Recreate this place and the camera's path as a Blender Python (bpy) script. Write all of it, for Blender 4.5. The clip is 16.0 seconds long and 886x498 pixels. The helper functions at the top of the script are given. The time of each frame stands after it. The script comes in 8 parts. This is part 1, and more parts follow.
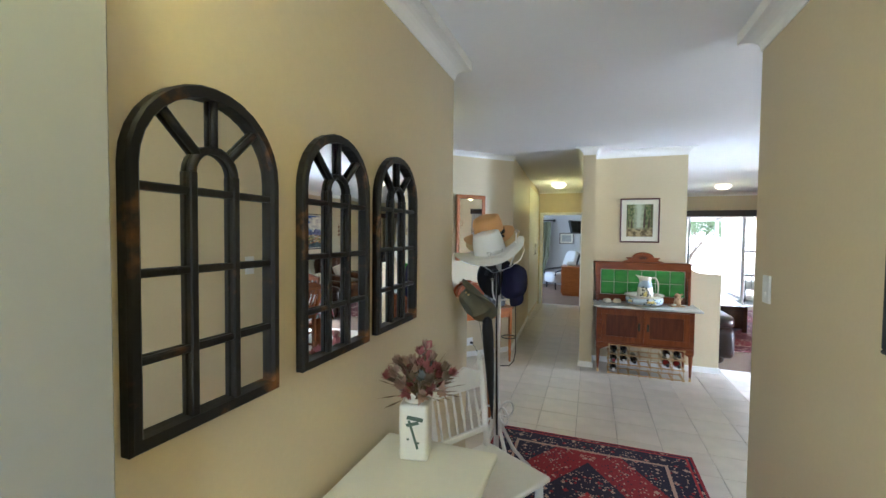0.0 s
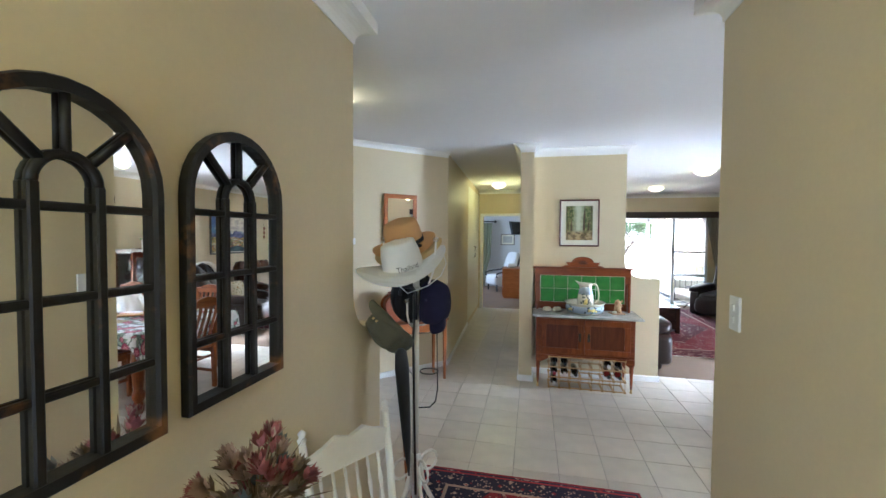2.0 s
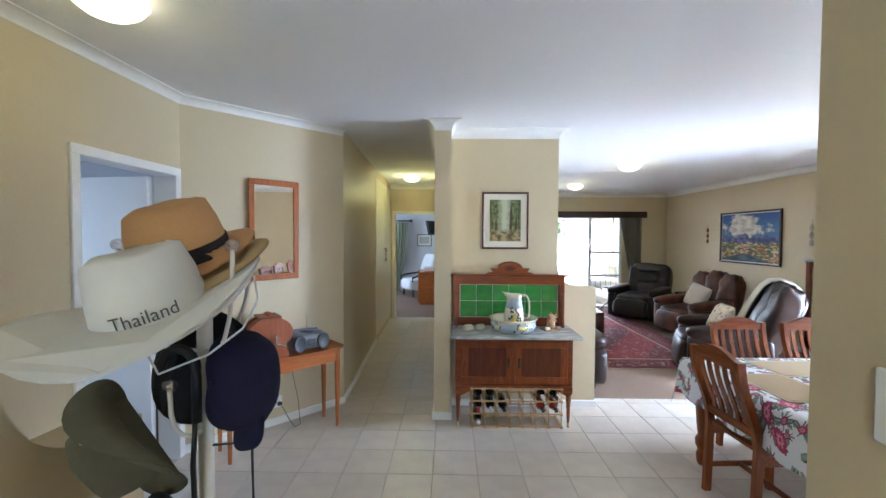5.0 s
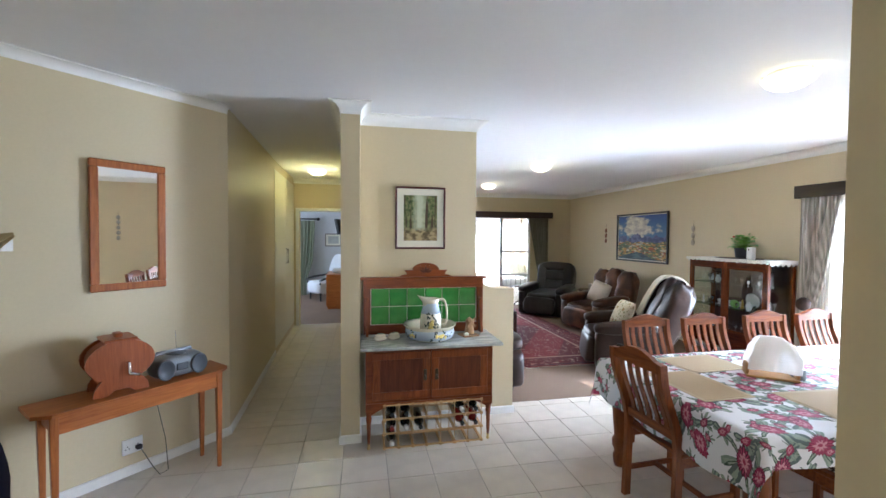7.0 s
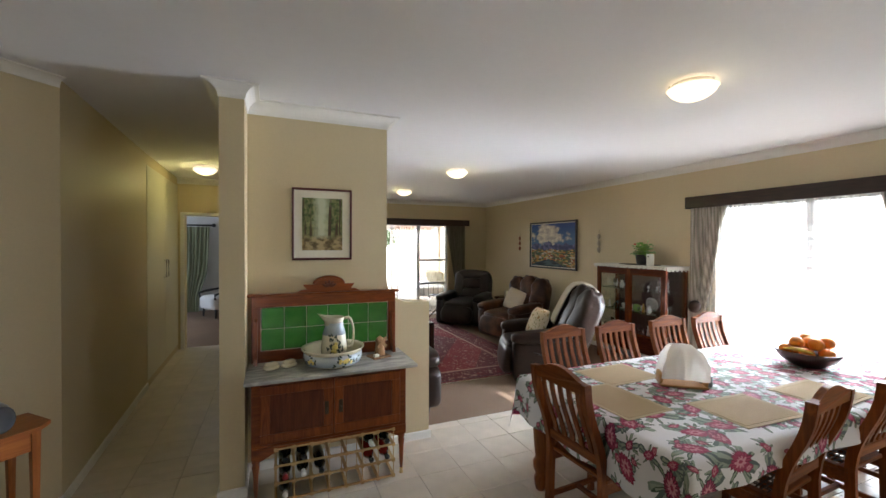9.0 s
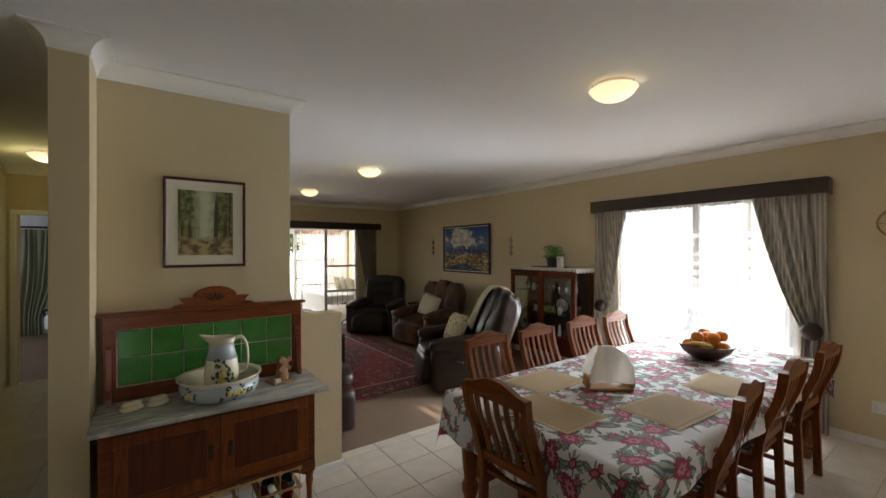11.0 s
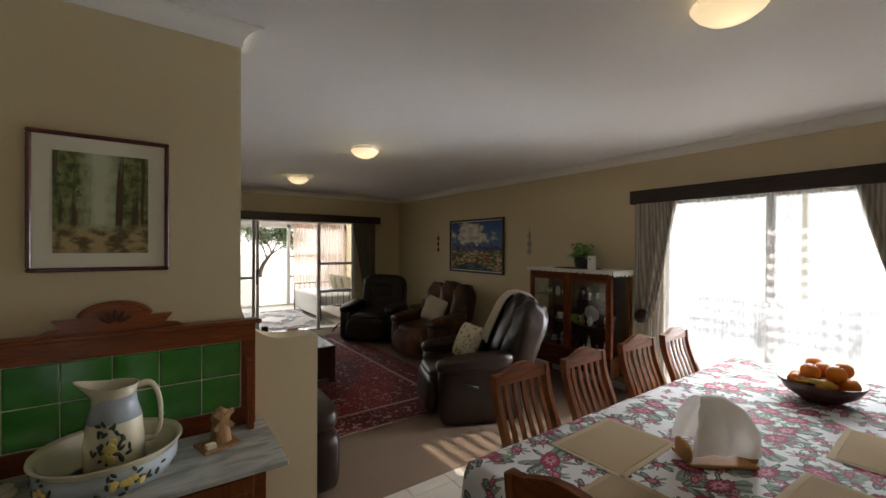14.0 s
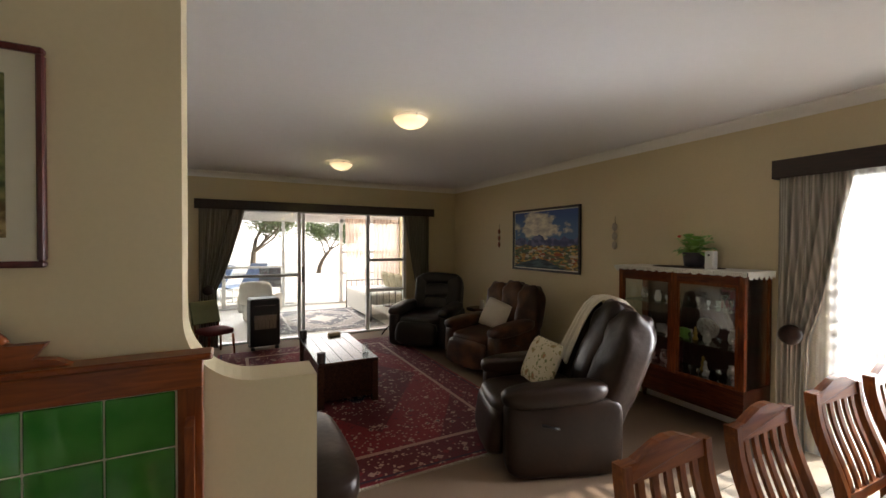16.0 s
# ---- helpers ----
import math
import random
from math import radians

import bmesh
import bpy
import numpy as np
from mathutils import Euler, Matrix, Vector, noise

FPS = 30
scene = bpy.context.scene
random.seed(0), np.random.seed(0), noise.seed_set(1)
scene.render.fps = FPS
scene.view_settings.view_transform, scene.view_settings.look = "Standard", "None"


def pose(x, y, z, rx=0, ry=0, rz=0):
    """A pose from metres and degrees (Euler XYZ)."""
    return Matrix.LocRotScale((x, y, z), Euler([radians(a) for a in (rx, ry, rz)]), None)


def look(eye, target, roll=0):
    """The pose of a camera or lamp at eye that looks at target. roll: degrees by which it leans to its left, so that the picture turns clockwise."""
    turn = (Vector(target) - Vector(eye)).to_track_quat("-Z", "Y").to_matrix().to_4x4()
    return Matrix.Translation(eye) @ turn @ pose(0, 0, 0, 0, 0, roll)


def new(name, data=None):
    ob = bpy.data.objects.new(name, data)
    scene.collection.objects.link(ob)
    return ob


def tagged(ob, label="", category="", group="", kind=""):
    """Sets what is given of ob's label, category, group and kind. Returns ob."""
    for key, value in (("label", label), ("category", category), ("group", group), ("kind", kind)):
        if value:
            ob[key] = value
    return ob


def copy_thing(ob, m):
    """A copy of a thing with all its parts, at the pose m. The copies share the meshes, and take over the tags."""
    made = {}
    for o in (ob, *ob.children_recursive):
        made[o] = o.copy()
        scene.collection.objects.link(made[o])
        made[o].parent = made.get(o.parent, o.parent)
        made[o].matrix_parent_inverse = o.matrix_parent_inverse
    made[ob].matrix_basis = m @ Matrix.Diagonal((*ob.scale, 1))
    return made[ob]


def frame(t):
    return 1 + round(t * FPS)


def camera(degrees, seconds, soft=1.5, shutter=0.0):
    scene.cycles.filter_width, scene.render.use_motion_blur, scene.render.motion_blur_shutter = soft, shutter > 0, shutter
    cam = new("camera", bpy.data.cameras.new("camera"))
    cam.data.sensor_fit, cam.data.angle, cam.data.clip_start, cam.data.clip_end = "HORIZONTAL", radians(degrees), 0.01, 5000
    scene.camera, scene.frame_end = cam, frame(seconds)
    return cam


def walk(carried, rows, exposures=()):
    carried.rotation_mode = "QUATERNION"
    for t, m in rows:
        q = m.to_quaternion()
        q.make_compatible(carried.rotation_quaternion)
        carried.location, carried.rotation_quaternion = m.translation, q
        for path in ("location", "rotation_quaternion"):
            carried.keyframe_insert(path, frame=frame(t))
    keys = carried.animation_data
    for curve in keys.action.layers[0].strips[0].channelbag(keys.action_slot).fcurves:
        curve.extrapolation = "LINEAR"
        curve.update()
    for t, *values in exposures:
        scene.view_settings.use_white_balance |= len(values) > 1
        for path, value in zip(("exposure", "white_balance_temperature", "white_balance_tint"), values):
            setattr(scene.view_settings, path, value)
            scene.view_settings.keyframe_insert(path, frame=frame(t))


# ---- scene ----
cam = camera(95.5, 16.0)
PATH = [
    (0, (-0.187, -0.354, 1.572), (-0.877, 1.522, 1.502), 0.6),
    (0.5, (-0.154, -0.27, 1.578), (-0.804, 1.62, 1.51), 0.6),
    (1, (-0.143, -0.147, 1.58), (-0.726, 1.765, 1.513), 0.4),
    (1.5, (-0.151, 0.026, 1.591), (-0.65, 1.962, 1.524), 0.3),
    (2, (-0.162, 0.21, 1.62), (-0.595, 2.161, 1.552), 0.4),
    (2.5, (-0.128, 0.441, 1.612), (-0.513, 2.403, 1.545), 0.4),
    (3, (-0.102, 0.65, 1.623), (-0.439, 2.62, 1.556), 0.4),
    (5.3, (-0.159, 1.303, 1.619), (-0.139, 3.302, 1.556), 0.4),
    (5.5, (-0.157, 1.344, 1.617), (-0.098, 3.342, 1.554), 0.5),
    (6, (-0.15, 1.427, 1.614), (0.015, 3.42, 1.552), 0.4),
    (6.5, (-0.142, 1.507, 1.603), (0.145, 3.485, 1.543), 0.4),
    (7, (-0.132, 1.59, 1.611), (0.26, 3.551, 1.55), 0.4),
    (7.5, (-0.132, 1.692, 1.613), (0.351, 3.632, 1.552), 0.4),
    (8, (-0.13, 1.768, 1.618), (0.467, 3.676, 1.556), 0.4),
    (8.5, (-0.075, 1.831, 1.615), (0.613, 3.708, 1.561), 0.3),
    (9, (0.02, 1.898, 1.62), (0.795, 3.742, 1.599), 0.2),
    (9.5, (0.104, 1.938, 1.622), (0.978, 3.737, 1.618), 0.2),
    (9.7, (0.153, 1.968, 1.604), (1.057, 3.752, 1.605), -0.1),
    (11.8, (0.071, 2.273, 1.6), (1.318, 3.836, 1.601), 0.2),
    (12, (0.11, 2.274, 1.611), (1.343, 3.85, 1.607), 0.4),
    (12.5, (0.154, 2.351, 1.621), (1.396, 3.919, 1.613), 0.4),
    (13, (0.292, 2.511, 1.619), (1.536, 4.077, 1.607), 0.4),
    (13.5, (0.425, 2.703, 1.623), (1.632, 4.297, 1.611), 0.5),
    (14, (0.529, 2.951, 1.608), (1.69, 4.579, 1.596), 0.3),
    (14.5, (0.642, 3.169, 1.597), (1.766, 4.824, 1.586), 0.4),
    (15, (0.786, 3.372, 1.586), (1.845, 5.069, 1.577), 0.2),
    (15.5, (0.897, 3.531, 1.582), (1.87, 5.278, 1.569), 0.3),
    (16, (0.983, 3.708, 1.566), (1.903, 5.483, 1.538), 0.2),
]
walk(cam, [(t, look(eye, target, roll)) for t, eye, target, roll in PATH], exposures=(
    (0, 3.47, 5050, 8), (3, 3.52, 5050, 9), (7, 3.37, 5250, 11), (8.5, 2.85, 5800, 11), (9.7, 2.15, 6250, 11),
    (12, 1.62, 6450, 11), (14.5, 1.28, 6650, 12), (16, 1.67, 6800, 13)))

# ---- daylight ----
world = bpy.data.worlds.new("World")
scene.world = world
world.use_nodes = True
wn = world.node_tree
sky = wn.nodes.new("ShaderNodeTexSky")
sky.sky_type, sky.sun_disc = "NISHITA", False
sky.sun_elevation, sky.sun_rotation = radians(34), radians(107)
wn.links.new(sky.outputs["Color"], wn.nodes["Background"].inputs["Color"])
wn.nodes["Background"].inputs["Strength"].default_value = 0.05
sun_data = bpy.data.lights.new("sun", "SUN")
sun_data.energy, sun_data.angle, sun_data.color = 5.0, radians(0.5), (1.0, 0.93, 0.82)
sun = new("sun", sun_data)
sun.matrix_world = look((0, 0, 0), (-2.5, 0.78, -1.75))


def window_lamp(name, x, y, z, aim, w, h, watts, color, spread=180):
    d = bpy.data.lights.new(name, "AREA")
    d.shape, d.size, d.size_y, d.energy, d.color = "RECTANGLE", w, h, watts * 0.27, color
    d.spread = radians(spread)
    o = new(name, d)
    o.matrix_world = look((x, y, z), aim)
    return o


# area lamps for sky and paving light, in or just inside the openings
window_lamp("window_light_dining", 4.71, 4.13, 1.25, (3.71, 4.13, 0.45), 1.5, 1.5, 29, (0.9, 0.95, 1.0), 78)
window_lamp("window_bounce_dining", 4.71, 4.13, 0.95, (3.71, 4.13, 2.2), 1.5, 1.2, 3.6, (1.0, 0.97, 0.92), 140)
window_lamp("window_side_dining", 4.71, 4.6, 1.2, (3.80, 5.005, 1.2), 0.7, 1.5, 32, (0.9, 0.95, 1.0), 74)
window_lamp("window_light_sunroom", 2.2, 14.05, 1.3, (2.2, 13.05, 0.5), 4.6, 1.8, 72, (0.95, 0.97, 1.0), 76)
window_lamp("window_bounce_sunroom", 2.2, 14.05, 0.9, (2.2, 13.05, 2.1), 4.6, 1.4, 24, (1.0, 0.97, 0.92), 76)
window_lamp("window_light_arch", 4.80, 0.2, 1.05, (0.8, 0.6, 1.3), 0.95, 1.8, 16, (0.92, 0.96, 1.0))
# lamp at an unseen entrance opening, added to brighten the hall
window_lamp("entrance_fill_light", -0.65, -1.36, 1.1, (-0.3, 5, 1.1), 0.45, 1.9, 8.5, (0.9, 0.95, 1.0))
window_lamp("window_light_bedroom", -5.3, 3.3, 1.4, (0, 3.3, 1.4), 1.6, 1.4, 12, (0.78, 0.87, 1.0))
window_lamp("window_light_far_bedroom", -3.9, 11.2, 1.3, (0, 11.2, 1.3), 1.8, 1.6, 27, (0.85, 0.93, 1.0))

# ---- materials ----
def mat(name, color, rough=0.6, metal=0.0, vary=0.08, scale=30.0, bump=0.0, bscale=200.0, coat=0.0, blotch=2.0, stretch=(1, 1, 1), spec=0.5, sheen=0.0):
    """A surface with fine grain and broad blotches of its own colour, in object space."""
    m = bpy.data.materials.new(name)
    m.use_nodes = True
    t = m.node_tree
    b = t.nodes["Principled BSDF"]
    b.inputs["Roughness"].default_value = rough
    b.inputs["Metallic"].default_value = metal
    b.inputs["Coat Weight"].default_value = coat
    b.inputs["Coat Roughness"].default_value = 0.12
    b.inputs["Specular IOR Level"].default_value = spec
    b.inputs["Sheen Weight"].default_value = sheen
    co = t.nodes.new("ShaderNodeTexCoord")
    mp = t.nodes.new("ShaderNodeMapping")
    mp.inputs["Scale"].default_value = stretch
    t.links.new(co.outputs["Object"], mp.inputs["Vector"])
    fine, broad = t.nodes.new("ShaderNodeTexNoise"), t.nodes.new("ShaderNodeTexNoise")
    fine.inputs["Scale"].default_value, fine.inputs["Detail"].default_value = scale, 5
    broad.inputs["Scale"].default_value, broad.inputs["Detail"].default_value = blotch, 3
    t.links.new(mp.outputs["Vector"], fine.inputs["Vector"])
    t.links.new(co.outputs["Object"], broad.inputs["Vector"])
    add = t.nodes.new("ShaderNodeMath")
    add.operation = "ADD"
    t.links.new(fine.outputs["Fac"], add.inputs[0])
    t.links.new(broad.outputs["Fac"], add.inputs[1])
    rng = t.nodes.new("ShaderNodeMapRange")
    rng.inputs["From Min"].default_value, rng.inputs["From Max"].default_value = 0.6, 1.4
    rng.inputs["To Min"].default_value, rng.inputs["To Max"].default_value = 1 - vary, 1 + vary
    t.links.new(add.outputs[0], rng.inputs["Value"])
    mul = t.nodes.new("ShaderNodeVectorMath")
    mul.operation = "SCALE"
    mul.inputs[0].default_value = color[:3]
    t.links.new(rng.outputs[0], mul.inputs["Scale"])
    t.links.new(mul.outputs[0], b.inputs["Base Color"])
    if bump:
        bn = t.nodes.new("ShaderNodeTexNoise")
        bn.inputs["Scale"].default_value, bn.inputs["Detail"].default_value = bscale, 4
        t.links.new(mp.outputs["Vector"], bn.inputs["Vector"])
        bu = t.nodes.new("ShaderNodeBump")
        bu.inputs["Strength"].default_value, bu.inputs["Distance"].default_value = bump, 0.004
        t.links.new(bn.outputs["Fac"], bu.inputs["Height"])
        t.links.new(bu.outputs["Normal"], b.inputs["Normal"])
    return m


def wood(name, dark, light, rough=0.38, scale=6.0, coat=0.12, axis="X"):
    """Varnished timber: long grain streaks along one axis."""
    m = mat(name, light, rough, coat=coat, spec=0.32)
    t = m.node_tree
    b = t.nodes["Principled BSDF"]
    mp = t.nodes["Mapping"]
    mp.inputs["Scale"].default_value = {"X": (0.8, 9, 9), "Y": (9, 0.8, 9), "Z": (9, 9, 0.8)}[axis]
    n = t.nodes.new("ShaderNodeTexNoise")
    n.inputs["Scale"].default_value, n.inputs["Detail"].default_value, n.inputs["Distortion"].default_value = scale, 6, 1.2
    t.links.new(mp.outputs["Vector"], n.inputs["Vector"])
    inf = t.nodes.new("ShaderNodeObjectInfo")
    ad = t.nodes.new("ShaderNodeMath")
    ad.operation = "MULTIPLY_ADD"
    ad.inputs[1].default_value, ad.inputs[2].default_value = 0.18, -0.09
    t.links.new(inf.outputs["Random"], ad.inputs[0])
    sm = t.nodes.new("ShaderNodeMath")
    sm.operation = "ADD"
    t.links.new(n.outputs["Fac"], sm.inputs[0])
    t.links.new(ad.outputs[0], sm.inputs[1])
    r = t.nodes.new("ShaderNodeValToRGB")
    r.color_ramp.elements[0].position, r.color_ramp.elements[1].position = 0.32, 0.68
    r.color_ramp.elements[0].color, r.color_ramp.elements[1].color = (*dark, 1), (*light, 1)
    t.links.new(sm.outputs[0], r.inputs["Fac"])
    t.links.new(r.outputs["Color"], b.inputs["Base Color"])
    bu = t.nodes.new("ShaderNodeBump")
    bu.inputs["Strength"].default_value, bu.inputs["Distance"].default_value = 0.12, 0.002
    t.links.new(n.outputs["Fac"], bu.inputs["Height"])
    t.links.new(bu.outputs["Normal"], b.inputs["Normal"])
    return m


def glow(name, color, strength):
    m = bpy.data.materials.new(name)
    m.use_nodes = True
    b = m.node_tree.nodes["Principled BSDF"]
    b.inputs["Base Color"].default_value = (0.85, 0.83, 0.78, 1)
    b.inputs["Roughness"].default_value = 0.3
    b.inputs["Emission Color"].default_value = (*color, 1)
    b.inputs["Emission Strength"].default_value = strength
    return m


def mirror_mat(name):
    m = bpy.data.materials.new(name)
    m.use_nodes = True
    b = m.node_tree.nodes["Principled BSDF"]
    b.inputs["Base Color"].default_value = (0.86, 0.87, 0.86, 1)
    b.inputs["Metallic"].default_value, b.inputs["Roughness"].default_value = 1.0, 0.015
    return m


def glass_mat(name, tint=(0.95, 0.97, 0.97), clear=0.9):
    m = bpy.data.materials.new(name)
    m.use_nodes = True
    t = m.node_tree
    t.nodes.remove(t.nodes["Principled BSDF"])
    tr, gl, mx = t.nodes.new("ShaderNodeBsdfTransparent"), t.nodes.new("ShaderNodeBsdfGlossy"), t.nodes.new("ShaderNodeMixShader")
    tr.inputs["Color"].default_value = (*tint, 1)
    gl.inputs["Roughness"].default_value = 0.02
    mx.inputs[0].default_value = 1 - clear
    t.links.new(tr.outputs[0], mx.inputs[1])
    t.links.new(gl.outputs[0], mx.inputs[2])
    t.links.new(mx.outputs[0], t.nodes["Material Output"].inputs["Surface"])
    return m


def thin_cloth(name, color):
    """Woven cotton that lets some light through from behind."""
    m = mat(name, color, 0.95, vary=0.05, bump=0.3, bscale=300)
    t = m.node_tree
    tl, mx = t.nodes.new("ShaderNodeBsdfTranslucent"), t.nodes.new("ShaderNodeMixShader")
    tl.inputs["Color"].default_value = (*color, 1)
    mx.inputs[0].default_value = 0.45
    t.links.new(t.nodes["Principled BSDF"].outputs[0], mx.inputs[1])
    t.links.new(tl.outputs[0], mx.inputs[2])
    t.links.new(mx.outputs[0], t.nodes["Material Output"].inputs["Surface"])
    return m


def sheer_mat(name, color, see):
    m = bpy.data.materials.new(name)
    m.use_nodes = True
    t = m.node_tree
    t.nodes.remove(t.nodes["Principled BSDF"])
    tr, tl, di = t.nodes.new("ShaderNodeBsdfTransparent"), t.nodes.new("ShaderNodeBsdfTranslucent"), t.nodes.new("ShaderNodeBsdfDiffuse")
    m1, m2 = t.nodes.new("ShaderNodeMixShader"), t.nodes.new("ShaderNodeMixShader")
    tl.inputs["Color"].default_value = di.inputs["Color"].default_value = (*color, 1)
    m1.inputs[0].default_value = 0.35
    co, mp, nz, mr = t.nodes.new("ShaderNodeTexCoord"), t.nodes.new("ShaderNodeMapping"), t.nodes.new("ShaderNodeTexNoise"), t.nodes.new("ShaderNodeMapRange")
    mp.inputs["Scale"].default_value = (22, 22, 0.35)
    nz.inputs["Scale"].default_value, nz.inputs["Detail"].default_value = 1.0, 2
    mr.inputs["From Min"].default_value, mr.inputs["From Max"].default_value = 0.3, 0.7
    mr.inputs["To Min"].default_value, mr.inputs["To Max"].default_value = see - 0.16, see + 0.12
    t.links.new(co.outputs["Object"], mp.inputs["Vector"])
    t.links.new(mp.outputs[0], nz.inputs["Vector"])
    t.links.new(nz.outputs["Fac"], mr.inputs["Value"])
    t.links.new(mr.outputs[0], m2.inputs[0])
    t.links.new(tl.outputs[0], m1.inputs[1])
    t.links.new(di.outputs[0], m1.inputs[2])
    t.links.new(m1.outputs[0], m2.inputs[1])
    t.links.new(tr.outputs[0], m2.inputs[2])
    t.links.new(m2.outputs[0], t.nodes["Material Output"].inputs["Surface"])
    return m


WALL = mat("wall_paint", (0.60, 0.506, 0.320), 0.5, vary=0.03, scale=60, bump=0.06, bscale=120, blotch=0.7)
CEIL = mat("ceiling_paint", (0.80, 0.80, 0.82), 0.85, vary=0.015, scale=20, blotch=0.6, bump=0.03, bscale=60)
TRIM = mat("white_trim", (0.80, 0.79, 0.76), 0.45, vary=0.02)
TILE = mat("floor_tile", (0.59, 0.53, 0.445), 0.28, vary=0.09, scale=9, blotch=3.0, bump=0.02, bscale=30)
GROUT = mat("grout", (0.36, 0.32, 0.27), 0.9, vary=0.1)
CARPET = mat("carpet", (0.185, 0.122, 0.078), 0.95, vary=0.14, scale=260, bump=0.5, bscale=350, blotch=1.5)
BED_WALL = mat("bedroom_wall", (0.60, 0.60, 0.60), 0.8, vary=0.02)
LAMP_GLASS = glow("lamp_glass", (1.0, 0.74, 0.42), 0.33)
BRASS = mat("brass", (0.62, 0.45, 0.2), 0.35, 1.0)
CHROME = mat("chrome", (0.7, 0.7, 0.7), 0.2, 1.0)
BLACK = mat("black", (0.015, 0.015, 0.017), 0.5)
GLASS = glass_mat("window_glass")
MIRROR = mirror_mat("mirror_glass")
BRONZE = mat("dark_bronze", (0.06, 0.045, 0.03), 0.4, 0.8)
PATIO = mat("patio", (0.52, 0.50, 0.46), 0.8, vary=0.1, scale=12)

# ---- mesh tools ----
def bm_box(bm, x0, x1, y0, y1, z0, z1, bevel=0.0, m=None, seg=1):
    r = bmesh.ops.create_cube(bm, size=1)
    bmesh.ops.scale(bm, vec=(x1 - x0, y1 - y0, z1 - z0), verts=r["verts"])
    bmesh.ops.translate(bm, vec=((x0 + x1) / 2, (y0 + y1) / 2, (z0 + z1) / 2), verts=r["verts"])
    vs = r["verts"]
    if bevel:
        es = list({e for v in vs for e in v.link_edges})
        o = bmesh.ops.bevel(bm, geom=es, offset=bevel, segments=seg, affect="EDGES", profile=0.5)
        vs = o["verts"]
        if seg > 1:
            for f in o["faces"]:
                f.smooth = True
    if m is not None:
        bmesh.ops.transform(bm, matrix=m, verts=vs)
    return vs


def box(x0, x1, y0, y1, z0, z1, bevel=0.0, m=None, seg=1):
    bm = bmesh.new()
    bm_box(bm, x0, x1, y0, y1, z0, z1, bevel, m, seg)
    return bm


def bm_lathe(bm, prof, n=24, m=None, sx=1.0, sy=1.0, smooth=True):
    """Turned shape from (radius, z) pairs, bottom to top."""
    rings = []
    for r, z in prof:
        if r < 1e-5:
            rings.append([bm.verts.new((0, 0, z))])
        else:
            rings.append([bm.verts.new((r * sx * math.cos(2 * math.pi * i / n), r * sy * math.sin(2 * math.pi * i / n), z)) for i in range(n)])
    for a, b in zip(rings, rings[1:]):
        for i in range(n):
            j = (i + 1) % n
            q = [a[i % len(a)], a[j % len(a)], b[j % len(b)], b[i % len(b)]]
            u = []
            for v in q:
                if v not in u:
                    u.append(v)
            if len(u) > 2:
                bm.faces.new(u).smooth = smooth
    for ring, flip in ((rings[0], True), (rings[-1], False)):
        if len(ring) > 2:
            bm.faces.new(ring[::-1] if flip else ring)
    vs = [v for ring in rings for v in ring]
    if m is not None:
        bmesh.ops.transform(bm, matrix=m, verts=vs)
    return vs


def lathe(prof, n=24, m=None, sx=1.0, sy=1.0):
    bm = bmesh.new()
    bm_lathe(bm, prof, n, m, sx, sy)
    return bm


def bm_prism(bm, outline, lo, hi, m=None, smooth=False):
    """A plan outline of (x, y), pulled up from lo to hi."""
    a = [bm.verts.new((x, y, lo)) for x, y in outline]
    b = [bm.verts.new((x, y, hi)) for x, y in outline]
    n = len(outline)
    bm.faces.new(a[::-1])
    bm.faces.new(b)
    for i in range(n):
        bm.faces.new((a[i], a[(i + 1) % n], b[(i + 1) % n], b[i])).smooth = smooth
    if m is not None:
        bmesh.ops.transform(bm, matrix=m, verts=a + b)
    return a + b


def prism(outline, lo, hi, m=None, smooth=False):
    bm = bmesh.new()
    bm_prism(bm, outline, lo, hi, m, smooth)
    bmesh.ops.recalc_face_normals(bm, faces=bm.faces)
    return bm


def bm_tube(bm, pts, r, n=8, closed=False):
    """A round rod along points; r is one radius or one a point."""
    pts = [Vector(p) for p in pts]
    rs = r if isinstance(r, (list, tuple)) else [r] * len(pts)
    rings, up = [], Vector((0, 0, 1))
    k = len(pts)
    for i, p in enumerate(pts):
        d = (pts[(i + 1) % k] - pts[i - 1]) if closed else (pts[min(i + 1, k - 1)] - pts[max(i - 1, 0)])
        d.normalize()
        s = d.cross(up)
        if s.length < 0.05:
            s = d.cross(Vector((0, 1, 0)))
        s.normalize()
        u = s.cross(d)
        rings.append([bm.verts.new(p + rs[i] * (math.cos(2 * math.pi * j / n) * s + math.sin(2 * math.pi * j / n) * u)) for j in range(n)])
    pairs = list(zip(rings, rings[1:])) + ([(rings[-1], rings[0])] if closed else [])
    for a, b in pairs:
        for j in range(n):
            bm.faces.new((a[j], a[(j + 1) % n], b[(j + 1) % n], b[j])).smooth = True
    if not closed:
        bm.faces.new(rings[0][::-1])
        bm.faces.new(rings[-1])


def tube(pts, r, n=8, closed=False):
    bm = bmesh.new()
    bm_tube(bm, pts, r, n, closed)
    bmesh.ops.recalc_face_normals(bm, faces=bm.faces)
    return bm


def mesh_of(name, bm, material):
    me = bpy.data.meshes.new(name)
    bm.normal_update()
    bm.to_mesh(me)
    bm.free()
    for one in material if isinstance(material, (list, tuple)) else [material]:
        me.materials.append(one)
    return me


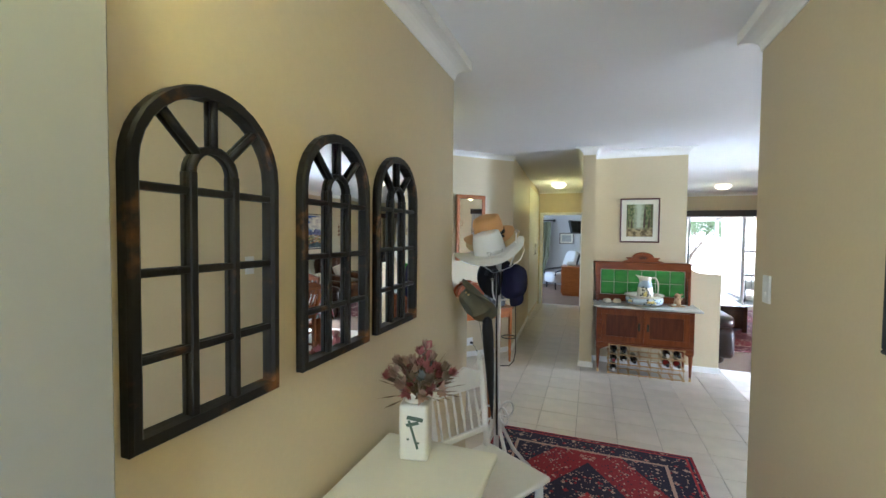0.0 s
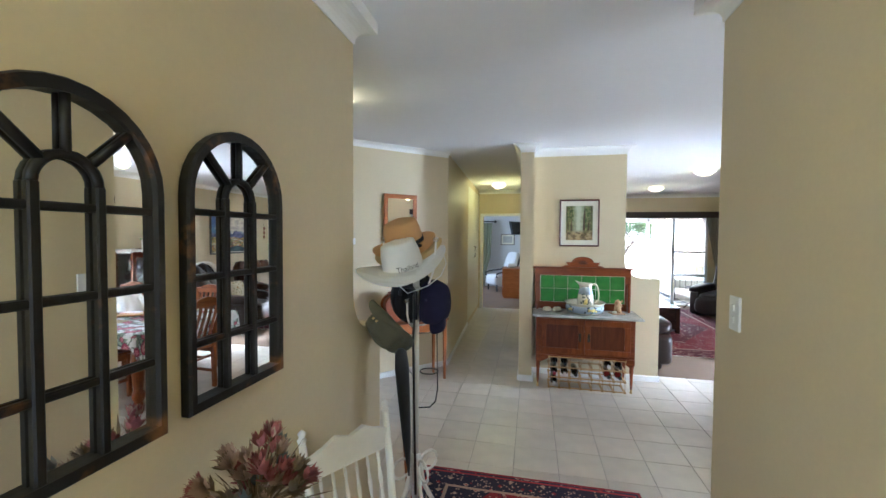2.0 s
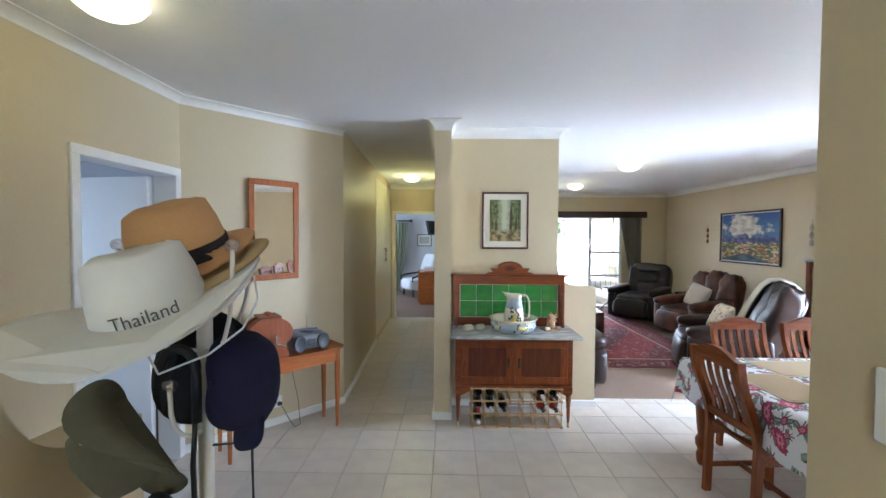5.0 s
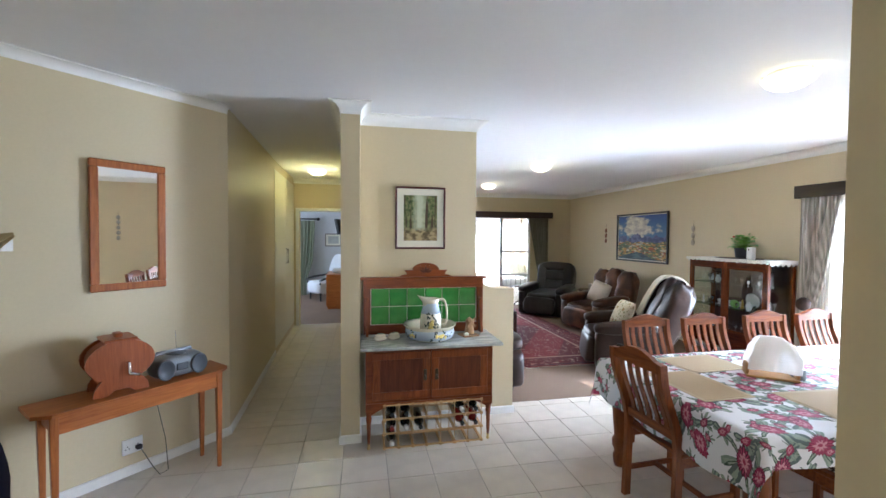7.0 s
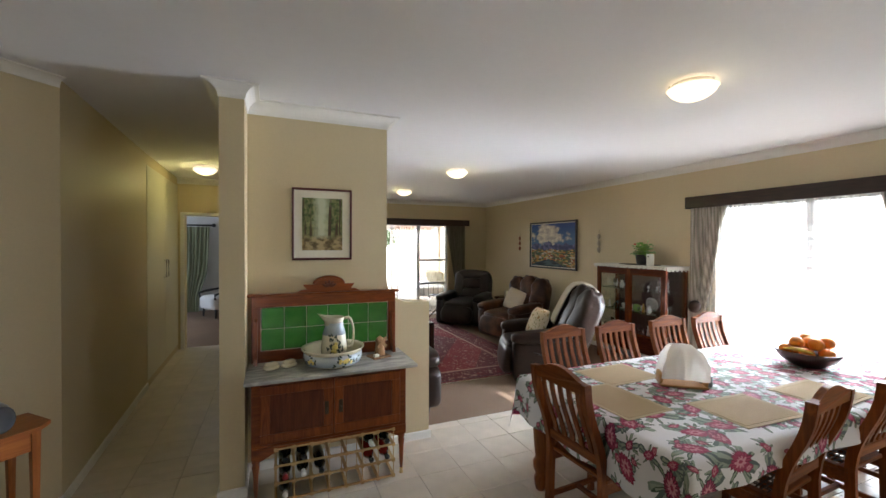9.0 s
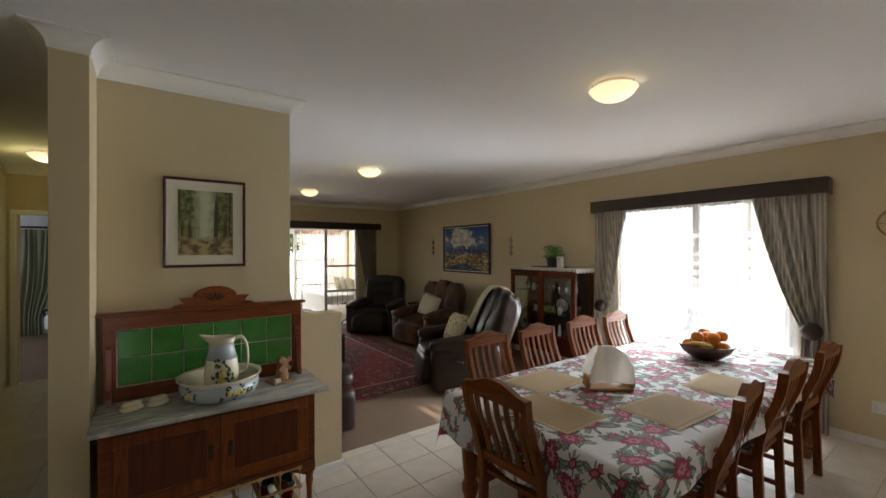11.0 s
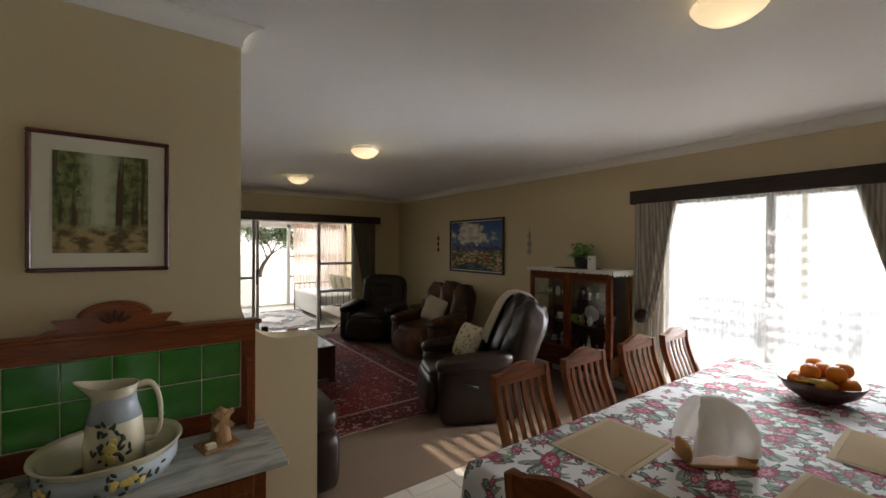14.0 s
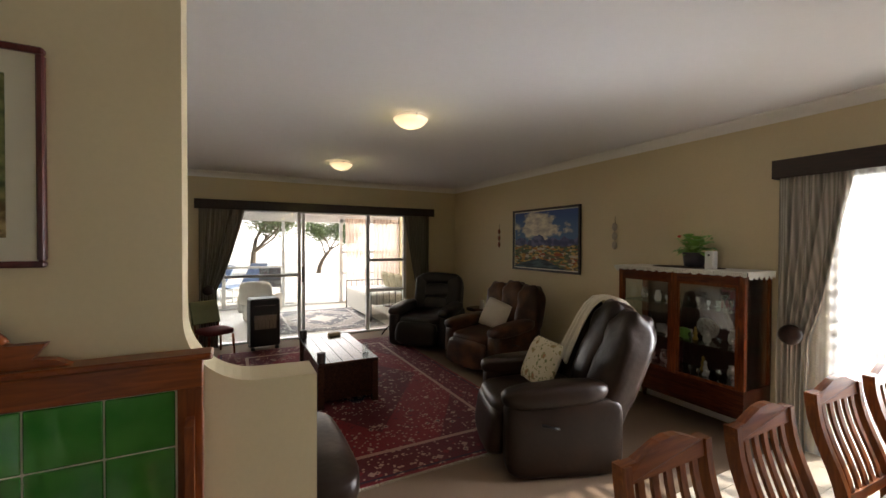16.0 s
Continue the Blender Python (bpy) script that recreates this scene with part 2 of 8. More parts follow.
def part(name, bm, material, parent, label="", at=None):
    ob = new(name, mesh_of(name, bm, material))
    ob.parent = parent
    if at is not None:
        ob.matrix_local = at
    if label:
        tagged(ob, label)
    return ob


def thing(name, label, category, at=None, group="", kind=""):
    ob = new(name)
    ob.empty_display_size = 0.1
    if at is not None:
        ob.matrix_world = at
    return tagged(ob, label, category, group, kind)


def single(name, bm, material, label, category, at=None, group="", kind=""):
    ob = new(name, mesh_of(name, bm, material))
    if at is not None:
        ob.matrix_world = at
    return tagged(ob, label, category, group, kind)


def structure(name, bm, material, label):
    return single(name, bm, material, label, name.split("_")[0], kind="structure")


def sweep(points, profile):
    """A moulding on the left of a plan path; profile holds (out from the wall, height)."""
    bm = bmesh.new()
    pts = [Vector(p) for p in points]
    rings = []
    for i, p in enumerate(pts):
        dirs = []
        if i > 0:
            dirs.append((p - pts[i - 1]).normalized())
        if i < len(pts) - 1:
            dirs.append((pts[i + 1] - p).normalized())
        ns = [Vector((-d.y, d.x)) for d in dirs]
        n = ns[0] if len(ns) == 1 else (ns[0] + ns[1]) / (1 + ns[0].dot(ns[1]))
        rings.append([bm.verts.new((p.x + n.x * o, p.y + n.y * o, z)) for o, z in profile])
    k = len(profile)
    for a, b in zip(rings, rings[1:]):
        for j in range(k):
            bm.faces.new((a[j], a[(j + 1) % k], b[(j + 1) % k], b[j]))
    bm.faces.new(rings[0])
    bm.faces.new(rings[-1][::-1])
    bmesh.ops.recalc_face_normals(bm, faces=bm.faces)
    return bm


def bm_puff(bm, rx, ry, rz, e=0.4, m=None, n=20, k=12, wrinkle=0.0):
    """A stuffed, rounded block (superellipsoid) for cushions and upholstery."""
    def p(c, q):
        return math.copysign(abs(c) ** q, c)
    rings = []
    for i in range(1, k):
        v = -math.pi / 2 + math.pi * i / k
        ring = []
        for j in range(n):
            u = 2 * math.pi * j / n
            w = Vector((rx * p(math.cos(v), e) * p(math.cos(u), e), ry * p(math.cos(v), e) * p(math.sin(u), e), rz * p(math.sin(v), e)))
            if wrinkle:
                w *= 1 + wrinkle * noise.noise(w * 9 + Vector((rx * 31, ry * 17, rz * 11)))
            ring.append(bm.verts.new(w))
        rings.append(ring)
    lo, hi = bm.verts.new((0, 0, -rz)), bm.verts.new((0, 0, rz))
    for a, b in zip(rings, rings[1:]):
        for j in range(n):
            bm.faces.new((a[j], a[(j + 1) % n], b[(j + 1) % n], b[j])).smooth = True
    for j in range(n):
        bm.faces.new((lo, rings[0][(j + 1) % n], rings[0][j])).smooth = True
        bm.faces.new((hi, rings[-1][j], rings[-1][(j + 1) % n])).smooth = True
    vs = [v for r in rings for v in r] + [lo, hi]
    if m is not None:
        bmesh.ops.transform(bm, matrix=m, verts=vs)
    return vs


def puff(rx, ry, rz, e=0.4, m=None, wrinkle=0.0, n=24, k=14):
    bm = bmesh.new()
    bm_puff(bm, rx, ry, rz, e, m, n, k, wrinkle)
    return bm


def frame_bars(w, h, t, d, bevel=0.004):
    """Four mitre-free bars round a w x h opening in the x-z plane, front at -y."""
    bm = bmesh.new()
    for c in ((-w / 2, w / 2, -d, 0, h / 2 - t, h / 2), (-w / 2, w / 2, -d, 0, -h / 2, -h / 2 + t), (-w / 2, -w / 2 + t, -d + 0.001, 0, -h / 2 + t, h / 2 - t), (w / 2 - t, w / 2, -d + 0.001, 0, -h / 2 + t, h / 2 - t)):
        bm_box(bm, *c, bevel)
    return bm


def on_wall(x, y, z, facing, tilt=0.0):
    """Pose of a wall thing modelled with its back at y=0 and its front to -y; facing is the outward normal's angle."""
    return pose(x, y, z, 0, 0, facing + 90) @ pose(0, 0, 0, tilt)

# ---- structure ----
H = 2.62


def nib_profile(a0, a1, a2):
    """Side outline of a wall that drops in a hollow curve to a low ledge."""
    out = [(a0, 0), (a2, 0), (a2, 1.145)]
    for i in range(13):
        g = math.pi / 2 * i / 12
        out.append((a1 + 0.2 - 0.2 * math.sin(g), 1.15 + 0.2 - 0.2 * math.cos(g)))
    return out + [(a1, H), (a0, H)]


def upright(u, v):
    """Turns a flat outline (a, z) into a standing wall: a runs along u, thickness along v."""
    m = Matrix.Identity(4)
    for i in range(3):
        m[i][0], m[i][1], m[i][2] = u[i], (0, 0, 1)[i], v[i]
    return m


def wall_boxes(*cuts):
    bm = bmesh.new()
    for c in cuts:
        bm_box(bm, *c)
    return bm


structure("wall_entry", prism(nib_profile(-1.2, 1.945, 2.28), -1.115, -0.975, upright((0, 1, 0), (1, 0, 0))), WALL, "khaki plastered entrance wall with a curved low ledge")
structure("wall_picture", prism(nib_profile(-0.152, 0.853, 1.218), 5.045, 5.2, upright((1, 0, 0), (0, 1, 0))), WALL, "khaki dividing wall with a curved low ledge")
structure("wall_hall", wall_boxes((0.584, 0.73, -1.2, 2.07, 0, H)), WALL, "khaki plastered hall wall with a free end")
structure("wall_corridor", wall_boxes((-0.295, -0.152, 4.745, 10.75, 0, H)), WALL, "khaki wall between corridor and lounge")
structure("wall_corridor_west", prism([(-1.18, 5.066), (-1.285, 7.3), (-1.33, 9.11), (-1.5, 9.11), (-1.5, 5.125), (-1.239, 5.125)], 0, H), WALL, "khaki corridor wall")
structure("wall_corridor_end", wall_boxes((-1.5, -1.235, 9.11, 9.25, 0, H), (-0.405, -0.295, 9.11, 9.25, 0, H), (-1.235, -0.405, 9.11, 9.25, 2.06, H)), WALL, "khaki wall over the bedroom door")
structure("wall_angled", prism([(-2.116, 4.13), (-1.18, 5.066), (-1.239, 5.125), (-1.279, 5.165), (-2.215, 4.229), (-2.256, 4.188), (-2.256, 4.13)], 0, H), WALL, "khaki plastered wall at an angle")
structure("wall_bedroom_door", wall_boxes((-2.256, -2.116, 0.6, 3.32, 0, H), (-2.256, -2.116, 4.07, 4.13, 0, H), (-2.256, -2.116, 3.32, 4.07, 2.05, H)), WALL, "khaki wall with a bedroom doorway")
structure("wall_back_hall", wall_boxes((-2.256, -1.115, 0.46, 0.6, 0, H)), WALL, "khaki wall closing the side hall")
# gap in this wall is out of view, cut for the entrance lamp
structure("wall_front", wall_boxes((-1.115, -0.9, -1.34, -1.2, 0, H), (-0.4, 0.73, -1.34, -1.2, 0, H), (-0.9, -0.4, -1.34, -1.2, 2.1, H), (-0.9, -0.4, -1.34, -1.2, 0, 0.1)), WALL, "khaki wall behind the entrance")
structure("wall_south", wall_boxes((0.73, 4.97, -0.64, -0.5, 0, H)), WALL, "khaki wall closing the dining room")


def arch_wall():
    """East wall: dining window, arched doorway and plain stretches."""
    bm = bmesh.new()
    X0, X1 = 4.82, 4.97
    for c in ((X0, X1, -0.64, -0.35, 0, H), (X0, X1, 0.75, 3.28, 0, H), (X0, X1, 3.28, 5.02, 2.12, H), (X0, X1, 5.02, 10.75, 0, H)):
        bm_box(bm, *c)
    o = [(-0.35, 1.55)]
    o += [(0.2 - 0.55 * math.cos(math.pi * i / 16), 1.55 + 0.55 * math.sin(math.pi * i / 16)) for i in range(1, 16)]
    o += [(0.75, 1.55), (0.75, H), (-0.35, H)]
    bm_prism(bm, o, X0, X1, upright((0, 1, 0), (1, 0, 0)))
    bmesh.ops.recalc_face_normals(bm, faces=bm.faces)
    return bm


structure("wall_east", arch_wall(), WALL, "long khaki outer wall with a wide window")
structure("wall_north", wall_boxes((-0.152, 0.70, 10.6, 10.75, 0, H), (3.80, 4.82, 10.6, 10.75, 0, H), (0.70, 3.80, 10.6, 10.75, 2.10, H)), WALL, "khaki wall round the sunroom doors")
structure("ceiling", wall_boxes((-6, 4.97, -1.34, 10.75, H, H + 0.12)), CEIL, "smooth white plastered ceiling")

COVE = [(0.0, H - 0.085), (0.006, H - 0.085)] + [(0.075 - 0.069 * math.cos(math.pi / 2 * i / 6), H - 0.08 + 0.07 * math.sin(math.pi / 2 * i / 6)) for i in range(7)] + [(0.085, H - 0.01), (0.085, H), (0.0, H)]
COVE_HALL = [(a, z - 0.046) for a, z in COVE[:-2]] + [(0.085, H), (0.0, H)]
COVE_LOW = [(a * 0.75, H - (H - z) * 0.65) for a, z in COVE]
for path, profile in (
    ([(-1.115, 0.6), (-1.115, 1.945), (-0.975, 1.945), (-0.975, -1.2)], COVE_HALL),
    ([(0.584, -1.2), (0.584, 2.07), (0.73, 2.07), (0.73, -0.5)], COVE_HALL),
    ([(0.73, -0.5), (4.82, -0.5), (4.82, 10.6), (-0.152, 10.6), (-0.152, 5.2), (0.853, 5.2), (0.853, 5.045), (-0.152, 5.045), (-0.152, 4.745), (-0.295, 4.745), (-0.295, 9.11), (-1.33, 9.11)], COVE),
    ([(-1.18, 5.066), (-2.116, 4.13), (-2.116, 0.6)], COVE_LOW),
):
    structure("cornice_trim", sweep(path, profile), TRIM, "white coved plaster cornice")
SKIRT = [(0.0, 0.0), (0.014, 0.0), (0.014, 0.062), (0.008, 0.07), (0.0, 0.07)]
for path in (
    [(-1.115, 0.6), (-1.115, 2.28), (-0.975, 2.28), (-0.975, -1.2)],
    [(0.584, -1.2), (0.584, 2.07), (0.73, 2.07), (0.73, -0.5), (4.82, -0.5), (4.82, -0.35)],
    [(4.82, 0.75), (4.82, 3.28)],
    [(4.82, 5.02), (4.82, 10.6), (3.86, 10.6)],
    [(0.64, 10.6), (-0.152, 10.6), (-0.152, 5.2), (1.218, 5.2), (1.218, 5.045), (-0.152, 5.045), (-0.152, 4.745), (-0.295, 4.745), (-0.295, 9.11)],
    [(-1.285, 7.3), (-1.18, 5.066), (-2.116, 4.13)],
    [(-2.116, 3.26), (-2.116, 0.6)],
):
    structure("baseboard", sweep(path, SKIRT), TRIM, "low white painted skirting")

floor = structure("floor", wall_boxes((-2.4, 4.97, -1.34, 5.25, -0.12, 0.0), (-1.5, -0.295, 5.25, 9.2, -0.12, 0.0)), GROUT, "beige ceramic tiled floor with grey grout")
structure("carpet_floor", wall_boxes((-0.152, 4.82, 5.25, 10.68, -0.12, 0.006)), CARPET, "beige fitted carpet in the lounge")
structure("sunroom_floor", wall_boxes((-0.4, 5.2, 10.68, 14.4, -0.12, 0.0)), PATIO, "pale tiled sunroom floor")
structure("bedroom_floor", wall_boxes((-4.2, -0.295, 9.2, 13.3, -0.12, 0.002)), CARPET, "grey-brown bedroom carpet")
structure("side_bedroom_floor", wall_boxes((-6, -2.4, 1.0, 6.0, -0.12, 0.002)), CARPET, "dark side bedroom carpet")
structure("ground", wall_boxes((-400, 400, 14.4, 600, -0.3, -0.06), (5.2, 400, -400, 14.4, -0.3, -0.06)), PATIO, "pale sunlit paved garden ground")
# unseen roof panels, added to trim the sun falling through the window
structure("roof_eave", wall_boxes((4.975, 5.12, -0.64, 10.7, 2.5, 2.6), (5.12, 8.0, 4.66, 10.7, 2.5, 2.6), (5.12, 5.80, 2.8, 4.66, 2.5, 2.6)), TRIM, "unseen white roof panels added to block the sun")
# pergola out of view, its slats spaced to cast stripes on the carpet
pergola = thing("pergola", "unseen white slatted pergola added to stripe the sunlight", "pergola", pose(5.80, 2.8, 2.5))
for i in range(16):
    part("slat", box(0.01 + 0.138 * i, 0.082 + 0.138 * i, 0.0, 1.855, 0.03, 0.038), TRIM, pergola)
for y in (0.05, 0.9, 1.78):
    part("beam", box(0.004, 2.20, y, y + 0.04, 0.0, 0.029, 0.002), TRIM, pergola)
for y in (0.04, 1.77):
    part("post", box(2.12, 2.18, y, y + 0.06, -2.56, -0.002, 0.003), TRIM, pergola)
# glowing panels, so the outdoors shows blown-out white; no haze stands there
GLOWSKY = glow("backdrop_glow", (1.0, 1.0, 1.0), 0.45)
GLOWEAST = glow("backdrop_glow_east", (1.0, 1.0, 1.0), 0.62)
# unseen wall, added to keep the sun out of the arched opening
structure("wall_porch", wall_boxes((6.4, 6.52, -2.6, 1.6, -0.06, 2.6)), TRIM, "unseen plain white wall added to block sun at the arch")
structure("backdrop_north", wall_boxes((-120, 120, 90, 90.5, -2, 60)), GLOWSKY, "glowing white backdrop panel added beyond the garden")
structure("backdrop_east", wall_boxes((70, 70.5, -120, 120, -2, 12)), GLOWEAST, "glowing white backdrop panel added far beyond the window")
# near glow panel, added to cover a grey band of far ground
structure("backdrop_garden", wall_boxes((16.0, 16.2, -12, 13, -0.1, 5.0)), GLOWEAST, "glowing white panel added close beyond the window")
# bedrooms seen through the doorways
structure("wall_bedroom", wall_boxes((-4.2, -4.06, 9.25, 13.3, 0, 0.9), (-4.2, -4.06, 9.25, 10.2, 0.9, H), (-4.2, -4.06, 12.2, 13.3, 0.9, H), (-4.2, -4.06, 10.2, 12.2, 2.1, H), (-4.06, -0.1, 13.16, 13.3, 0, H), (-0.24, -0.1, 10.75, 13.16, 0, H), (-4.06, -1.5, 9.25, 9.39, 0, H)), BED_WALL, "pale grey bedroom walls")
structure("bedroom_ceiling", wall_boxes((-4.2, -0.1, 10.75, 13.3, H, H + 0.1)), CEIL, "white bedroom ceiling")
structure("wall_side_bedroom", wall_boxes((-5.4, -5.26, 1.0, 6.0, 0, 0.7), (-5.4, -5.26, 1.0, 2.5, 0.7, H), (-5.4, -5.26, 4.1, 6.0, 0.7, H), (-5.4, -5.26, 2.5, 4.1, 2.1, H), (-5.26, -2.3, 5.86, 6.0, 0, H), (-5.26, -2.256, 1.0, 1.14, 0, H), (-2.3, -2.2, 4.25, 6.0, 0, H)), BED_WALL, "blue-grey side bedroom walls")

# ---- hall ----
OAK = wood("orange_wood", (0.29, 0.082, 0.016), (0.44, 0.145, 0.032), 0.33, axis="X")
OAKZ = wood("orange_wood_upright", (0.27, 0.077, 0.016), (0.41, 0.135, 0.030), 0.33, axis="Z")
MAHOG = wood("mahogany", (0.125, 0.027, 0.006), (0.255, 0.065, 0.013), 0.3, axis="X")
MAHOGZ = wood("mahogany_upright", (0.12, 0.026, 0.006), (0.24, 0.061, 0.012), 0.3, axis="Z")
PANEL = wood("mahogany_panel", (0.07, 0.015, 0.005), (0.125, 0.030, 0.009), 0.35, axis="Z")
CREAM = mat("cream_paint", (0.76, 0.73, 0.60), 0.4, vary=0.03)
STANDWHITE = mat("stand_white", (0.74, 0.72, 0.66), 0.35, vary=0.04)


def dark_frame_mat():
    m = mat("blackened_wood", (0.022, 0.019, 0.016), 0.45, spec=0.3, vary=0.3, scale=14, bump=0.25, bscale=40)
    t = m.node_tree
    b = t.nodes["Principled BSDF"]
    n = t.nodes.new("ShaderNodeTexNoise")
    n.inputs["Scale"].default_value, n.inputs["Detail"].default_value = 9, 6
    r = t.nodes.new("ShaderNodeValToRGB")
    r.color_ramp.elements[0].position, r.color_ramp.elements[1].position = 0.60, 0.74
    r.color_ramp.elements[0].color, r.color_ramp.elements[1].color = (0.009, 0.008, 0.007, 1), (0.20, 0.085, 0.025, 1)
    co = t.nodes["Texture Coordinate"]
    t.links.new(co.outputs["Object"], n.inputs["Vector"])
    t.links.new(n.outputs["Fac"], r.inputs["Fac"])
    t.links.new(r.outputs["Color"], b.inputs["Base Color"])
    return m


DARKF = dark_frame_mat()


def arch_pts(w, h, n=16):
    """Arched outline (x, z), from the bottom left, open at the bottom."""
    r = w / 2
    return [(-r, 0), (-r, h - r)] + [(-r * math.cos(math.pi * i / n), h - r + r * math.sin(math.pi * i / n)) for i in range(1, n)] + [(r, h - r), (r, 0)]


def arched_mirror(at):
    w, h, d = 0.368, 0.714, 0.028
    o = thing("arched_mirror", "arched window-pane mirror in a worn blackened wooden frame", "mirror", at, "arched wall mirrors")
    bm = bmesh.new()
    out, inn = arch_pts(w, h), [(x, z + 0.026) for x, z in arch_pts(w - 0.052, h - 0.052)]
    vs = [[bm.verts.new((x, y, z)) for x, z in loop] for loop, y in ((out, 0), (out, -d + 0.005), ([(x * 0.97, z * 0.99 + 0.004) for x, z in out], -d), ([(x * 1.04, z) for x, z in inn], -d), (inn, -d + 0.007), (inn, 0))]
    for a, b in zip(vs, vs[1:]):
        k = len(a)
        for i in range(k):
            f = bm.faces.new((a[i], a[(i + 1) % k], b[(i + 1) % k], b[i]))
    bmesh.ops.recalc_face_normals(bm, faces=bm.faces)
    part("frame", bm, DARKF, o, "blackened wooden frame with rubbed edges")
    part("mirror_glass", prism([(x, z) for x, z in inn], 0.004, 0.007, Matrix(((1, 0, 0, 0), (0, 0, -1, 0), (0, 1, 0, 0), (0, 0, 0, 1)))), MIRROR, o, "silvered mirror glass")
    x1 = (w - 0.052) / 6
    top = 0.026 + h - 0.052 - (w - 0.052) / 2
    for x in (-x1, x1):
        part("muntin", box(x - 0.009, x + 0.009, -0.024, -0.0075, 0.02, top + 0.002, 0.003), DARKF, o)
    for i in range(1, 4):
        z = 0.005 + 0.162 * i
        part("muntin", box(-w / 2 + 0.024, w / 2 - 0.024, -0.021, -0.0075, z - 0.008, z + 0.008, 0.003), DARKF, o)
    bm = bmesh.new()
    bm_tube(bm, [(-x1 * math.cos(math.pi * i / 12), -0.015, top + x1 * math.sin(math.pi * i / 12)) for i in range(13)], 0.0095, 6)
    part("inner_arch", bm, DARKF, o)
    for g in (45, 90, 135):
        c, s = math.cos(radians(g)), math.sin(radians(g))
        part("fan_bar", tube([(x1 * c, -0.015, top + x1 * s), ((w / 2 - 0.02) * c, -0.015, top + (w / 2 - 0.02) * s)], 0.009, 6), DARKF, o)
    return o


mir = arched_mirror(on_wall(-0.973, 0.298, 1.166, 0))
for y, z in ((0.757, 1.174), (1.182, 1.182)):
    copy_thing(mir, on_wall(-0.973, y, z, 0))

# the open door leaf against the wall
dl = thing("door_1", "open white painted door leaf against the wall", "door", pose(-0.93, 0.07, 0.012, 0, 0, -92), kind="structure")
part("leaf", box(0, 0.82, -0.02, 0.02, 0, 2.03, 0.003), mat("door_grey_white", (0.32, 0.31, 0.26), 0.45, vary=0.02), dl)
part("door_handle", lathe([(0.024, 0), (0.024, 0.008), (0.009, 0.012), (0.009, 0.04), (0.0, 0.042)], 12, pose(0.07, -0.02, 1.02, 90)), BRASS, dl)

# narrow cream side table
tb = thing("side_table", "cream painted narrow table under the mirrors", "table", pose(-0.735, 0.62, 0))
part("tabletop", box(-0.225, 0.235, -0.5, 0.5, 0.722, 0.75, 0.008, None, 3), CREAM, tb)
part("apron", box(-0.19, 0.19, -0.45, 0.45, 0.63, 0.722, 0.003), CREAM, tb)
for x in (-0.17, 0.17):
    for y in (-0.42, 0.42):
        part("leg", lathe([(0.014, 0), (0.018, 0.05), (0.024, 0.5), (0.028, 0.63)], 12, pose(x, y, 0)), CREAM, tb)

# vase with dried flowers
CERAM = mat("ceramic_vase", (0.62, 0.58, 0.46), 0.3, vary=0.08, scale=20, coat=0.3)
vs = thing("vase", "square pale ceramic bottle vase with a painted leaf", "vase", pose(-0.785, 1.0, 0.75, 0, 0, 12) @ Matrix.Diagonal((1.5, 1.35, 1.17, 1)))
part("body", box(-0.036, 0.036, -0.036, 0.036, 0, 0.178, 0.009, None, 3), CERAM, vs)
part("neck", lathe([(0.03, 0.176), (0.02, 0.186), (0.017, 0.2), (0.021, 0.208), (0.017, 0.208), (0.013, 0.19)], 16), CERAM, vs)
LEAFP = mat("painted_leaf", (0.06, 0.09, 0.05), 0.5)
bm = bmesh.new()
for lx, lz, w, hgt, g in ((0.004, 0.135, 0.02, 0.006, 10), (-0.002, 0.118, 0.016, 0.005, -20), (0.0, 0.085, 0.003, 0.045, -14), (0.012, 0.06, 0.003, 0.003, 0), (-0.013, 0.07, 0.003, 0.003, 0)):
    bm_box(bm, -w, w, -0.0012, 0.0, -hgt, hgt, 0, pose(lx, -0.0362, lz, 0, g, 0))
part("painted_leaf", bm, LEAFP, vs, "dark green painted leaf motif")
DRY1 = mat("dried_protea", (0.36, 0.115, 0.11), 0.9, vary=0.4, scale=60)
DRY2 = mat("dried_petal", (0.42, 0.28, 0.20), 0.9, vary=0.3, scale=60)
STEM = mat("dried_stem", (0.20, 0.14, 0.08), 0.9, vary=0.3)
GREYL = mat("dried_leaf", (0.20, 0.22, 0.20), 0.9, vary=0.3)
fl = thing("dried_flowers", "bunch of dried pink protea flowers in the vase", "flowers", pose(-0.775, 1.0, 0.965) @ Matrix.Scale(1.1, 4))
rnd = random.Random(4)


def petal(bm, base, d, ln, w):
    s = d.cross(Vector((0.3, 0.2, 1))).normalized() * w
    mid, tip = base + d * ln * 0.55, base + d * ln
    a, b, c, e = (bm.verts.new(v) for v in (base, mid + s, tip, mid - s))
    bm.faces.new((a, b, c))
    bm.faces.new((a, c, e))


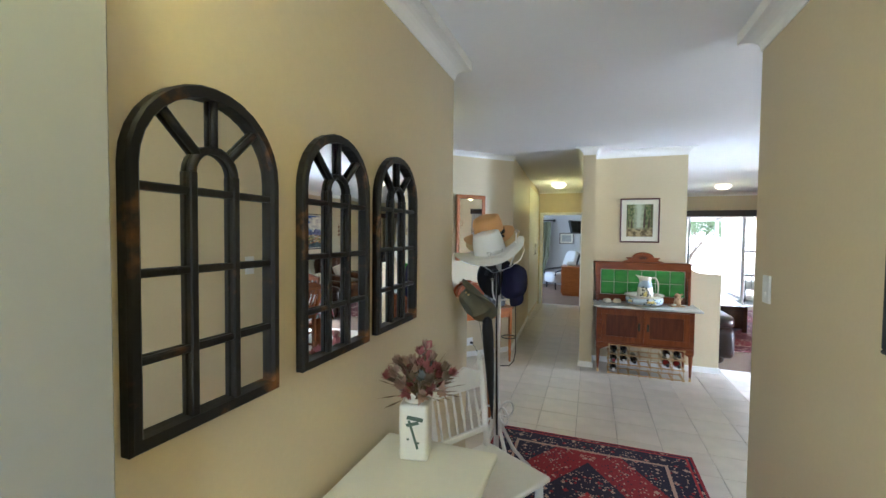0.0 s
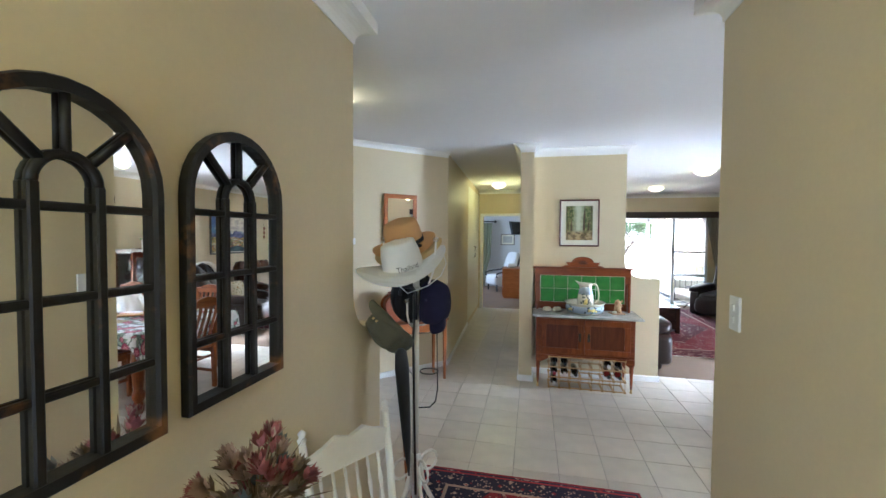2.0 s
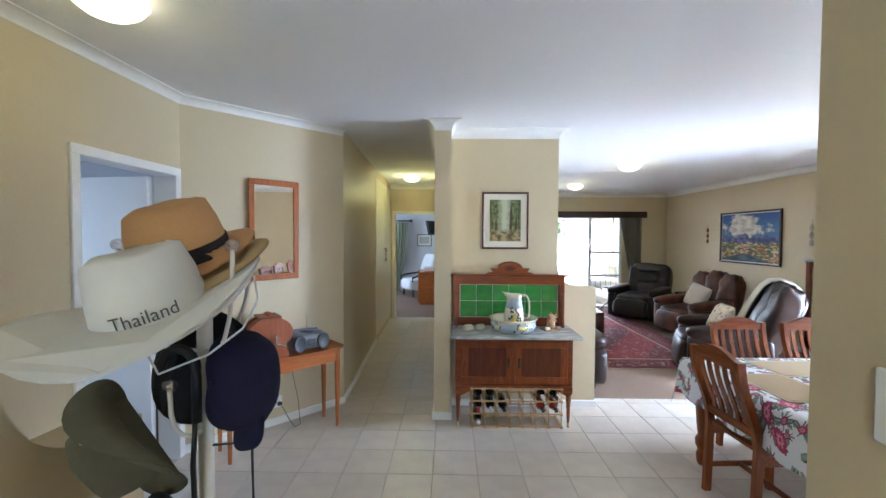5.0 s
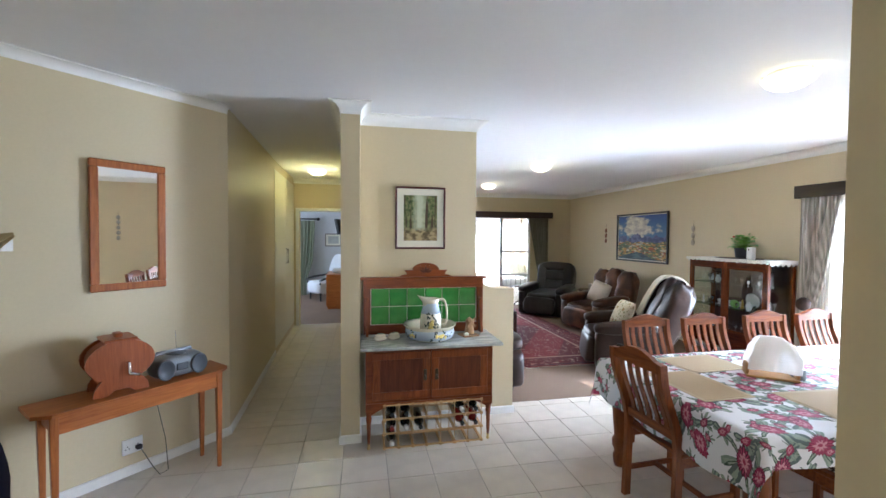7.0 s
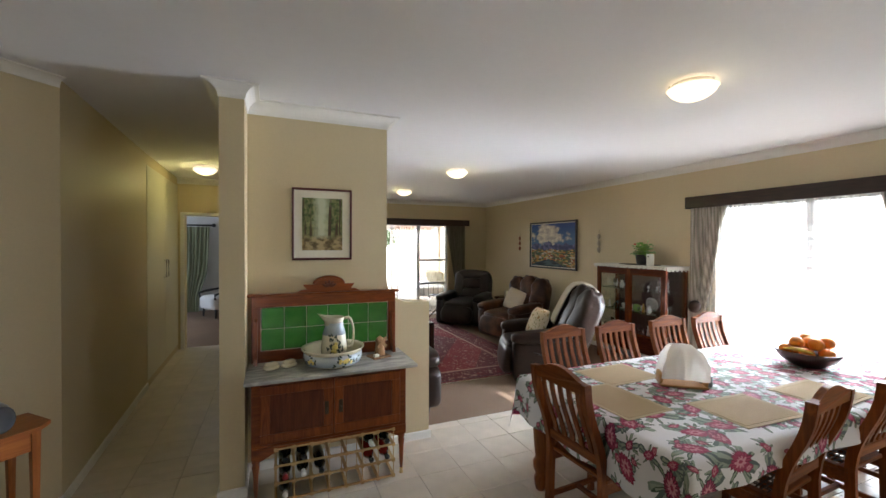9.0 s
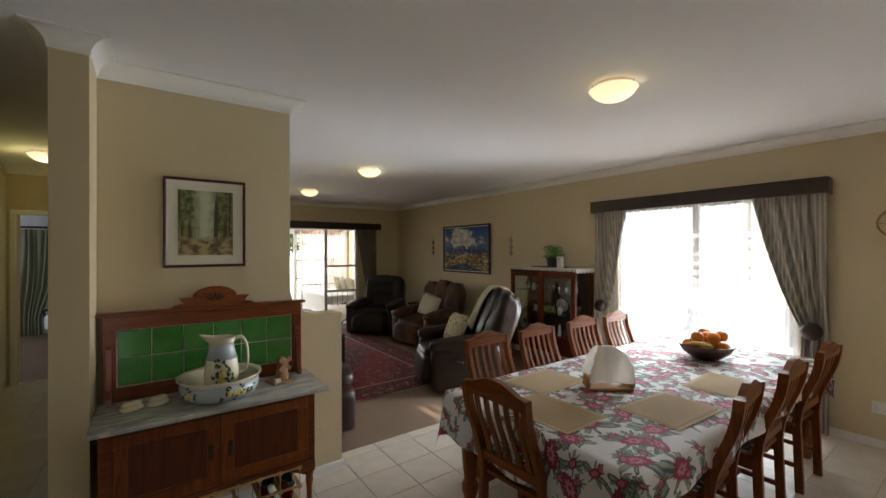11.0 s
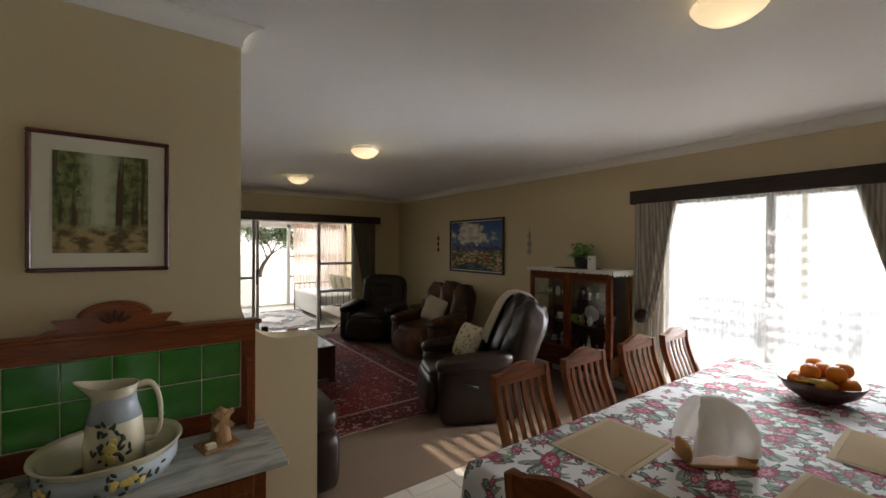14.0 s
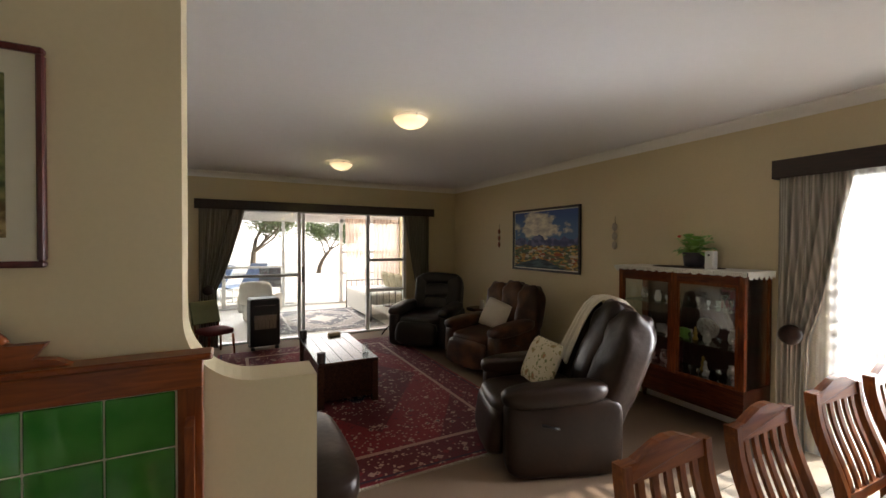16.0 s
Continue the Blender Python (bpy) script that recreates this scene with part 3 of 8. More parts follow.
for i in range(60):
    g, el = rnd.uniform(0, 6.28), rnd.uniform(0.2, 1.3)
    d = Vector((math.cos(g) * math.cos(el), math.sin(g) * math.cos(el), math.sin(el)))
    ln = rnd.uniform(0.05, 0.15)
    tip = d * ln + Vector((0.012, 0, 0.03))
    if tip.x < -0.13:
        tip.x = -0.13
    st = part("stem", tube([(0, 0, -0.1), (0, 0, 0.0), tuple(tip * 0.55 + Vector((0, 0, 0.01))), tuple(tip)], 0.0025, 5), STEM, fl)
    bm = bmesh.new()
    for j in range(80):
        pd = (d + Vector((rnd.uniform(-1, 1), rnd.uniform(-1, 1), rnd.uniform(-0.8, 1))) * 0.62).normalized()
        petal(bm, tip - d * 0.016, pd, rnd.uniform(0.018, 0.042), 0.0058)
    part("flower_head", bm, (DRY1, DRY2, DRY1, DRY2, STEM)[i % 5] if i % 11 else GREYL, fl)
bm = bmesh.new()
for i in range(46):
    g, el = rnd.uniform(0, 6.28), rnd.uniform(-0.1, 1.0)
    d = Vector((math.cos(g) * math.cos(el), math.sin(g) * math.cos(el), math.sin(el)))
    if d.x < -0.8:
        continue
    petal(bm, Vector((0, 0, 0.02)) + d * rnd.uniform(0.03, 0.09), d, rnd.uniform(0.05, 0.09), 0.004)
part("leaves", bm, STEM, fl)


def spindle_chair(at):
    o = thing("spindle_chair", "white painted wooden chair with a spindle back", "chair", at)
    part("seat", box(-0.2, 0.2, -0.2, 0.21, 0.435, 0.463, 0.012, None, 3), STANDWHITE, o)
    turned = [(0.012, 0), (0.016, 0.06), (0.013, 0.1), (0.02, 0.16), (0.015, 0.2), (0.021, 0.3), (0.018, 0.435)]
    for x in (-0.165, 0.165):
        part("leg", lathe(turned, 12, pose(x, -0.16, 0)), STANDWHITE, o)
        part("back_post", tube([(x * 0.98, 0.19, 0), (x, 0.18, 0.45), (x * 1.05, 0.225, 0.72), (x * 1.1, 0.265, 0.9)], [0.014, 0.017, 0.015, 0.013], 10), STANDWHITE, o)
        part("finial", lathe([(0.012, 0), (0.017, 0.012), (0.01, 0.022), (0.015, 0.036), (0.0, 0.05)], 10, pose(x * 1.1, 0.265, 0.895)), STANDWHITE, o)
        part("stretcher", tube([(x, -0.16, 0.2), (x, 0.19, 0.22)], 0.009, 8), STANDWHITE, o)
        part("stretcher", tube([(-0.165, x * 0.95, 0.27), (0.165, x * 0.95, 0.27)], 0.009, 8), STANDWHITE, o)
    bm = prism([(-0.175, 0.0), (0.175, 0.0), (0.185, 0.075), (0.11, 0.1), (0.06, 0.125), (0, 0.105), (-0.06, 0.125), (-0.11, 0.1), (-0.185, 0.075)], -0.009, 0.009, Matrix(((1, 0, 0, 0), (0, 0, 1, 0.248), (0, 1, 0, 0.76), (0, 0, 0, 1))))
    part("crest_rail", bm, STANDWHITE, o)
    part("lower_rail", box(-0.165, 0.165, 0.185, 0.205, 0.54, 0.57, 0.004), STANDWHITE, o)
    for i in range(6):
        x = -0.125 + 0.05 * i
        prof = [(0.005, 0), (0.007, 0.03), (0.005, 0.05), (0.009, 0.1), (0.005, 0.15), (0.007, 0.17), (0.005, 0.2)]
        part("spindle", lathe(prof, 8, pose(x, 0.198, 0.565, -13)), STANDWHITE, o)
    return o


spindle_chair(pose(-0.61, 1.46, 0, 0, 0, 59))

# ---- hat stand ----
HX, HY = -0.735, 2.17


def axis(x, y, z, dx, dy, dz, spin=0):
    """A pose whose own z axis points along (dx, dy, dz)."""
    return Matrix.Translation((x, y, z)) @ Vector((dx, dy, dz)).to_track_quat("Z", "Y").to_matrix().to_4x4() @ pose(0, 0, 0, 0, 0, spin)


hs = thing("hat_stand", "white bentwood hat stand with clear knobs", "coat stand", pose(HX, HY, 0))
part("pole", tube([(0, 0, 0.02), (0, 0, 1.60)], 0.017, 12), STANDWHITE, hs)
for i in range(4):
    g = math.pi / 4 + i * math.pi / 2
    c, s = math.cos(g), math.sin(g)
    part("foot", tube([(0.015 * c, 0.015 * s, 0.5), (0.05 * c, 0.05 * s, 0.32), (0.13 * c, 0.13 * s, 0.17), (0.22 * c, 0.22 * s, 0.06), (0.27 * c, 0.27 * s, 0.012)], 0.012, 8), STANDWHITE, hs)
    part("curl", tube([(0.03 * c + 0.05 * c * (1 - math.cos(a)), 0.03 * s + 0.05 * s * (1 - math.cos(a)), 0.44 + 0.05 * math.sin(a)) for a in [k * 0.5 for k in range(13)]], 0.007, 6), STANDWHITE, hs)
KNOB = glass_mat("knob_glass", (0.9, 0.9, 0.9), 0.7)
for i in range(6):
    g = i * math.pi / 3 + 0.35
    c, s = math.cos(g), math.sin(g)
    z = 1.56 if i % 2 else 1.26
    if not i % 2:
        c, s = c * 0.6, s * 0.6
    drop = 0.21 if i % 2 else 0.1
    hook = part("hook", tube([(0.015 * c, 0.015 * s, z - drop), (0.07 * c, 0.07 * s, z - drop * 0.97), (0.115 * c, 0.115 * s, z - drop * 0.8), (0.145 * c, 0.145 * s, z - drop * 0.55), (0.16 * c, 0.16 * s, z - drop * 0.25), (0.165 * c, 0.165 * s, z + 0.03)], 0.0048, 8), STANDWHITE, hs)
    part("knob", lathe([(0.0, 0), (0.012, 0.004), (0.016, 0.014), (0.012, 0.024), (0.0, 0.028)], 10, pose(0.165 * c, 0.165 * s, z + 0.025)), KNOB, hook, "clear glass knob")
ring = bmesh.new()
bm_tube(ring, [(0.045 * math.cos(k * math.pi / 12) + 0.07, 0.045 * math.sin(k * math.pi / 12), 0.93) for k in range(24)], 0.0035, 6, True)
part("umbrella_ring", ring, BLACK, hs, "thin black iron ring")
part("umbrella_ring_arm", tube([(0.0, 0, 1.12), (0.11, 0, 1.13), (0.115, 0, 0.84), (0.105, 0, 0.78), (0.075, 0, 0.745), (0.0, 0, 0.735)], 0.0035, 6), BLACK, hs, "thin black iron rod")

STRAW = mat("tan_straw", (0.54, 0.30, 0.115), 0.85, vary=0.12, scale=180, bump=0.4, bscale=260, stretch=(1, 1, 3))
YSTRAW = mat("yellow_straw", (0.56, 0.42, 0.20), 0.85, vary=0.12, scale=160, bump=0.4, bscale=260)
WCLOTH = mat("white_cotton", (0.70, 0.69, 0.66), 0.9, vary=0.04, bump=0.15, bscale=400)
BUSH = mat("bush_hat_cloth", (0.12, 0.115, 0.075), 0.95, vary=0.12, scale=40, bump=0.25, bscale=300)
NAVY = mat("navy_felt", (0.016, 0.015, 0.040), 0.95, vary=0.2, bump=0.2, bscale=300, spec=0.2)
BAND = mat("black_band", (0.012, 0.012, 0.015), 0.8)


def hat(name, label, at, material, rb=0.165, rc=0.092, hc=0.12, roll=0.025, dent=0.012, curl=0.0, band=False):
    """A brimmed hat, its brim on z=0, crown up; curl lifts the brim's sides."""
    o = thing(name, label, "hat", at)
    bm = bmesh.new()
    prof = [(rb, 0.004), (rb * 0.86, -0.006), (rc * 1.25, -0.003), (rc * 1.06, 0.006), (rc, 0.03), (rc * 0.95, hc * 0.6), (rc * 0.83, hc * 0.93), (rc * 0.62, hc), (rc * 0.35, hc - dent), (0.0, hc - dent * 1.4)]
    vsx = bm_lathe(bm, prof, 36)
    back = [(rb, 0.0), (rb * 0.86, -0.011), (rc * 1.2, -0.008), (rc * 0.98, 0.0)]
    bm_lathe(bm, back[::-1], 36)
    for v in bm.verts:
        r = math.hypot(v.co.x, v.co.y)
        v.co.y *= 1.14
        if r > rc * 1.05:
            f = (r - rc) / (rb - rc)
            a = math.atan2(v.co.y, v.co.x)
            v.co.z += f * f * (curl * abs(math.cos(a)) ** 1.5 + roll * math.sin(2 * a + 0.6))
        else:
            v.co += Vector((0, 0, 1)) * 0.008 * noise.noise(v.co * 14)
    part("body", bm, material, o)
    if band:
        bb = lathe([(rc * 1.05, 0.006), (rc * 1.035, 0.03), (rc * 0.99, 0.03), (rc * 0.99, 0.006)], 32)
        for v in bb.verts:
            v.co.y *= 1.14
        part("band", bb, BAND, o, "dark cloth band")
    return o, rc


h1, rc = hat("straw_hat", "tan straw hat with a black ribbon band", axis(HX - 0.075, HY + 0.04, 1.57, -0.14, -0.34, 1, 25), STRAW, 0.165, 0.1, 0.13, 0.012, 0.002, 0.0)
bm = lathe([(rc * 1.045, 0.004), (rc * 1.03, 0.032), (rc * 0.98, 0.032), (rc * 0.98, 0.004)], 32)
for v in bm.verts:
    v.co.y *= 1.14
part("band", bm, BAND, h1, "black ribbon band")
bm = bmesh.new()
for g in (-25, 25):
    bm_puff(bm, 0.028, 0.006, 0.016, 0.7, pose(rc * 0.62 + 0.012, -rc * 1.0, 0.018, 0, g, 35) @ pose(g / 1250, 0, 0), 12, 8)
part("bow", bm, BAND, h1, "black ribbon bow")
hat("straw_hat", "pale yellow straw hat under the tan one", axis(HX - 0.05, HY + 0.04, 1.54, -0.16, -0.34, 1, 15), YSTRAW, 0.172, 0.085, 0.05, 0.012)
wh, rc = hat("cloth_hat", "white cotton wide-brimmed sun hat with printed lettering", pose(HX - 0.025, HY - 0.12, 1.452, 9.5, -13, 8), WCLOTH, 0.217, 0.098, 0.145, 0.02, 0.016, 0.045)
tx = bpy.data.curves.new("lettering", "FONT")
tx.body, tx.size, tx.align_x, tx.extrude = "Thailand", 0.036, "CENTER", 0.0004
tmp = new("lettering_source", tx)
bpy.context.view_layer.update()
tme = bpy.data.meshes.new_from_object(tmp.evaluated_get(bpy.context.evaluated_depsgraph_get()))
bpy.data.objects.remove(tmp)
for v in tme.vertices:
    a = v.co.x / 0.114 + math.radians(-66)
    r = rc * 1.035
    v.co = Vector((r * math.cos(a), 1.14 * r * math.sin(a), 0.016 + v.co.y - v.co.z * 0))
    v.co.x *= 1 + 0.006
tme.materials.clear()
tme.materials.append(mat("hat_print", (0.12, 0.12, 0.10), 0.9))
lt = new("lettering", tme)
lt.parent = wh
part("chin_cord", tube([(0.2, 0.02, 0.035), (0.205, -0.01, -0.01), (0.17, -0.04, -0.055), (0.1, -0.06, -0.085), (0.0, -0.06, -0.1), (-0.06, 0.02, -0.06)], 0.0024, 6), WCLOTH, wh, "white chin cord")
bh, rc = hat("bush_hat", "olive grey cotton bush hat hanging on a hook", axis(HX - 0.12, HY - 0.06, 1.17, -0.62, -0.62, -0.5, 40), BUSH, 0.138, 0.085, 0.1, 0.035, 0.01, 0.03)
for gx in (0.3, 0.55):
    part("eyelet", lathe([(0.007, 0), (0.007, 0.003), (0.004, 0.003)], 10, pose(0.085 * math.cos(gx), 0.1 * math.sin(gx), 0.06, 0, 80, math.degrees(gx))), BRASS, bh)
nv = thing("felt_hat", "navy blue felt hat with a stiff peak hanging on a hook", "hat", pose(HX + 0.105, HY - 0.03, 1.285, 0, 6, -32) @ Matrix.Scale(0.84, 4))
part("crown", puff(0.088, 0.085, 0.128, 0.75, None, 0.16, 28, 18), NAVY, nv)
part("band", tube([(0.078 * math.cos(a), 0.03, -0.01 + 0.118 * math.sin(a)) for a in [k * math.pi / 14 for k in range(28)]], 0.011, 8, True), NAVY, nv, "rolled navy felt band")
bm = bmesh.new()
bm_puff(bm, 0.07, 0.014, 0.052, 0.7, pose(0.038, 0.0, -0.122, -18, -28, 0), 24, 10)
part("peak", bm, NAVY, nv, "stiff navy peak")
part("button", puff(0.009, 0.006, 0.009, 0.9, pose(0.01, -0.088, 0.03), 0, 12, 8), NAVY, nv)
hat("felt_hat", "black felt hat behind the navy one", axis(HX - 0.03, HY + 0.05, 1.30, -0.3, 0.9, -0.1), BAND, 0.12, 0.085, 0.09, 0.04, 0.01, 0.0, True)
um = thing("umbrella", "closed black umbrella with a crook handle", "umbrella", pose(HX + 0.01, HY - 0.05, 0))
part("canopy", lathe([(0.004, 0.42), (0.012, 0.5), (0.022, 0.62), (0.032, 0.85), (0.036, 0.98), (0.03, 1.05), (0.012, 1.07)], 10, pose(0, 0, 0, 3, -3)), mat("umbrella_cloth", (0.012, 0.012, 0.014), 0.6, bump=0.3, bscale=40, stretch=(4, 4, 0.4)), um)
part("shaft", tube([(0.0, 0.02, 0.3), (-0.01, 0, 1.1), (0.0, 0, 1.27)], 0.006, 8), BLACK, um)
part("handle", tube([(0.0, 0, 1.2), (0.0, 0, 1.3)] + [(-0.04 + 0.04 * math.cos(a), 0, 1.32 + 0.045 * math.sin(a)) for a in [k * 0.35 for k in range(10)]], 0.011, 8), BLACK, um, "black crook handle")
single("walking_stick", tube([(HX - 0.035, HY - 0.02, 0.3), (HX - 0.045, HY - 0.04, 0.62), (HX - 0.04, HY - 0.05, 1.0)], [0.008, 0.014, 0.012], 8), OAKZ, "brown wooden walking stick in the hat stand", "walking stick")


def rug_mat(name, field, ground, accent, pale, sx, sy, k):
    """A knotted carpet: borders, medallion and dense small motifs, in generated coordinates."""
    m = mat(name, field, 0.95, bump=0.4, bscale=500)
    t = m.node_tree
    b = t.nodes["Principled BSDF"]
    co = t.nodes["Texture Coordinate"]

    def node(kind, **kw):
        n = t.nodes.new(kind)
        for a, v in kw.items():
            n.inputs[a].default_value = v
        return n

    def op(kind, a, bb=None):
        n = t.nodes.new("ShaderNodeMath")
        n.operation = kind
        for i, v in enumerate((a, bb)):
            if v is None:
                continue
            if isinstance(v, (int, float)):
                n.inputs[i].default_value = v
            else:
                t.links.new(v, n.inputs[i])
        return n.outputs[0]

    def mix(fac, a, bb):
        n = t.nodes.new("ShaderNodeMix")
        n.data_type = "RGBA"
        t.links.new(fac, n.inputs[0]) if not isinstance(fac, float) else None
        for i, v in ((6, a), (7, bb)):
            if isinstance(v, tuple):
                n.inputs[i].default_value = (*v, 1)
            else:
                t.links.new(v, n.inputs[i])
        return n.outputs[2]

    sep = t.nodes.new("ShaderNodeSeparateXYZ")
    t.links.new(co.outputs["Object"], sep.inputs[0])
    ax, ay = op("ABSOLUTE", sep.outputs[0]), op("ABSOLUTE", sep.outputs[1])
    edge = op("MINIMUM", op("SUBTRACT", sx / 2, ax), op("SUBTRACT", sy / 2, ay))
    comb = t.nodes.new("ShaderNodeCombineXYZ")
    t.links.new(ax, comb.inputs[0])
    t.links.new(ay, comb.inputs[1])
    v1 = node("ShaderNodeTexVoronoi", Scale=k)
    v2 = node("ShaderNodeTexVoronoi", Scale=k * 2.6)
    v1.distance = "MANHATTAN"
    v2.distance = "CHEBYCHEV"
    t.links.new(comb.outputs[0], v1.inputs["Vector"])
    t.links.new(comb.outputs[0], v2.inputs["Vector"])
    s1 = t.nodes.new("ShaderNodeSeparateColor")
    t.links.new(v1.outputs["Color"], s1.inputs[0])
    s2 = t.nodes.new("ShaderNodeSeparateColor")
    t.links.new(v2.outputs["Color"], s2.inputs[0])
    dia = op("ADD", op("DIVIDE", ax, sx * 0.36), op("DIVIDE", ay, sy * 0.36))
    base = mix(op("LESS_THAN", dia, 0.92), field, ground)
    base = mix(op("LESS_THAN", dia, 0.45), base, accent)
    base = mix(op("GREATER_THAN", dia, 1.55), base, ground)
    border = op("LESS_THAN", edge, 0.16 * min(sx, sy) * 0.9)
    base = mix(border, base, ground)
    flower = op("LESS_THAN", v1.outputs["Distance"], 0.42)
    core = op("LESS_THAN", v1.outputs["Distance"], 0.2)
    base = mix(op("MULTIPLY", flower, op("GREATER_THAN", s1.outputs[0], 0.15)), base, field)
    base = mix(op("MULTIPLY", flower, op("GREATER_THAN", s1.outputs[1], 0.50)), base, pale)
    base = mix(op("MULTIPLY", core, op("GREATER_THAN", s1.outputs[2], 0.3)), base, accent)
    small = op("LESS_THAN", v2.outputs["Distance"], 0.27)
    base = mix(op("MULTIPLY", small, op("GREATER_THAN", s2.outputs[0], 0.66)), base, pale)
    base = mix(op("MULTIPLY", small, op("LESS_THAN", s2.outputs[0], 0.33)), base, ground)
    for lo, hi, c in ((0.0, 0.018, field), (0.035, 0.05, accent), (0.13 * min(sx, sy), 0.145 * min(sx, sy), pale)):
        base = mix(op("MULTIPLY", op("GREATER_THAN", edge, lo), op("LESS_THAN", edge, hi)), base, c)
    nz = node("ShaderNodeTexNoise", Scale=120.0, Detail=3.0)
    t.links.new(co.outputs["Object"], nz.inputs["Vector"])
    sc = t.nodes.new("ShaderNodeVectorMath")
    sc.operation = "SCALE"
    t.links.new(base, sc.inputs[0])
    t.links.new(op("ADD", op("MULTIPLY", nz.outputs["Fac"], 0.9), 0.55), sc.inputs["Scale"])
    t.links.new(sc.outputs[0], b.inputs["Base Color"])
    return m


def rug(name, label, x, y, sx, sy, rz, material, z=0.008):
    o = thing(name, label, "rug", pose(x, y, z, 0, 0, rz))
    bm = bmesh.new()
    bmesh.ops.create_grid(bm, x_segments=24, y_segments=24, size=0.5)
    for v in bm.verts:
        v.co = Vector((v.co.x * sx, v.co.y * sy, 0.009 + 0.0015 * noise.noise(Vector((v.co.x * 9, v.co.y * 9, sx)))))
    ext = bmesh.ops.extrude_face_region(bm, geom=bm.faces[:])
    for v in ext["geom"]:
        if isinstance(v, bmesh.types.BMVert):
            v.co.z = 0.0
    bmesh.ops.recalc_face_normals(bm, faces=bm.faces)
    part("surface", bm, material, o)
    for s in (-1, 1):
        bm = bmesh.new()
        r = random.Random(3)
        n = int(sx / 0.012)
        for i in range(n):
            x0 = -sx / 2 + sx * (i + 0.5) / n
            dx = r.uniform(-0.006, 0.006)
            a = [bm.verts.new(p) for p in ((x0 - 0.003, s * sy / 2, 0.006), (x0 + 0.003, s * sy / 2, 0.006), (x0 + dx, s * (sy / 2 + 0.035), 0.002))]
            bm.faces.new(a)
        part("fringe", bm, CREAM, o, "cream fringe")
    return o


HRUG = rug_mat("hall_rug_wool", (0.24, 0.014, 0.022), (0.016, 0.013, 0.035), (0.36, 0.03, 0.035), (0.46, 0.30, 0.22), 1.38, 2.0, 21.0)
rug("hall_rug", "red and navy hand-knotted rug on the tiles", -0.175, 1.88, 1.38, 2.0, 0, HRUG, 0.009)

# switches, sockets
PLATE = mat("white_plastic", (0.78, 0.78, 0.76), 0.35, vary=0.01)


def switch(at, w=0.07, h=0.115):
    o = thing("light_switch", "white plastic light switch on the wall", "switch", at, "wall switches")
    part("plate", box(-w / 2, w / 2, -0.011, 0, -h / 2, h / 2, 0.004, None, 2), PLATE, o)
    for z in (0.022, -0.022):
        part("rocker", box(-0.009, 0.009, -0.016, -0.01, z - 0.012, z + 0.012, 0.002), PLATE, o)
    return o


switch(on_wall(0.583, 1.897, 1.337, 180), 0.075, 0.128)
switch(on_wall(-2.045, 4.201, 1.55, -45), 0.07, 0.07)


def socket(at, plugged):
    o = thing("wall_socket", "white double wall socket with a black plug" if plugged else "white double wall socket", "socket", at)
    part("plate", box(-0.058, 0.058, -0.012, 0, -0.05, 0.05, 0.004, None, 2), PLATE, o)
    for x in (-0.03, 0.028):
        for dx, dz in ((0, 0.014), (-0.01, -0.004), (0.01, -0.004)):
            part("hole", lathe([(0.0035, 0), (0.0035, 0.002), (0, 0.002)], 8, pose(x + dx, -0.0119, dz - 0.01, 90)), BLACK, o)
        part("rocker", box(x - 0.007, x + 0.007, -0.016, -0.011, 0.026, 0.042, 0.002), PLATE, o)
    if plugged:
        part("plug", puff(0.018, 0.02, 0.014, 0.5, pose(0.028, -0.03, -0.012), 0, 12, 8), BLACK, o, "black plug")
    return o


socket(on_wall(-1.645, 4.600, 0.20, -45), True)
single("power_cable", tube([(-1.60, 4.60, 0.185), (-1.55, 4.56, 0.15), (-1.50, 4.55, 0.07), (-1.46, 4.55, 0.012), (-1.43, 4.60, 0.012), (-1.47, 4.66, 0.2), (-1.52, 4.66, 0.45), (-1.52, 4.66, 0.62)], 0.003, 6), mat("grey_cable", (0.10, 0.11, 0.09), 0.6), "dark grey power cable hanging behind the console", "cable")

# console table on the angled wall; local x runs along the wall, -y into the room
def wallB(u, out, z=0.0):
    """A place u metres along the angled wall from its left corner, out from it."""
    return pose(-2.116 + 0.7071 * (u + out), 4.13 + 0.7071 * (u - out), z, 0, 0, 45)


ct = thing("console_table", "narrow orange-brown wooden console table", "table", wallB(0.62, 0.26, -0.0))
part("tabletop", prism([(-0.5, 0.14), (-0.5, -0.09), (-0.43, -0.15), (0.43, -0.15), (0.5, -0.09), (0.5, 0.14)], 0.662, 0.682), OAK, ct)
part("apron", box(-0.42, 0.42, -0.135, 0.125, 0.565, 0.662, 0.002), OAK, ct)
for x in (-0.42, 0.42):
    for y in (-0.125, 0.115):
        bm = bmesh.new()
        vsl = bm_box(bm, x - 0.019, x + 0.019, y - 0.019, y + 0.019, 0, 0.662, 0.002)
        for v in bm.verts:
            if v.co.z < 0.1:
                v.co.x, v.co.y = x + (v.co.x - x) * 0.55, y + (v.co.y - y) * 0.55
        part("leg", bm, OAKZ, ct)
gr = thing("wooden_drum_box", "red-brown wooden drum box with a crank handle", "box", wallB(0.515, 0.26, 0.683) @ pose(0, 0, 0, 0, 0, -6) @ Matrix.Diagonal((1.05, 1, 1.16, 1)))
DRUM = wood("drum_wood", (0.24, 0.062, 0.018), (0.33, 0.092, 0.028), 0.4, axis="Z")
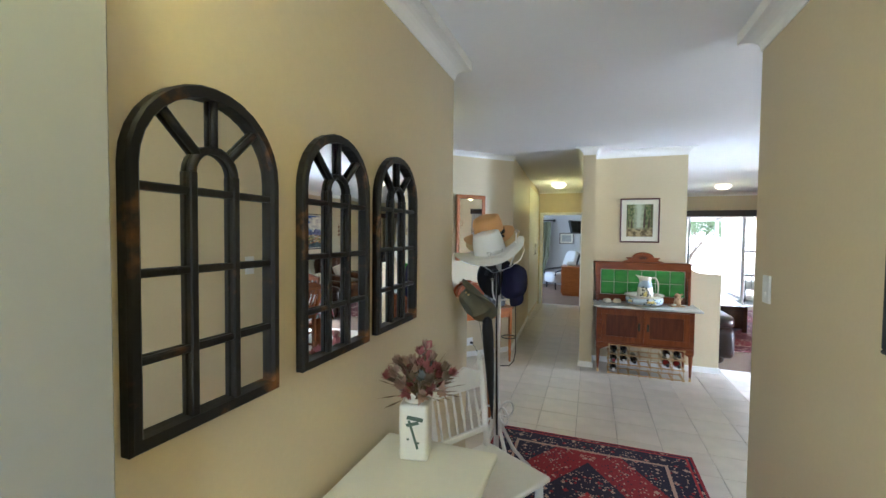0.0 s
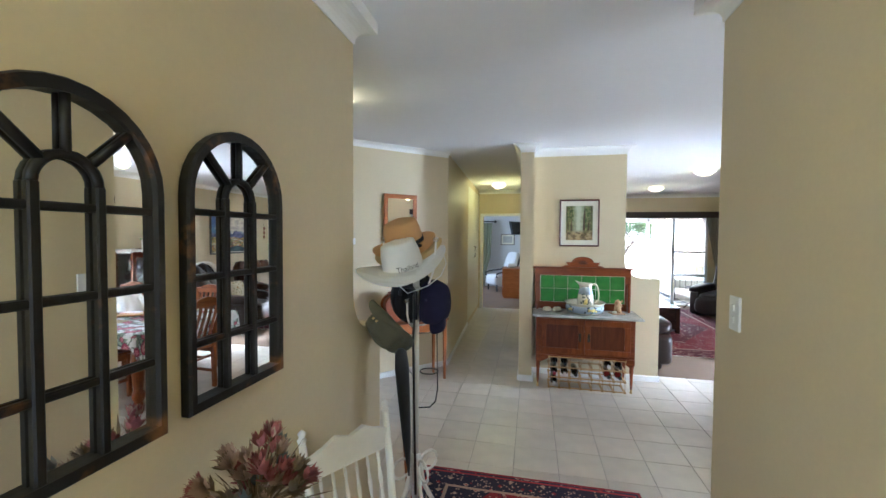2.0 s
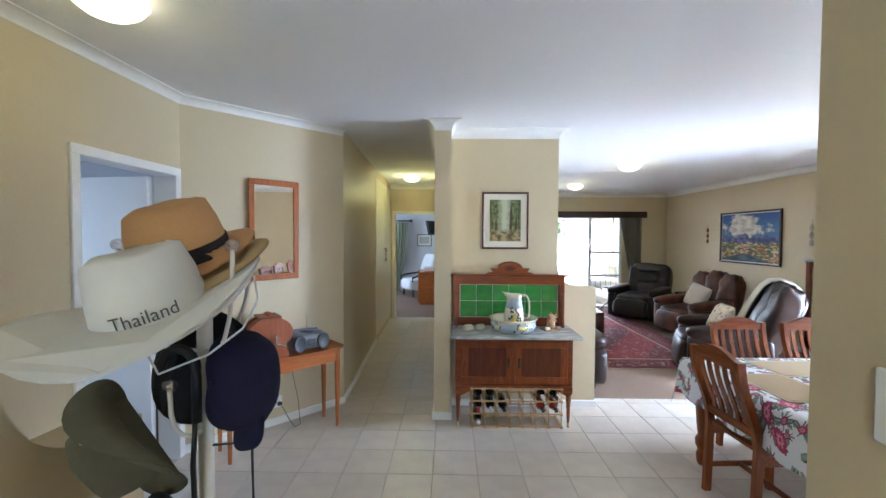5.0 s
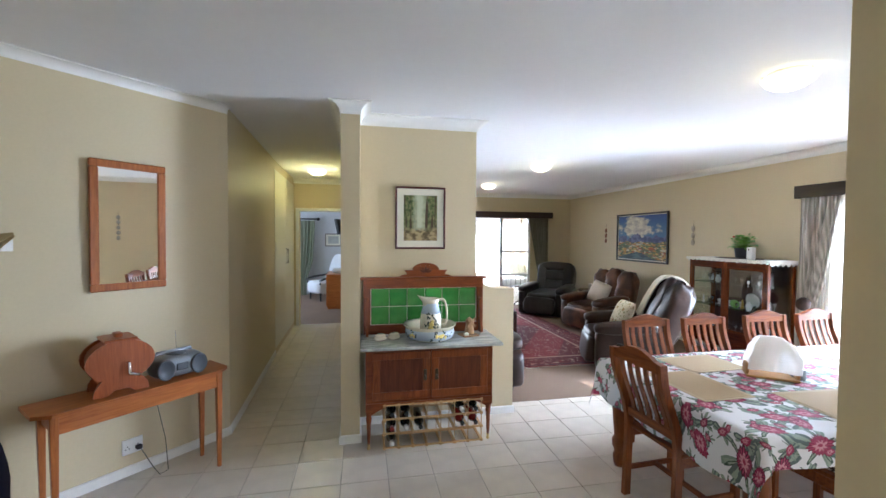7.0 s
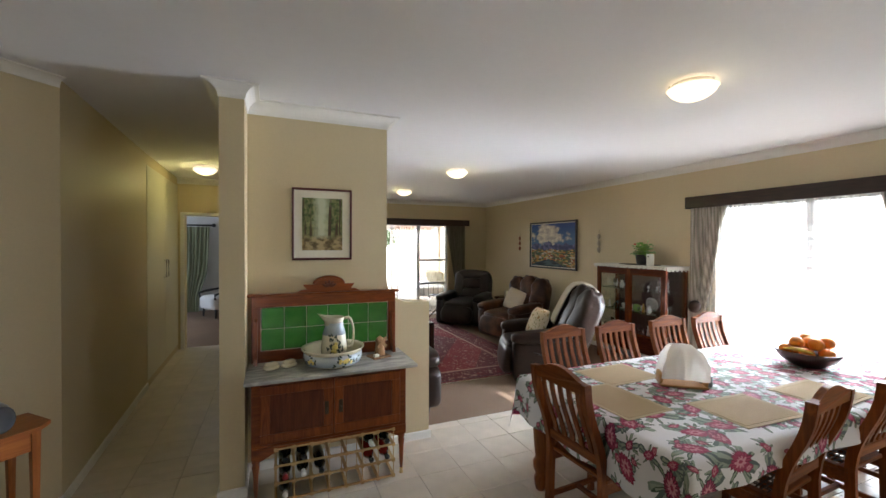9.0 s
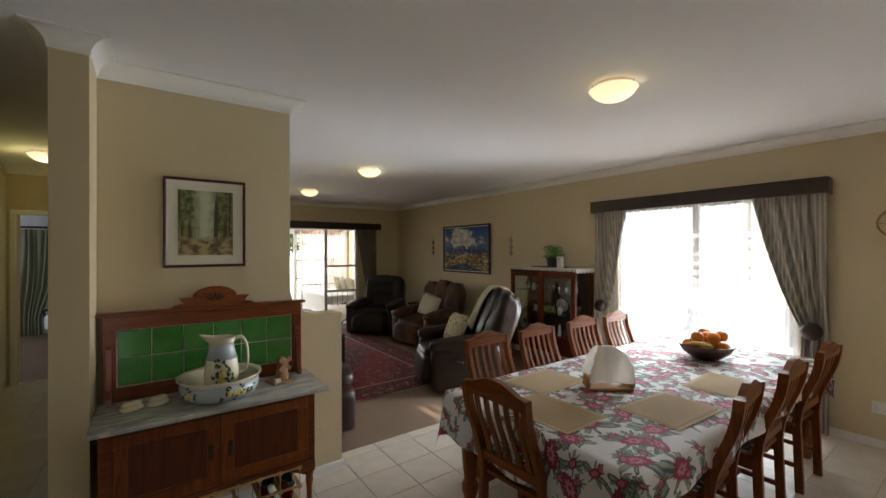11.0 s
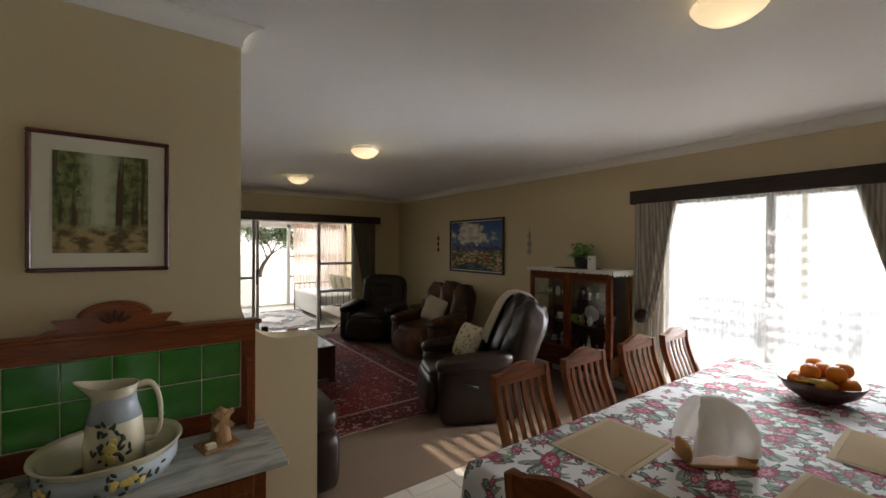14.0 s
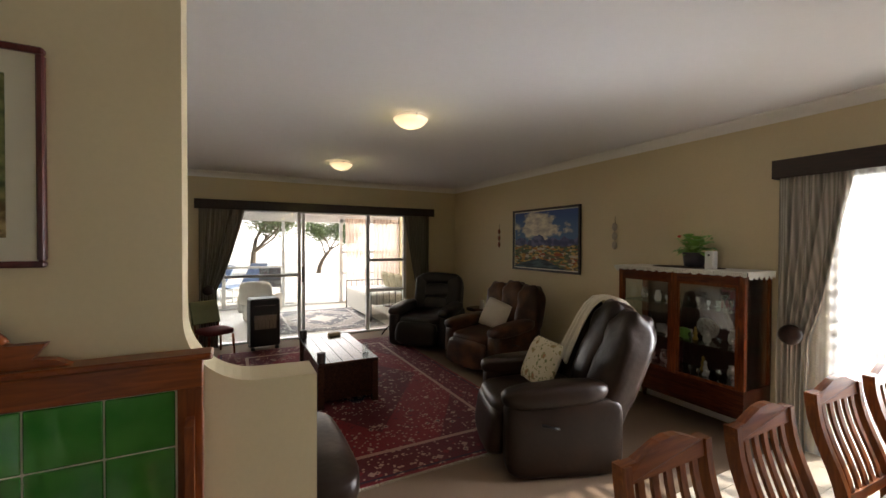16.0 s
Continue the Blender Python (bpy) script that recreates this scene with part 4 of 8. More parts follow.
for y in (-0.085, 0.085):
    o = [(-0.125, 0), (-0.06, 0.0), (-0.03, 0.022), (0.03, 0.022), (0.06, 0), (0.125, 0), (0.12, 0.035), (0.1, 0.065)]
    o += [(0.155 * math.cos(a) * 1.0, 0.165 + 0.105 * math.sin(a)) for a in [math.radians(d) for d in range(-58, 240, 14)]]
    o += [(-0.1, 0.065), (-0.12, 0.035)]
    part("end_board", prism(o, y - 0.009, y + 0.009, Matrix(((1, 0, 0, 0), (0, 0, 1, 0), (0, 1, 0, 0), (0, 0, 0, 1)))), DRUM, gr)
bm = lathe([(0.0, -0.078), (0.135, -0.078), (0.135, 0.078), (0.0, 0.078)], 28, pose(0, 0, 0.165, 90), 1.0, 0.68)
part("drum", bm, DRUM, gr)
part("lid", box(-0.075, 0.075, -0.1, 0.1, 0.262, 0.276, 0.004), DRUM, gr)
part("lid_knob", puff(0.022, 0.05, 0.012, 0.6, pose(0, 0, 0.286), 0, 14, 8), DRUM, gr)
part("crank", tube([(0.03, -0.095, 0.15), (0.03, -0.12, 0.15), (0.03, -0.12, 0.10), (0.03, -0.125, 0.098), (0.075, -0.125, 0.085)], 0.008, 8), CHROME, gr, "steel crank handle")
rd = thing("radio", "silver portable radio and disc player", "radio", wallB(0.83, 0.26, 0.683) @ Matrix.Diagonal((1.03, 1.1, 1.32, 1)))
SILV = mat("silver_plastic", (0.20, 0.21, 0.23), 0.35, 0.35, vary=0.05)
DKG = mat("dark_grey_plastic", (0.06, 0.065, 0.075), 0.4)
part("body", puff(0.15, 0.085, 0.055, 0.55, pose(0, 0, 0.058)), SILV, rd)
for x in (-0.095, 0.095):
    sp = part("speaker", lathe([(0.05, 0), (0.05, 0.012), (0.043, 0.016), (0.036, 0.008), (0.0, 0.012)], 20, pose(x, -0.083, 0.055, 90, 0, 0)), DKG, rd, "round dark speaker")
part("display", box(-0.035, 0.035, -0.09, -0.08, 0.04, 0.075, 0.004), DKG, rd)
part("disc_lid", lathe([(0.06, 0), (0.06, 0.008), (0.0, 0.014)], 20, pose(0, 0, 0.105)), DKG, rd)
part("handle", tube([(-0.11, 0.03, 0.09), (-0.1, 0.03, 0.118), (0.1, 0.03, 0.118), (0.11, 0.03, 0.09)], 0.009, 8), SILV, rd)
part("aerial", tube([(0.03, 0.06, 0.1), (0.03, 0.075, 0.21)], 0.0015, 5), CHROME, rd)

# hall mirror
hm = thing("wall_mirror", "rectangular mirror in an orange-brown wooden frame", "mirror", wallB(0.664, 0.012, 1.665) @ pose(0, 0, 0, 0.6, 0, 1.4))
part("frame", frame_bars(0.42, 0.83, 0.048, 0.024, 0.006), OAKZ, hm)
part("mirror_glass", box(-0.165, 0.165, -0.012, -0.006, -0.37, 0.37), MIRROR, hm)

# door frames
def doorway(name, at, w, h, label, depth=0.16):
    o = thing(name, label, "door", at, kind="structure")
    part("frame_head", box(-w / 2 - 0.055, w / 2 + 0.055, -0.018, depth, h, h + 0.055, 0.004), TRIM, o)
    for s in (-1, 1):
        part("frame_jamb", box(min(s * w / 2, s * (w / 2 + 0.055)), max(s * w / 2, s * (w / 2 + 0.055)), -0.018, depth, 0, h, 0.004), TRIM, o)
    return o


doorway("door_2", on_wall(-2.116, 3.695, 0, 0), 0.735, 2.04, "white painted door frame of the side bedroom", 0.145)
doorway("door_3", on_wall(-0.825, 9.11, 0, -90), 0.83, 2.05, "white painted door frame at the corridor's end", 0.145)
bd = thing("bedroom_door", "white door leaf standing open into the side bedroom", "door", pose(-2.28, 4.05, 0.01, 0, 0, 172))
part("leaf", box(0, 0.72, -0.02, 0.02, 0, 2.02, 0.003), TRIM, bd)
part("door_handle", tube([(0.66, -0.02, 1.0), (0.66, -0.06, 1.0), (0.57, -0.06, 1.0)], 0.008, 8), CHROME, bd)

# built-in cupboard in the corridor
cp = thing("corridor_cupboard", "cream built-in corridor cupboard with two tall doors", "cupboard", pose(-1.303, 7.3, 0, 0, 0, 91.43))
CUP = mat("cupboard_cream", (0.66, 0.63, 0.50), 0.35, vary=0.02)
part("plinth", box(0.0, 1.81, -0.012, 0.0, 0.0, 0.08), CUP, cp)
for x0, hx in ((0.004, 0.84), (0.907, 0.98)):
    d = part("door", box(x0, x0 + 0.898, -0.022, -0.002, 0.085, 2.5, 0.003), CUP, cp)
    part("handle", tube([(hx, -0.022, 1.18), (hx, -0.05, 1.19), (hx, -0.05, 1.40), (hx, -0.022, 1.41)], 0.007, 8), CHROME, d, "steel bow handle")


def framed(name, label, at, w, h, border, fmat, mount, art, depth=0.022, glazed=True):
    o = thing(name, label, "picture", at)
    part("frame", frame_bars(w, h, border, depth, 0.004), fmat, o)
    b = mount
    if b:
        part("mount", box(-w / 2 + border, w / 2 - border, -0.01, -0.002, -h / 2 + border, h / 2 - border), CREAM, o, "cream card mount")
    iw, ih = w - 2 * border - 2 * b, h - 2 * border - 2 * b
    part("painting", box(-iw / 2, iw / 2, -0.0125, -0.009, -ih / 2, ih / 2), art, o)
    return o


def art_kit(t):
    """Small helpers for painted pictures: maths, mixing, noise and the picture's own u and v."""
    co = t.nodes["Texture Coordinate"]
    sep = t.nodes.new("ShaderNodeSeparateXYZ")
    t.links.new(co.outputs["Generated"], sep.inputs[0])

    def op(kind, a, bb=None):
        n = t.nodes.new("ShaderNodeMath")
        n.operation = kind
        for i, v in enumerate((a, bb)):
            if isinstance(v, (int, float)):
                n.inputs[i].default_value = v
            elif v is not None:
                t.links.new(v, n.inputs[i])
        return n.outputs[0]

    def mix(fac, a, bb):
        n = t.nodes.new("ShaderNodeMix")
        n.data_type = "RGBA"
        t.links.new(fac, n.inputs[0])
        for i, v in ((6, a), (7, bb)):
            if isinstance(v, tuple):
                n.inputs[i].default_value = (*v, 1)
            else:
                t.links.new(v, n.inputs[i])
        return n.outputs[2]

    def cloudy(sx, sz, detail=4.0, at=0.0):
        mp = t.nodes.new("ShaderNodeMapping")
        mp.inputs["Scale"].default_value = (sx, 0.0, sz)
        mp.inputs["Location"].default_value = (at, at, at)
        t.links.new(co.outputs["Generated"], mp.inputs["Vector"])
        n = t.nodes.new("ShaderNodeTexNoise")
        n.inputs["Scale"].default_value, n.inputs["Detail"].default_value = 1.0, detail
        t.links.new(mp.outputs[0], n.inputs["Vector"])
        return n.outputs["Fac"]

    def soft(x, lo, hi):
        n = t.nodes.new("ShaderNodeMapRange")
        n.inputs["From Min"].default_value, n.inputs["From Max"].default_value = lo, hi
        t.links.new(x, n.inputs["Value"])
        return n.outputs[0]

    return sep.outputs[0], sep.outputs[2], op, mix, cloudy, soft


def forest_art():
    """Watercolour of tall trunks either side of a pale path."""
    m = mat("forest_watercolour", (0.3, 0.3, 0.2), 0.7)
    t = m.node_tree
    u, v, op, mix, cloudy, soft = art_kit(t)
    off = op("ABSOLUTE", op("SUBTRACT", u, op("ADD", 0.40, op("MULTIPLY", cloudy(2, 3), 0.16))))
    wash = mix(soft(cloudy(9, 11, 6), 0.35, 0.68), (0.045, 0.07, 0.018), (0.30, 0.30, 0.11))
    col = mix(soft(op("ADD", off, op("MULTIPLY", cloudy(6, 7, 5, 3.0), 0.2)), 0.14, 0.36), (0.50, 0.53, 0.36), wash)
    stems = op("MULTIPLY", soft(cloudy(13, 0.8, 2.5, 7.0), 0.50, 0.58), soft(off, 0.10, 0.16))
    col = mix(op("MULTIPLY", stems, soft(v, 0.22, 0.30)), col, (0.075, 0.045, 0.02))
    crown = op("MULTIPLY", soft(cloudy(14, 15, 5, 11.0), 0.52, 0.62), soft(off, 0.12, 0.24))
    col = mix(op("MULTIPLY", crown, soft(v, 0.35, 0.6)), col, (0.06, 0.10, 0.022))
    low = op("SUBTRACT", 1.0, soft(op("ADD", v, op("MULTIPLY", cloudy(8, 5, 4, 5.0), 0.12)), 0.26, 0.36))
    earth = mix(soft(cloudy(7, 13, 7, 2.3), 0.42, 0.6), (0.12, 0.085, 0.03), (0.42, 0.32, 0.15))
    col = mix(low, col, earth)
    t.links.new(col, t.nodes["Principled BSDF"].inputs["Base Color"])
    return m


MAROON = wood("maroon_frame", (0.06, 0.012, 0.012), (0.12, 0.025, 0.02), 0.3, axis="Z")
framed("framed_picture", "forest watercolour with a cream mount in a maroon frame", on_wall(0.357, 5.043, 1.77, -90), 0.434, 0.533, 0.016, MAROON, 0.056, forest_art())
SEPIA = mat("sepia_print", (0.20, 0.19, 0.13), 0.7, vary=0.5, scale=22, blotch=7)
framed("framed_print", "dark sepia landscape print in a thin black frame", on_wall(0.583, 0.815, 1.565, 180), 0.54, 0.61, 0.012, BLACK, 0.0, SEPIA)


# ceiling lights
def ceiling_lamp(x, y):
    o = thing("ceiling_light", "round frosted glass ceiling light, switched on", "lamp", pose(x, y, H), "round ceiling lights")
    part("base", lathe([(0.0, -0.03), (0.125, -0.03), (0.13, -0.012), (0.13, 0.0), (0, 0)], 32), TRIM, o, "white metal base")
    part("bowl", lathe([(0.0, -0.108), (0.05, -0.104), (0.1, -0.088), (0.14, -0.062), (0.165, -0.032), (0.162, -0.03), (0.13, -0.05), (0.0, -0.09)], 36), LAMP_GLASS, o, "frosted glass bowl")
    o.scale = (0.86, 0.86, 1.0)
    for k in range(3):
        a = k * 2.094 + 0.5
        part("clip", box(-0.006, 0.006, -0.004, 0.004, -0.04, -0.01, 0.001, pose(0.155 * math.cos(a), 0.155 * math.sin(a), 0)), CHROME, o)
    return o


lamp = ceiling_lamp(2.40, 3.60)
for x, y in ((2.28, 6.80), (2.22, 8.98), (-0.80, 7.92), (-1.57, 2.90), (-0.7, -0.35)):
    copy_thing(lamp, pose(x, y, H))
for x, y, watts in ((2.40, 3.60, 0.5), (2.28, 6.80, 1.5), (2.22, 8.98, 1.5), (-0.80, 7.92, 3.4), (-1.57, 2.90, 0.6), (-0.7, -0.35, 5.5)):
    bulb = bpy.data.lights.new("bulb", "POINT")
    bulb.energy, bulb.color, bulb.shadow_soft_size = watts * 0.27, (1.0, 0.86, 0.32), 0.06
    new("bulb", bulb).location = (x, y, H - 0.27)

# ---- washstand and what stands on it ----
def marble_mat():
    m = mat("grey_marble", (0.60, 0.60, 0.57), 0.25, vary=0.05, scale=10)
    t = m.node_tree
    b = t.nodes["Principled BSDF"]
    n = t.nodes.new("ShaderNodeTexNoise")
    n.inputs["Scale"].default_value, n.inputs["Detail"].default_value, n.inputs["Distortion"].default_value = 5, 8, 1.6
    mp = t.nodes["Mapping"]
    mp.inputs["Scale"].default_value = (0.7, 2.6, 1)
    r = t.nodes.new("ShaderNodeValToRGB")
    e = r.color_ramp.elements
    e.new(0.5)
    for el, (p, c) in zip(e, ((0.35, (0.32, 0.33, 0.32)), (0.5, (0.48, 0.49, 0.46)), (0.62, (0.58, 0.58, 0.54)))):
        el.position, el.color = p, (*c, 1)
    t.links.new(mp.outputs[0], n.inputs["Vector"])
    t.links.new(n.outputs["Fac"], r.inputs["Fac"])
    t.links.new(r.outputs[0], b.inputs["Base Color"])
    return m


def tile_green():
    m = mat("green_glaze", (0.03, 0.20, 0.03), 0.12, vary=0.25, scale=7, coat=0.6, bump=0.05, bscale=12)
    t = m.node_tree
    b = t.nodes["Principled BSDF"]
    n = t.nodes.new("ShaderNodeTexNoise")
    n.inputs["Scale"].default_value = 9
    inf = t.nodes.new("ShaderNodeObjectInfo")
    ad = t.nodes.new("ShaderNodeMath")
    ad.operation = "MULTIPLY_ADD"
    ad.inputs[1].default_value = 0.25
    t.links.new(inf.outputs["Random"], ad.inputs[0])
    t.links.new(n.outputs["Fac"], ad.inputs[2])
    r = t.nodes.new("ShaderNodeValToRGB")
    r.color_ramp.elements[0].position, r.color_ramp.elements[1].position = 0.35, 0.95
    r.color_ramp.elements[0].color, r.color_ramp.elements[1].color = (0.016, 0.15, 0.018, 1), (0.085, 0.32, 0.06, 1)
    t.links.new(t.nodes["Texture Coordinate"].outputs["Object"], n.inputs["Vector"])
    t.links.new(ad.outputs[0], r.inputs["Fac"])
    t.links.new(r.outputs[0], b.inputs["Base Color"])
    return m


MARBLE, GREEN = marble_mat(), tile_green()
XZ = Matrix(((1, 0, 0, 0), (0, 0, 1, 0), (0, 1, 0, 0), (0, 0, 0, 1)))
ws = thing("washstand", "antique mahogany washstand with a green tiled back", "washstand", pose(0, 0, 0))
part("marble_top", box(-0.148, 0.945, 4.545, 5.03, 0.767, 0.79, 0.004), MARBLE, ws, "grey veined marble top")
part("body", box(-0.11, 0.875, 4.60, 5.02, 0.36, 0.767, 0.002), MAHOG, ws)
for x0, x1, hx in ((-0.06, 0.375, 0.335), (0.385, 0.83, 0.425)):
    d = part("door", frame_bars(x1 - x0, 0.36, 0.058, 0.016, 0.003), MAHOGZ, ws, "", pose((x0 + x1) / 2, 4.60, 0.565))
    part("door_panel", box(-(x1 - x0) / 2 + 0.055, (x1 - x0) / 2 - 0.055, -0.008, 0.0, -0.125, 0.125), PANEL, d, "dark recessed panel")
    hd = part("handle", box(-0.013, 0.013, -0.022, -0.0161, -0.045, 0.04, 0.004), BRONZE, d, "tarnished drop handle", pose(hx - (x0 + x1) / 2, 0, 0))
    part("drop", tube([(0, -0.03, 0.0), (0, -0.034, -0.03)], 0.006, 8), BRONZE, hd)
apr = [(-0.11, 0.36), (-0.11, 0.30), (-0.06, 0.28), (0.0, 0.31), (0.05, 0.335), (0.72, 0.335), (0.77, 0.31), (0.83, 0.28), (0.875, 0.30), (0.875, 0.36)]
part("apron", prism(apr, 4.596, 4.612, XZ), MAHOG, ws)
for x in (-0.085, 0.85):
    for y in (4.625, 4.985):
        lg = part("leg", lathe([(0.010, 0.045), (0.014, 0.10), (0.017, 0.2), (0.023, 0.245), (0.018, 0.255), (0.024, 0.27), (0.024, 0.36)], 14, pose(x, y, 0)), MAHOGZ, ws)
        part("castor", lathe([(0.006, 0), (0.014, 0.008), (0.014, 0.018), (0.007, 0.026), (0.012, 0.032), (0.012, 0.046)], 10, pose(x, y, 0)), BRASS, lg, "brass castor")
part("back_board", box(-0.125, 0.905, 4.99, 5.03, 0.79, 1.25, 0.003), MAHOG, ws)
part("back_rail", box(-0.125, 0.905, 4.972, 4.99, 1.175, 1.25, 0.002), MAHOG, ws)
part("back_rail", box(-0.125, 0.905, 4.972, 4.99, 0.79, 0.868, 0.002), MAHOG, ws)
for x in (-0.125, 0.847):
    part("back_stile", box(x, x + 0.058, 4.972, 4.99, 0.868, 1.175, 0.002), MAHOGZ, ws)
    sx = x + 0.029
    o = [(4.972, 0.79), (4.90, 0.79), (4.905, 0.83), (4.93, 0.87), (4.935, 0.95), (4.95, 1.08), (4.972, 1.10)]
    part("side_bracket", prism(o, sx - 0.011, sx + 0.011, upright((0, 1, 0), (1, 0, 0))), MAHOGZ, ws)
part("top_ledge", box(-0.15, 0.93, 4.955, 5.035, 1.25, 1.268, 0.005), MAHOG, ws)
cr = [(0.17, 1.268), (0.63, 1.268), (0.60, 1.285), (0.56, 1.29), (0.585, 1.325), (0.52, 1.325)]
cr += [(0.4 + 0.105 * math.cos(a), 1.315 + 0.055 * math.sin(a)) for a in [math.radians(d) for d in range(15, 166, 10)]]
cr += [(0.28, 1.325), (0.215, 1.325), (0.24, 1.29), (0.20, 1.285)]
crest = part("crest", prism(cr, 4.985, 5.015, XZ), MAHOG, ws, "carved arched crest")
for i in range(5):
    g = radians(30 + 30 * i)
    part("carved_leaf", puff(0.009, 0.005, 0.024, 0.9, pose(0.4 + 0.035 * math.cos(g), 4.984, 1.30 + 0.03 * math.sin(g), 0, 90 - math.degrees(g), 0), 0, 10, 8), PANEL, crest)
part("crest_cap", tube([(0.4 + 0.11 * math.cos(radians(d)), 4.998, 1.318 + 0.058 * math.sin(radians(d))) for d in range(10, 171, 10)], 0.012, 8), MAHOG, crest)
tb_me = mesh_of("green_tile", box(-0.0735, 0.0735, -0.006, 0.0, -0.0735, 0.0735, 0.0025), GREEN)
for i in range(6):
    for j in range(2):
        o = new("green_tile", tb_me)
        o.parent = ws
        o.location = (-0.061 + 0.151 * (i + 0.5) - 0.002, 4.9885, 0.87 + 0.151 * (j + 0.5))
part("tile_grout", box(-0.067, 0.847, 4.987, 4.9895, 0.868, 1.175), CREAM, ws, "pale grout")


def floral(name, base, spot, leaf, k, rough=0.25):
    """Glazed or woven ground with scattered blooms and leaves."""
    m = mat(name, base, rough, vary=0.03)
    t = m.node_tree
    b = t.nodes["Principled BSDF"]
    co = t.nodes["Texture Coordinate"]
    nz = t.nodes.new("ShaderNodeTexNoise")
    nz.inputs["Scale"].default_value, nz.inputs["Detail"].default_value = k * 2.2, 4
    t.links.new(co.outputs["Object"], nz.inputs["Vector"])
    dis = t.nodes.new("ShaderNodeMix")
    dis.data_type = "VECTOR"
    dis.inputs[0].default_value = 0.055
    t.links.new(co.outputs["Object"], dis.inputs[4])
    t.links.new(nz.outputs["Color"], dis.inputs[5])
    v = t.nodes.new("ShaderNodeTexVoronoi")
    v.inputs["Scale"].default_value = k
    v2 = t.nodes.new("ShaderNodeTexVoronoi")
    v2.inputs["Scale"].default_value = k * 1.9
    t.links.new(dis.outputs[1], v.inputs["Vector"])
    t.links.new(dis.outputs[1], v2.inputs["Vector"])
    sep = t.nodes.new("ShaderNodeSeparateColor")
    t.links.new(v.outputs["Color"], sep.inputs[0])
    cur = None
    for src, cut, col, gate, glim in ((v2.outputs["Distance"], 0.30, leaf, 1, 0.25), (v.outputs["Distance"], 0.33, spot[0], 0, 0.35), (v.outputs["Distance"], 0.22, spot[1], 0, 0.35), (v.outputs["Distance"], 0.11, spot[2], 0, 0.35)):
        lt, gt, mu, mx = t.nodes.new("ShaderNodeMath"), t.nodes.new("ShaderNodeMath"), t.nodes.new("ShaderNodeMath"), t.nodes.new("ShaderNodeMix")
        lt.operation, gt.operation, mu.operation, mx.data_type = "LESS_THAN", "GREATER_THAN", "MULTIPLY", "RGBA"
        lt.inputs[1].default_value, gt.inputs[1].default_value = cut, glim
        t.links.new(src, lt.inputs[0])
        t.links.new(sep.outputs[gate], gt.inputs[0])
        t.links.new(lt.outputs[0], mu.inputs[0])
        t.links.new(gt.outputs[0], mu.inputs[1])
        t.links.new(mu.outputs[0], mx.inputs[0])
        if cur is None:
            mx.inputs[6].default_value = (*base, 1)
        else:
            t.links.new(cur, mx.inputs[6])
        mx.inputs[7].default_value = (*col, 1)
        cur = mx.outputs[2]
    t.links.new(cur, b.inputs["Base Color"])
    return m


ENAMEL = mat("cream_enamel", (0.68, 0.63, 0.46), 0.15, vary=0.03, coat=0.5)
BLUEE = mat("pale_blue_enamel", (0.46, 0.52, 0.57), 0.15, vary=0.15, scale=8, blotch=9, coat=0.5)
YROSE = mat("painted_yellow_rose", (0.68, 0.55, 0.16), 0.3, vary=0.25, scale=40)
GLEAF = mat("painted_green_leaf", (0.03, 0.05, 0.03), 0.35, vary=0.3)


def painted_spray(o, r_at, z0, z1, facing, n=26, seed=1):
    """Rose and leaves painted on a round wall of radius r_at(z)."""
    r0 = random.Random(seed)
    for name, material, cnt, sz in (("painted_leaf", GLEAF, n, 0.016), ("painted_rose", YROSE, n // 3, 0.019)):
        bm = bmesh.new()
        for _ in range(cnt):
            s = 0.9 if material is GLEAF else 0.45
            a = radians(facing) + r0.gauss(0, 0.28 * s)
            z = (z0 + z1) / 2 + r0.gauss(0, (z1 - z0) * 0.25 * s)
            r = r_at(z) + (0.0012 if material is GLEAF else 0.002)
            m = pose(r * math.cos(a), r * math.sin(a), z, 0, 0, math.degrees(a) + 90) @ pose(0, 0, 0, 90, 0, 0) @ pose(0, 0, 0, 0, 0, r0.uniform(0, 180))
            bm_lathe(bm, [(sz * 0.5, 0), (sz * 0.4, 0.0015), (0.0, 0.002)], 8, m, 1.3, 0.6 if material is GLEAF else 1.0)
        part(name, bm, material, o)


bw = thing("wash_bowl", "cream and blue enamel wash bowl with painted roses", "bowl", pose(0.40, 4.77, 0.79) @ Matrix.Diagonal((1.12, 1.12, 1.18, 1)))
bp = [(0.0, 0.004), (0.11, 0.004), (0.112, 0.0), (0.12, 0.0), (0.165, 0.02), (0.175, 0.05), (0.17, 0.085), (0.19, 0.1), (0.188, 0.106), (0.168, 0.094), (0.15, 0.04), (0.1, 0.014), (0.0, 0.012)]
part("bowl", lathe(bp, 40), ENAMEL, bw)
part("blue_band", lathe([(0.1665, 0.02), (0.1775, 0.05), (0.1735, 0.08), (0.171, 0.08), (0.174, 0.05), (0.164, 0.02)], 40), BLUEE, bw, "pale blue enamel band")
painted_spray(bw, lambda z: 0.178, 0.02, 0.08, -78, 24, 5)
painted_spray(bw, lambda z: 0.178, 0.02, 0.08, -150, 14, 8)
jg = thing("jug", "cream enamel water jug painted with yellow roses", "jug", pose(0.41, 4.79, 0.806) @ Matrix.Diagonal((1.1, 1.1, 1.46, 1)))
jp = [(0.0, 0.0), (0.072, 0.0), (0.078, 0.01), (0.080, 0.07), (0.072, 0.13), (0.058, 0.165), (0.055, 0.185), (0.064, 0.21), (0.061, 0.21), (0.05, 0.185), (0.05, 0.16), (0.06, 0.12), (0.0, 0.02)]
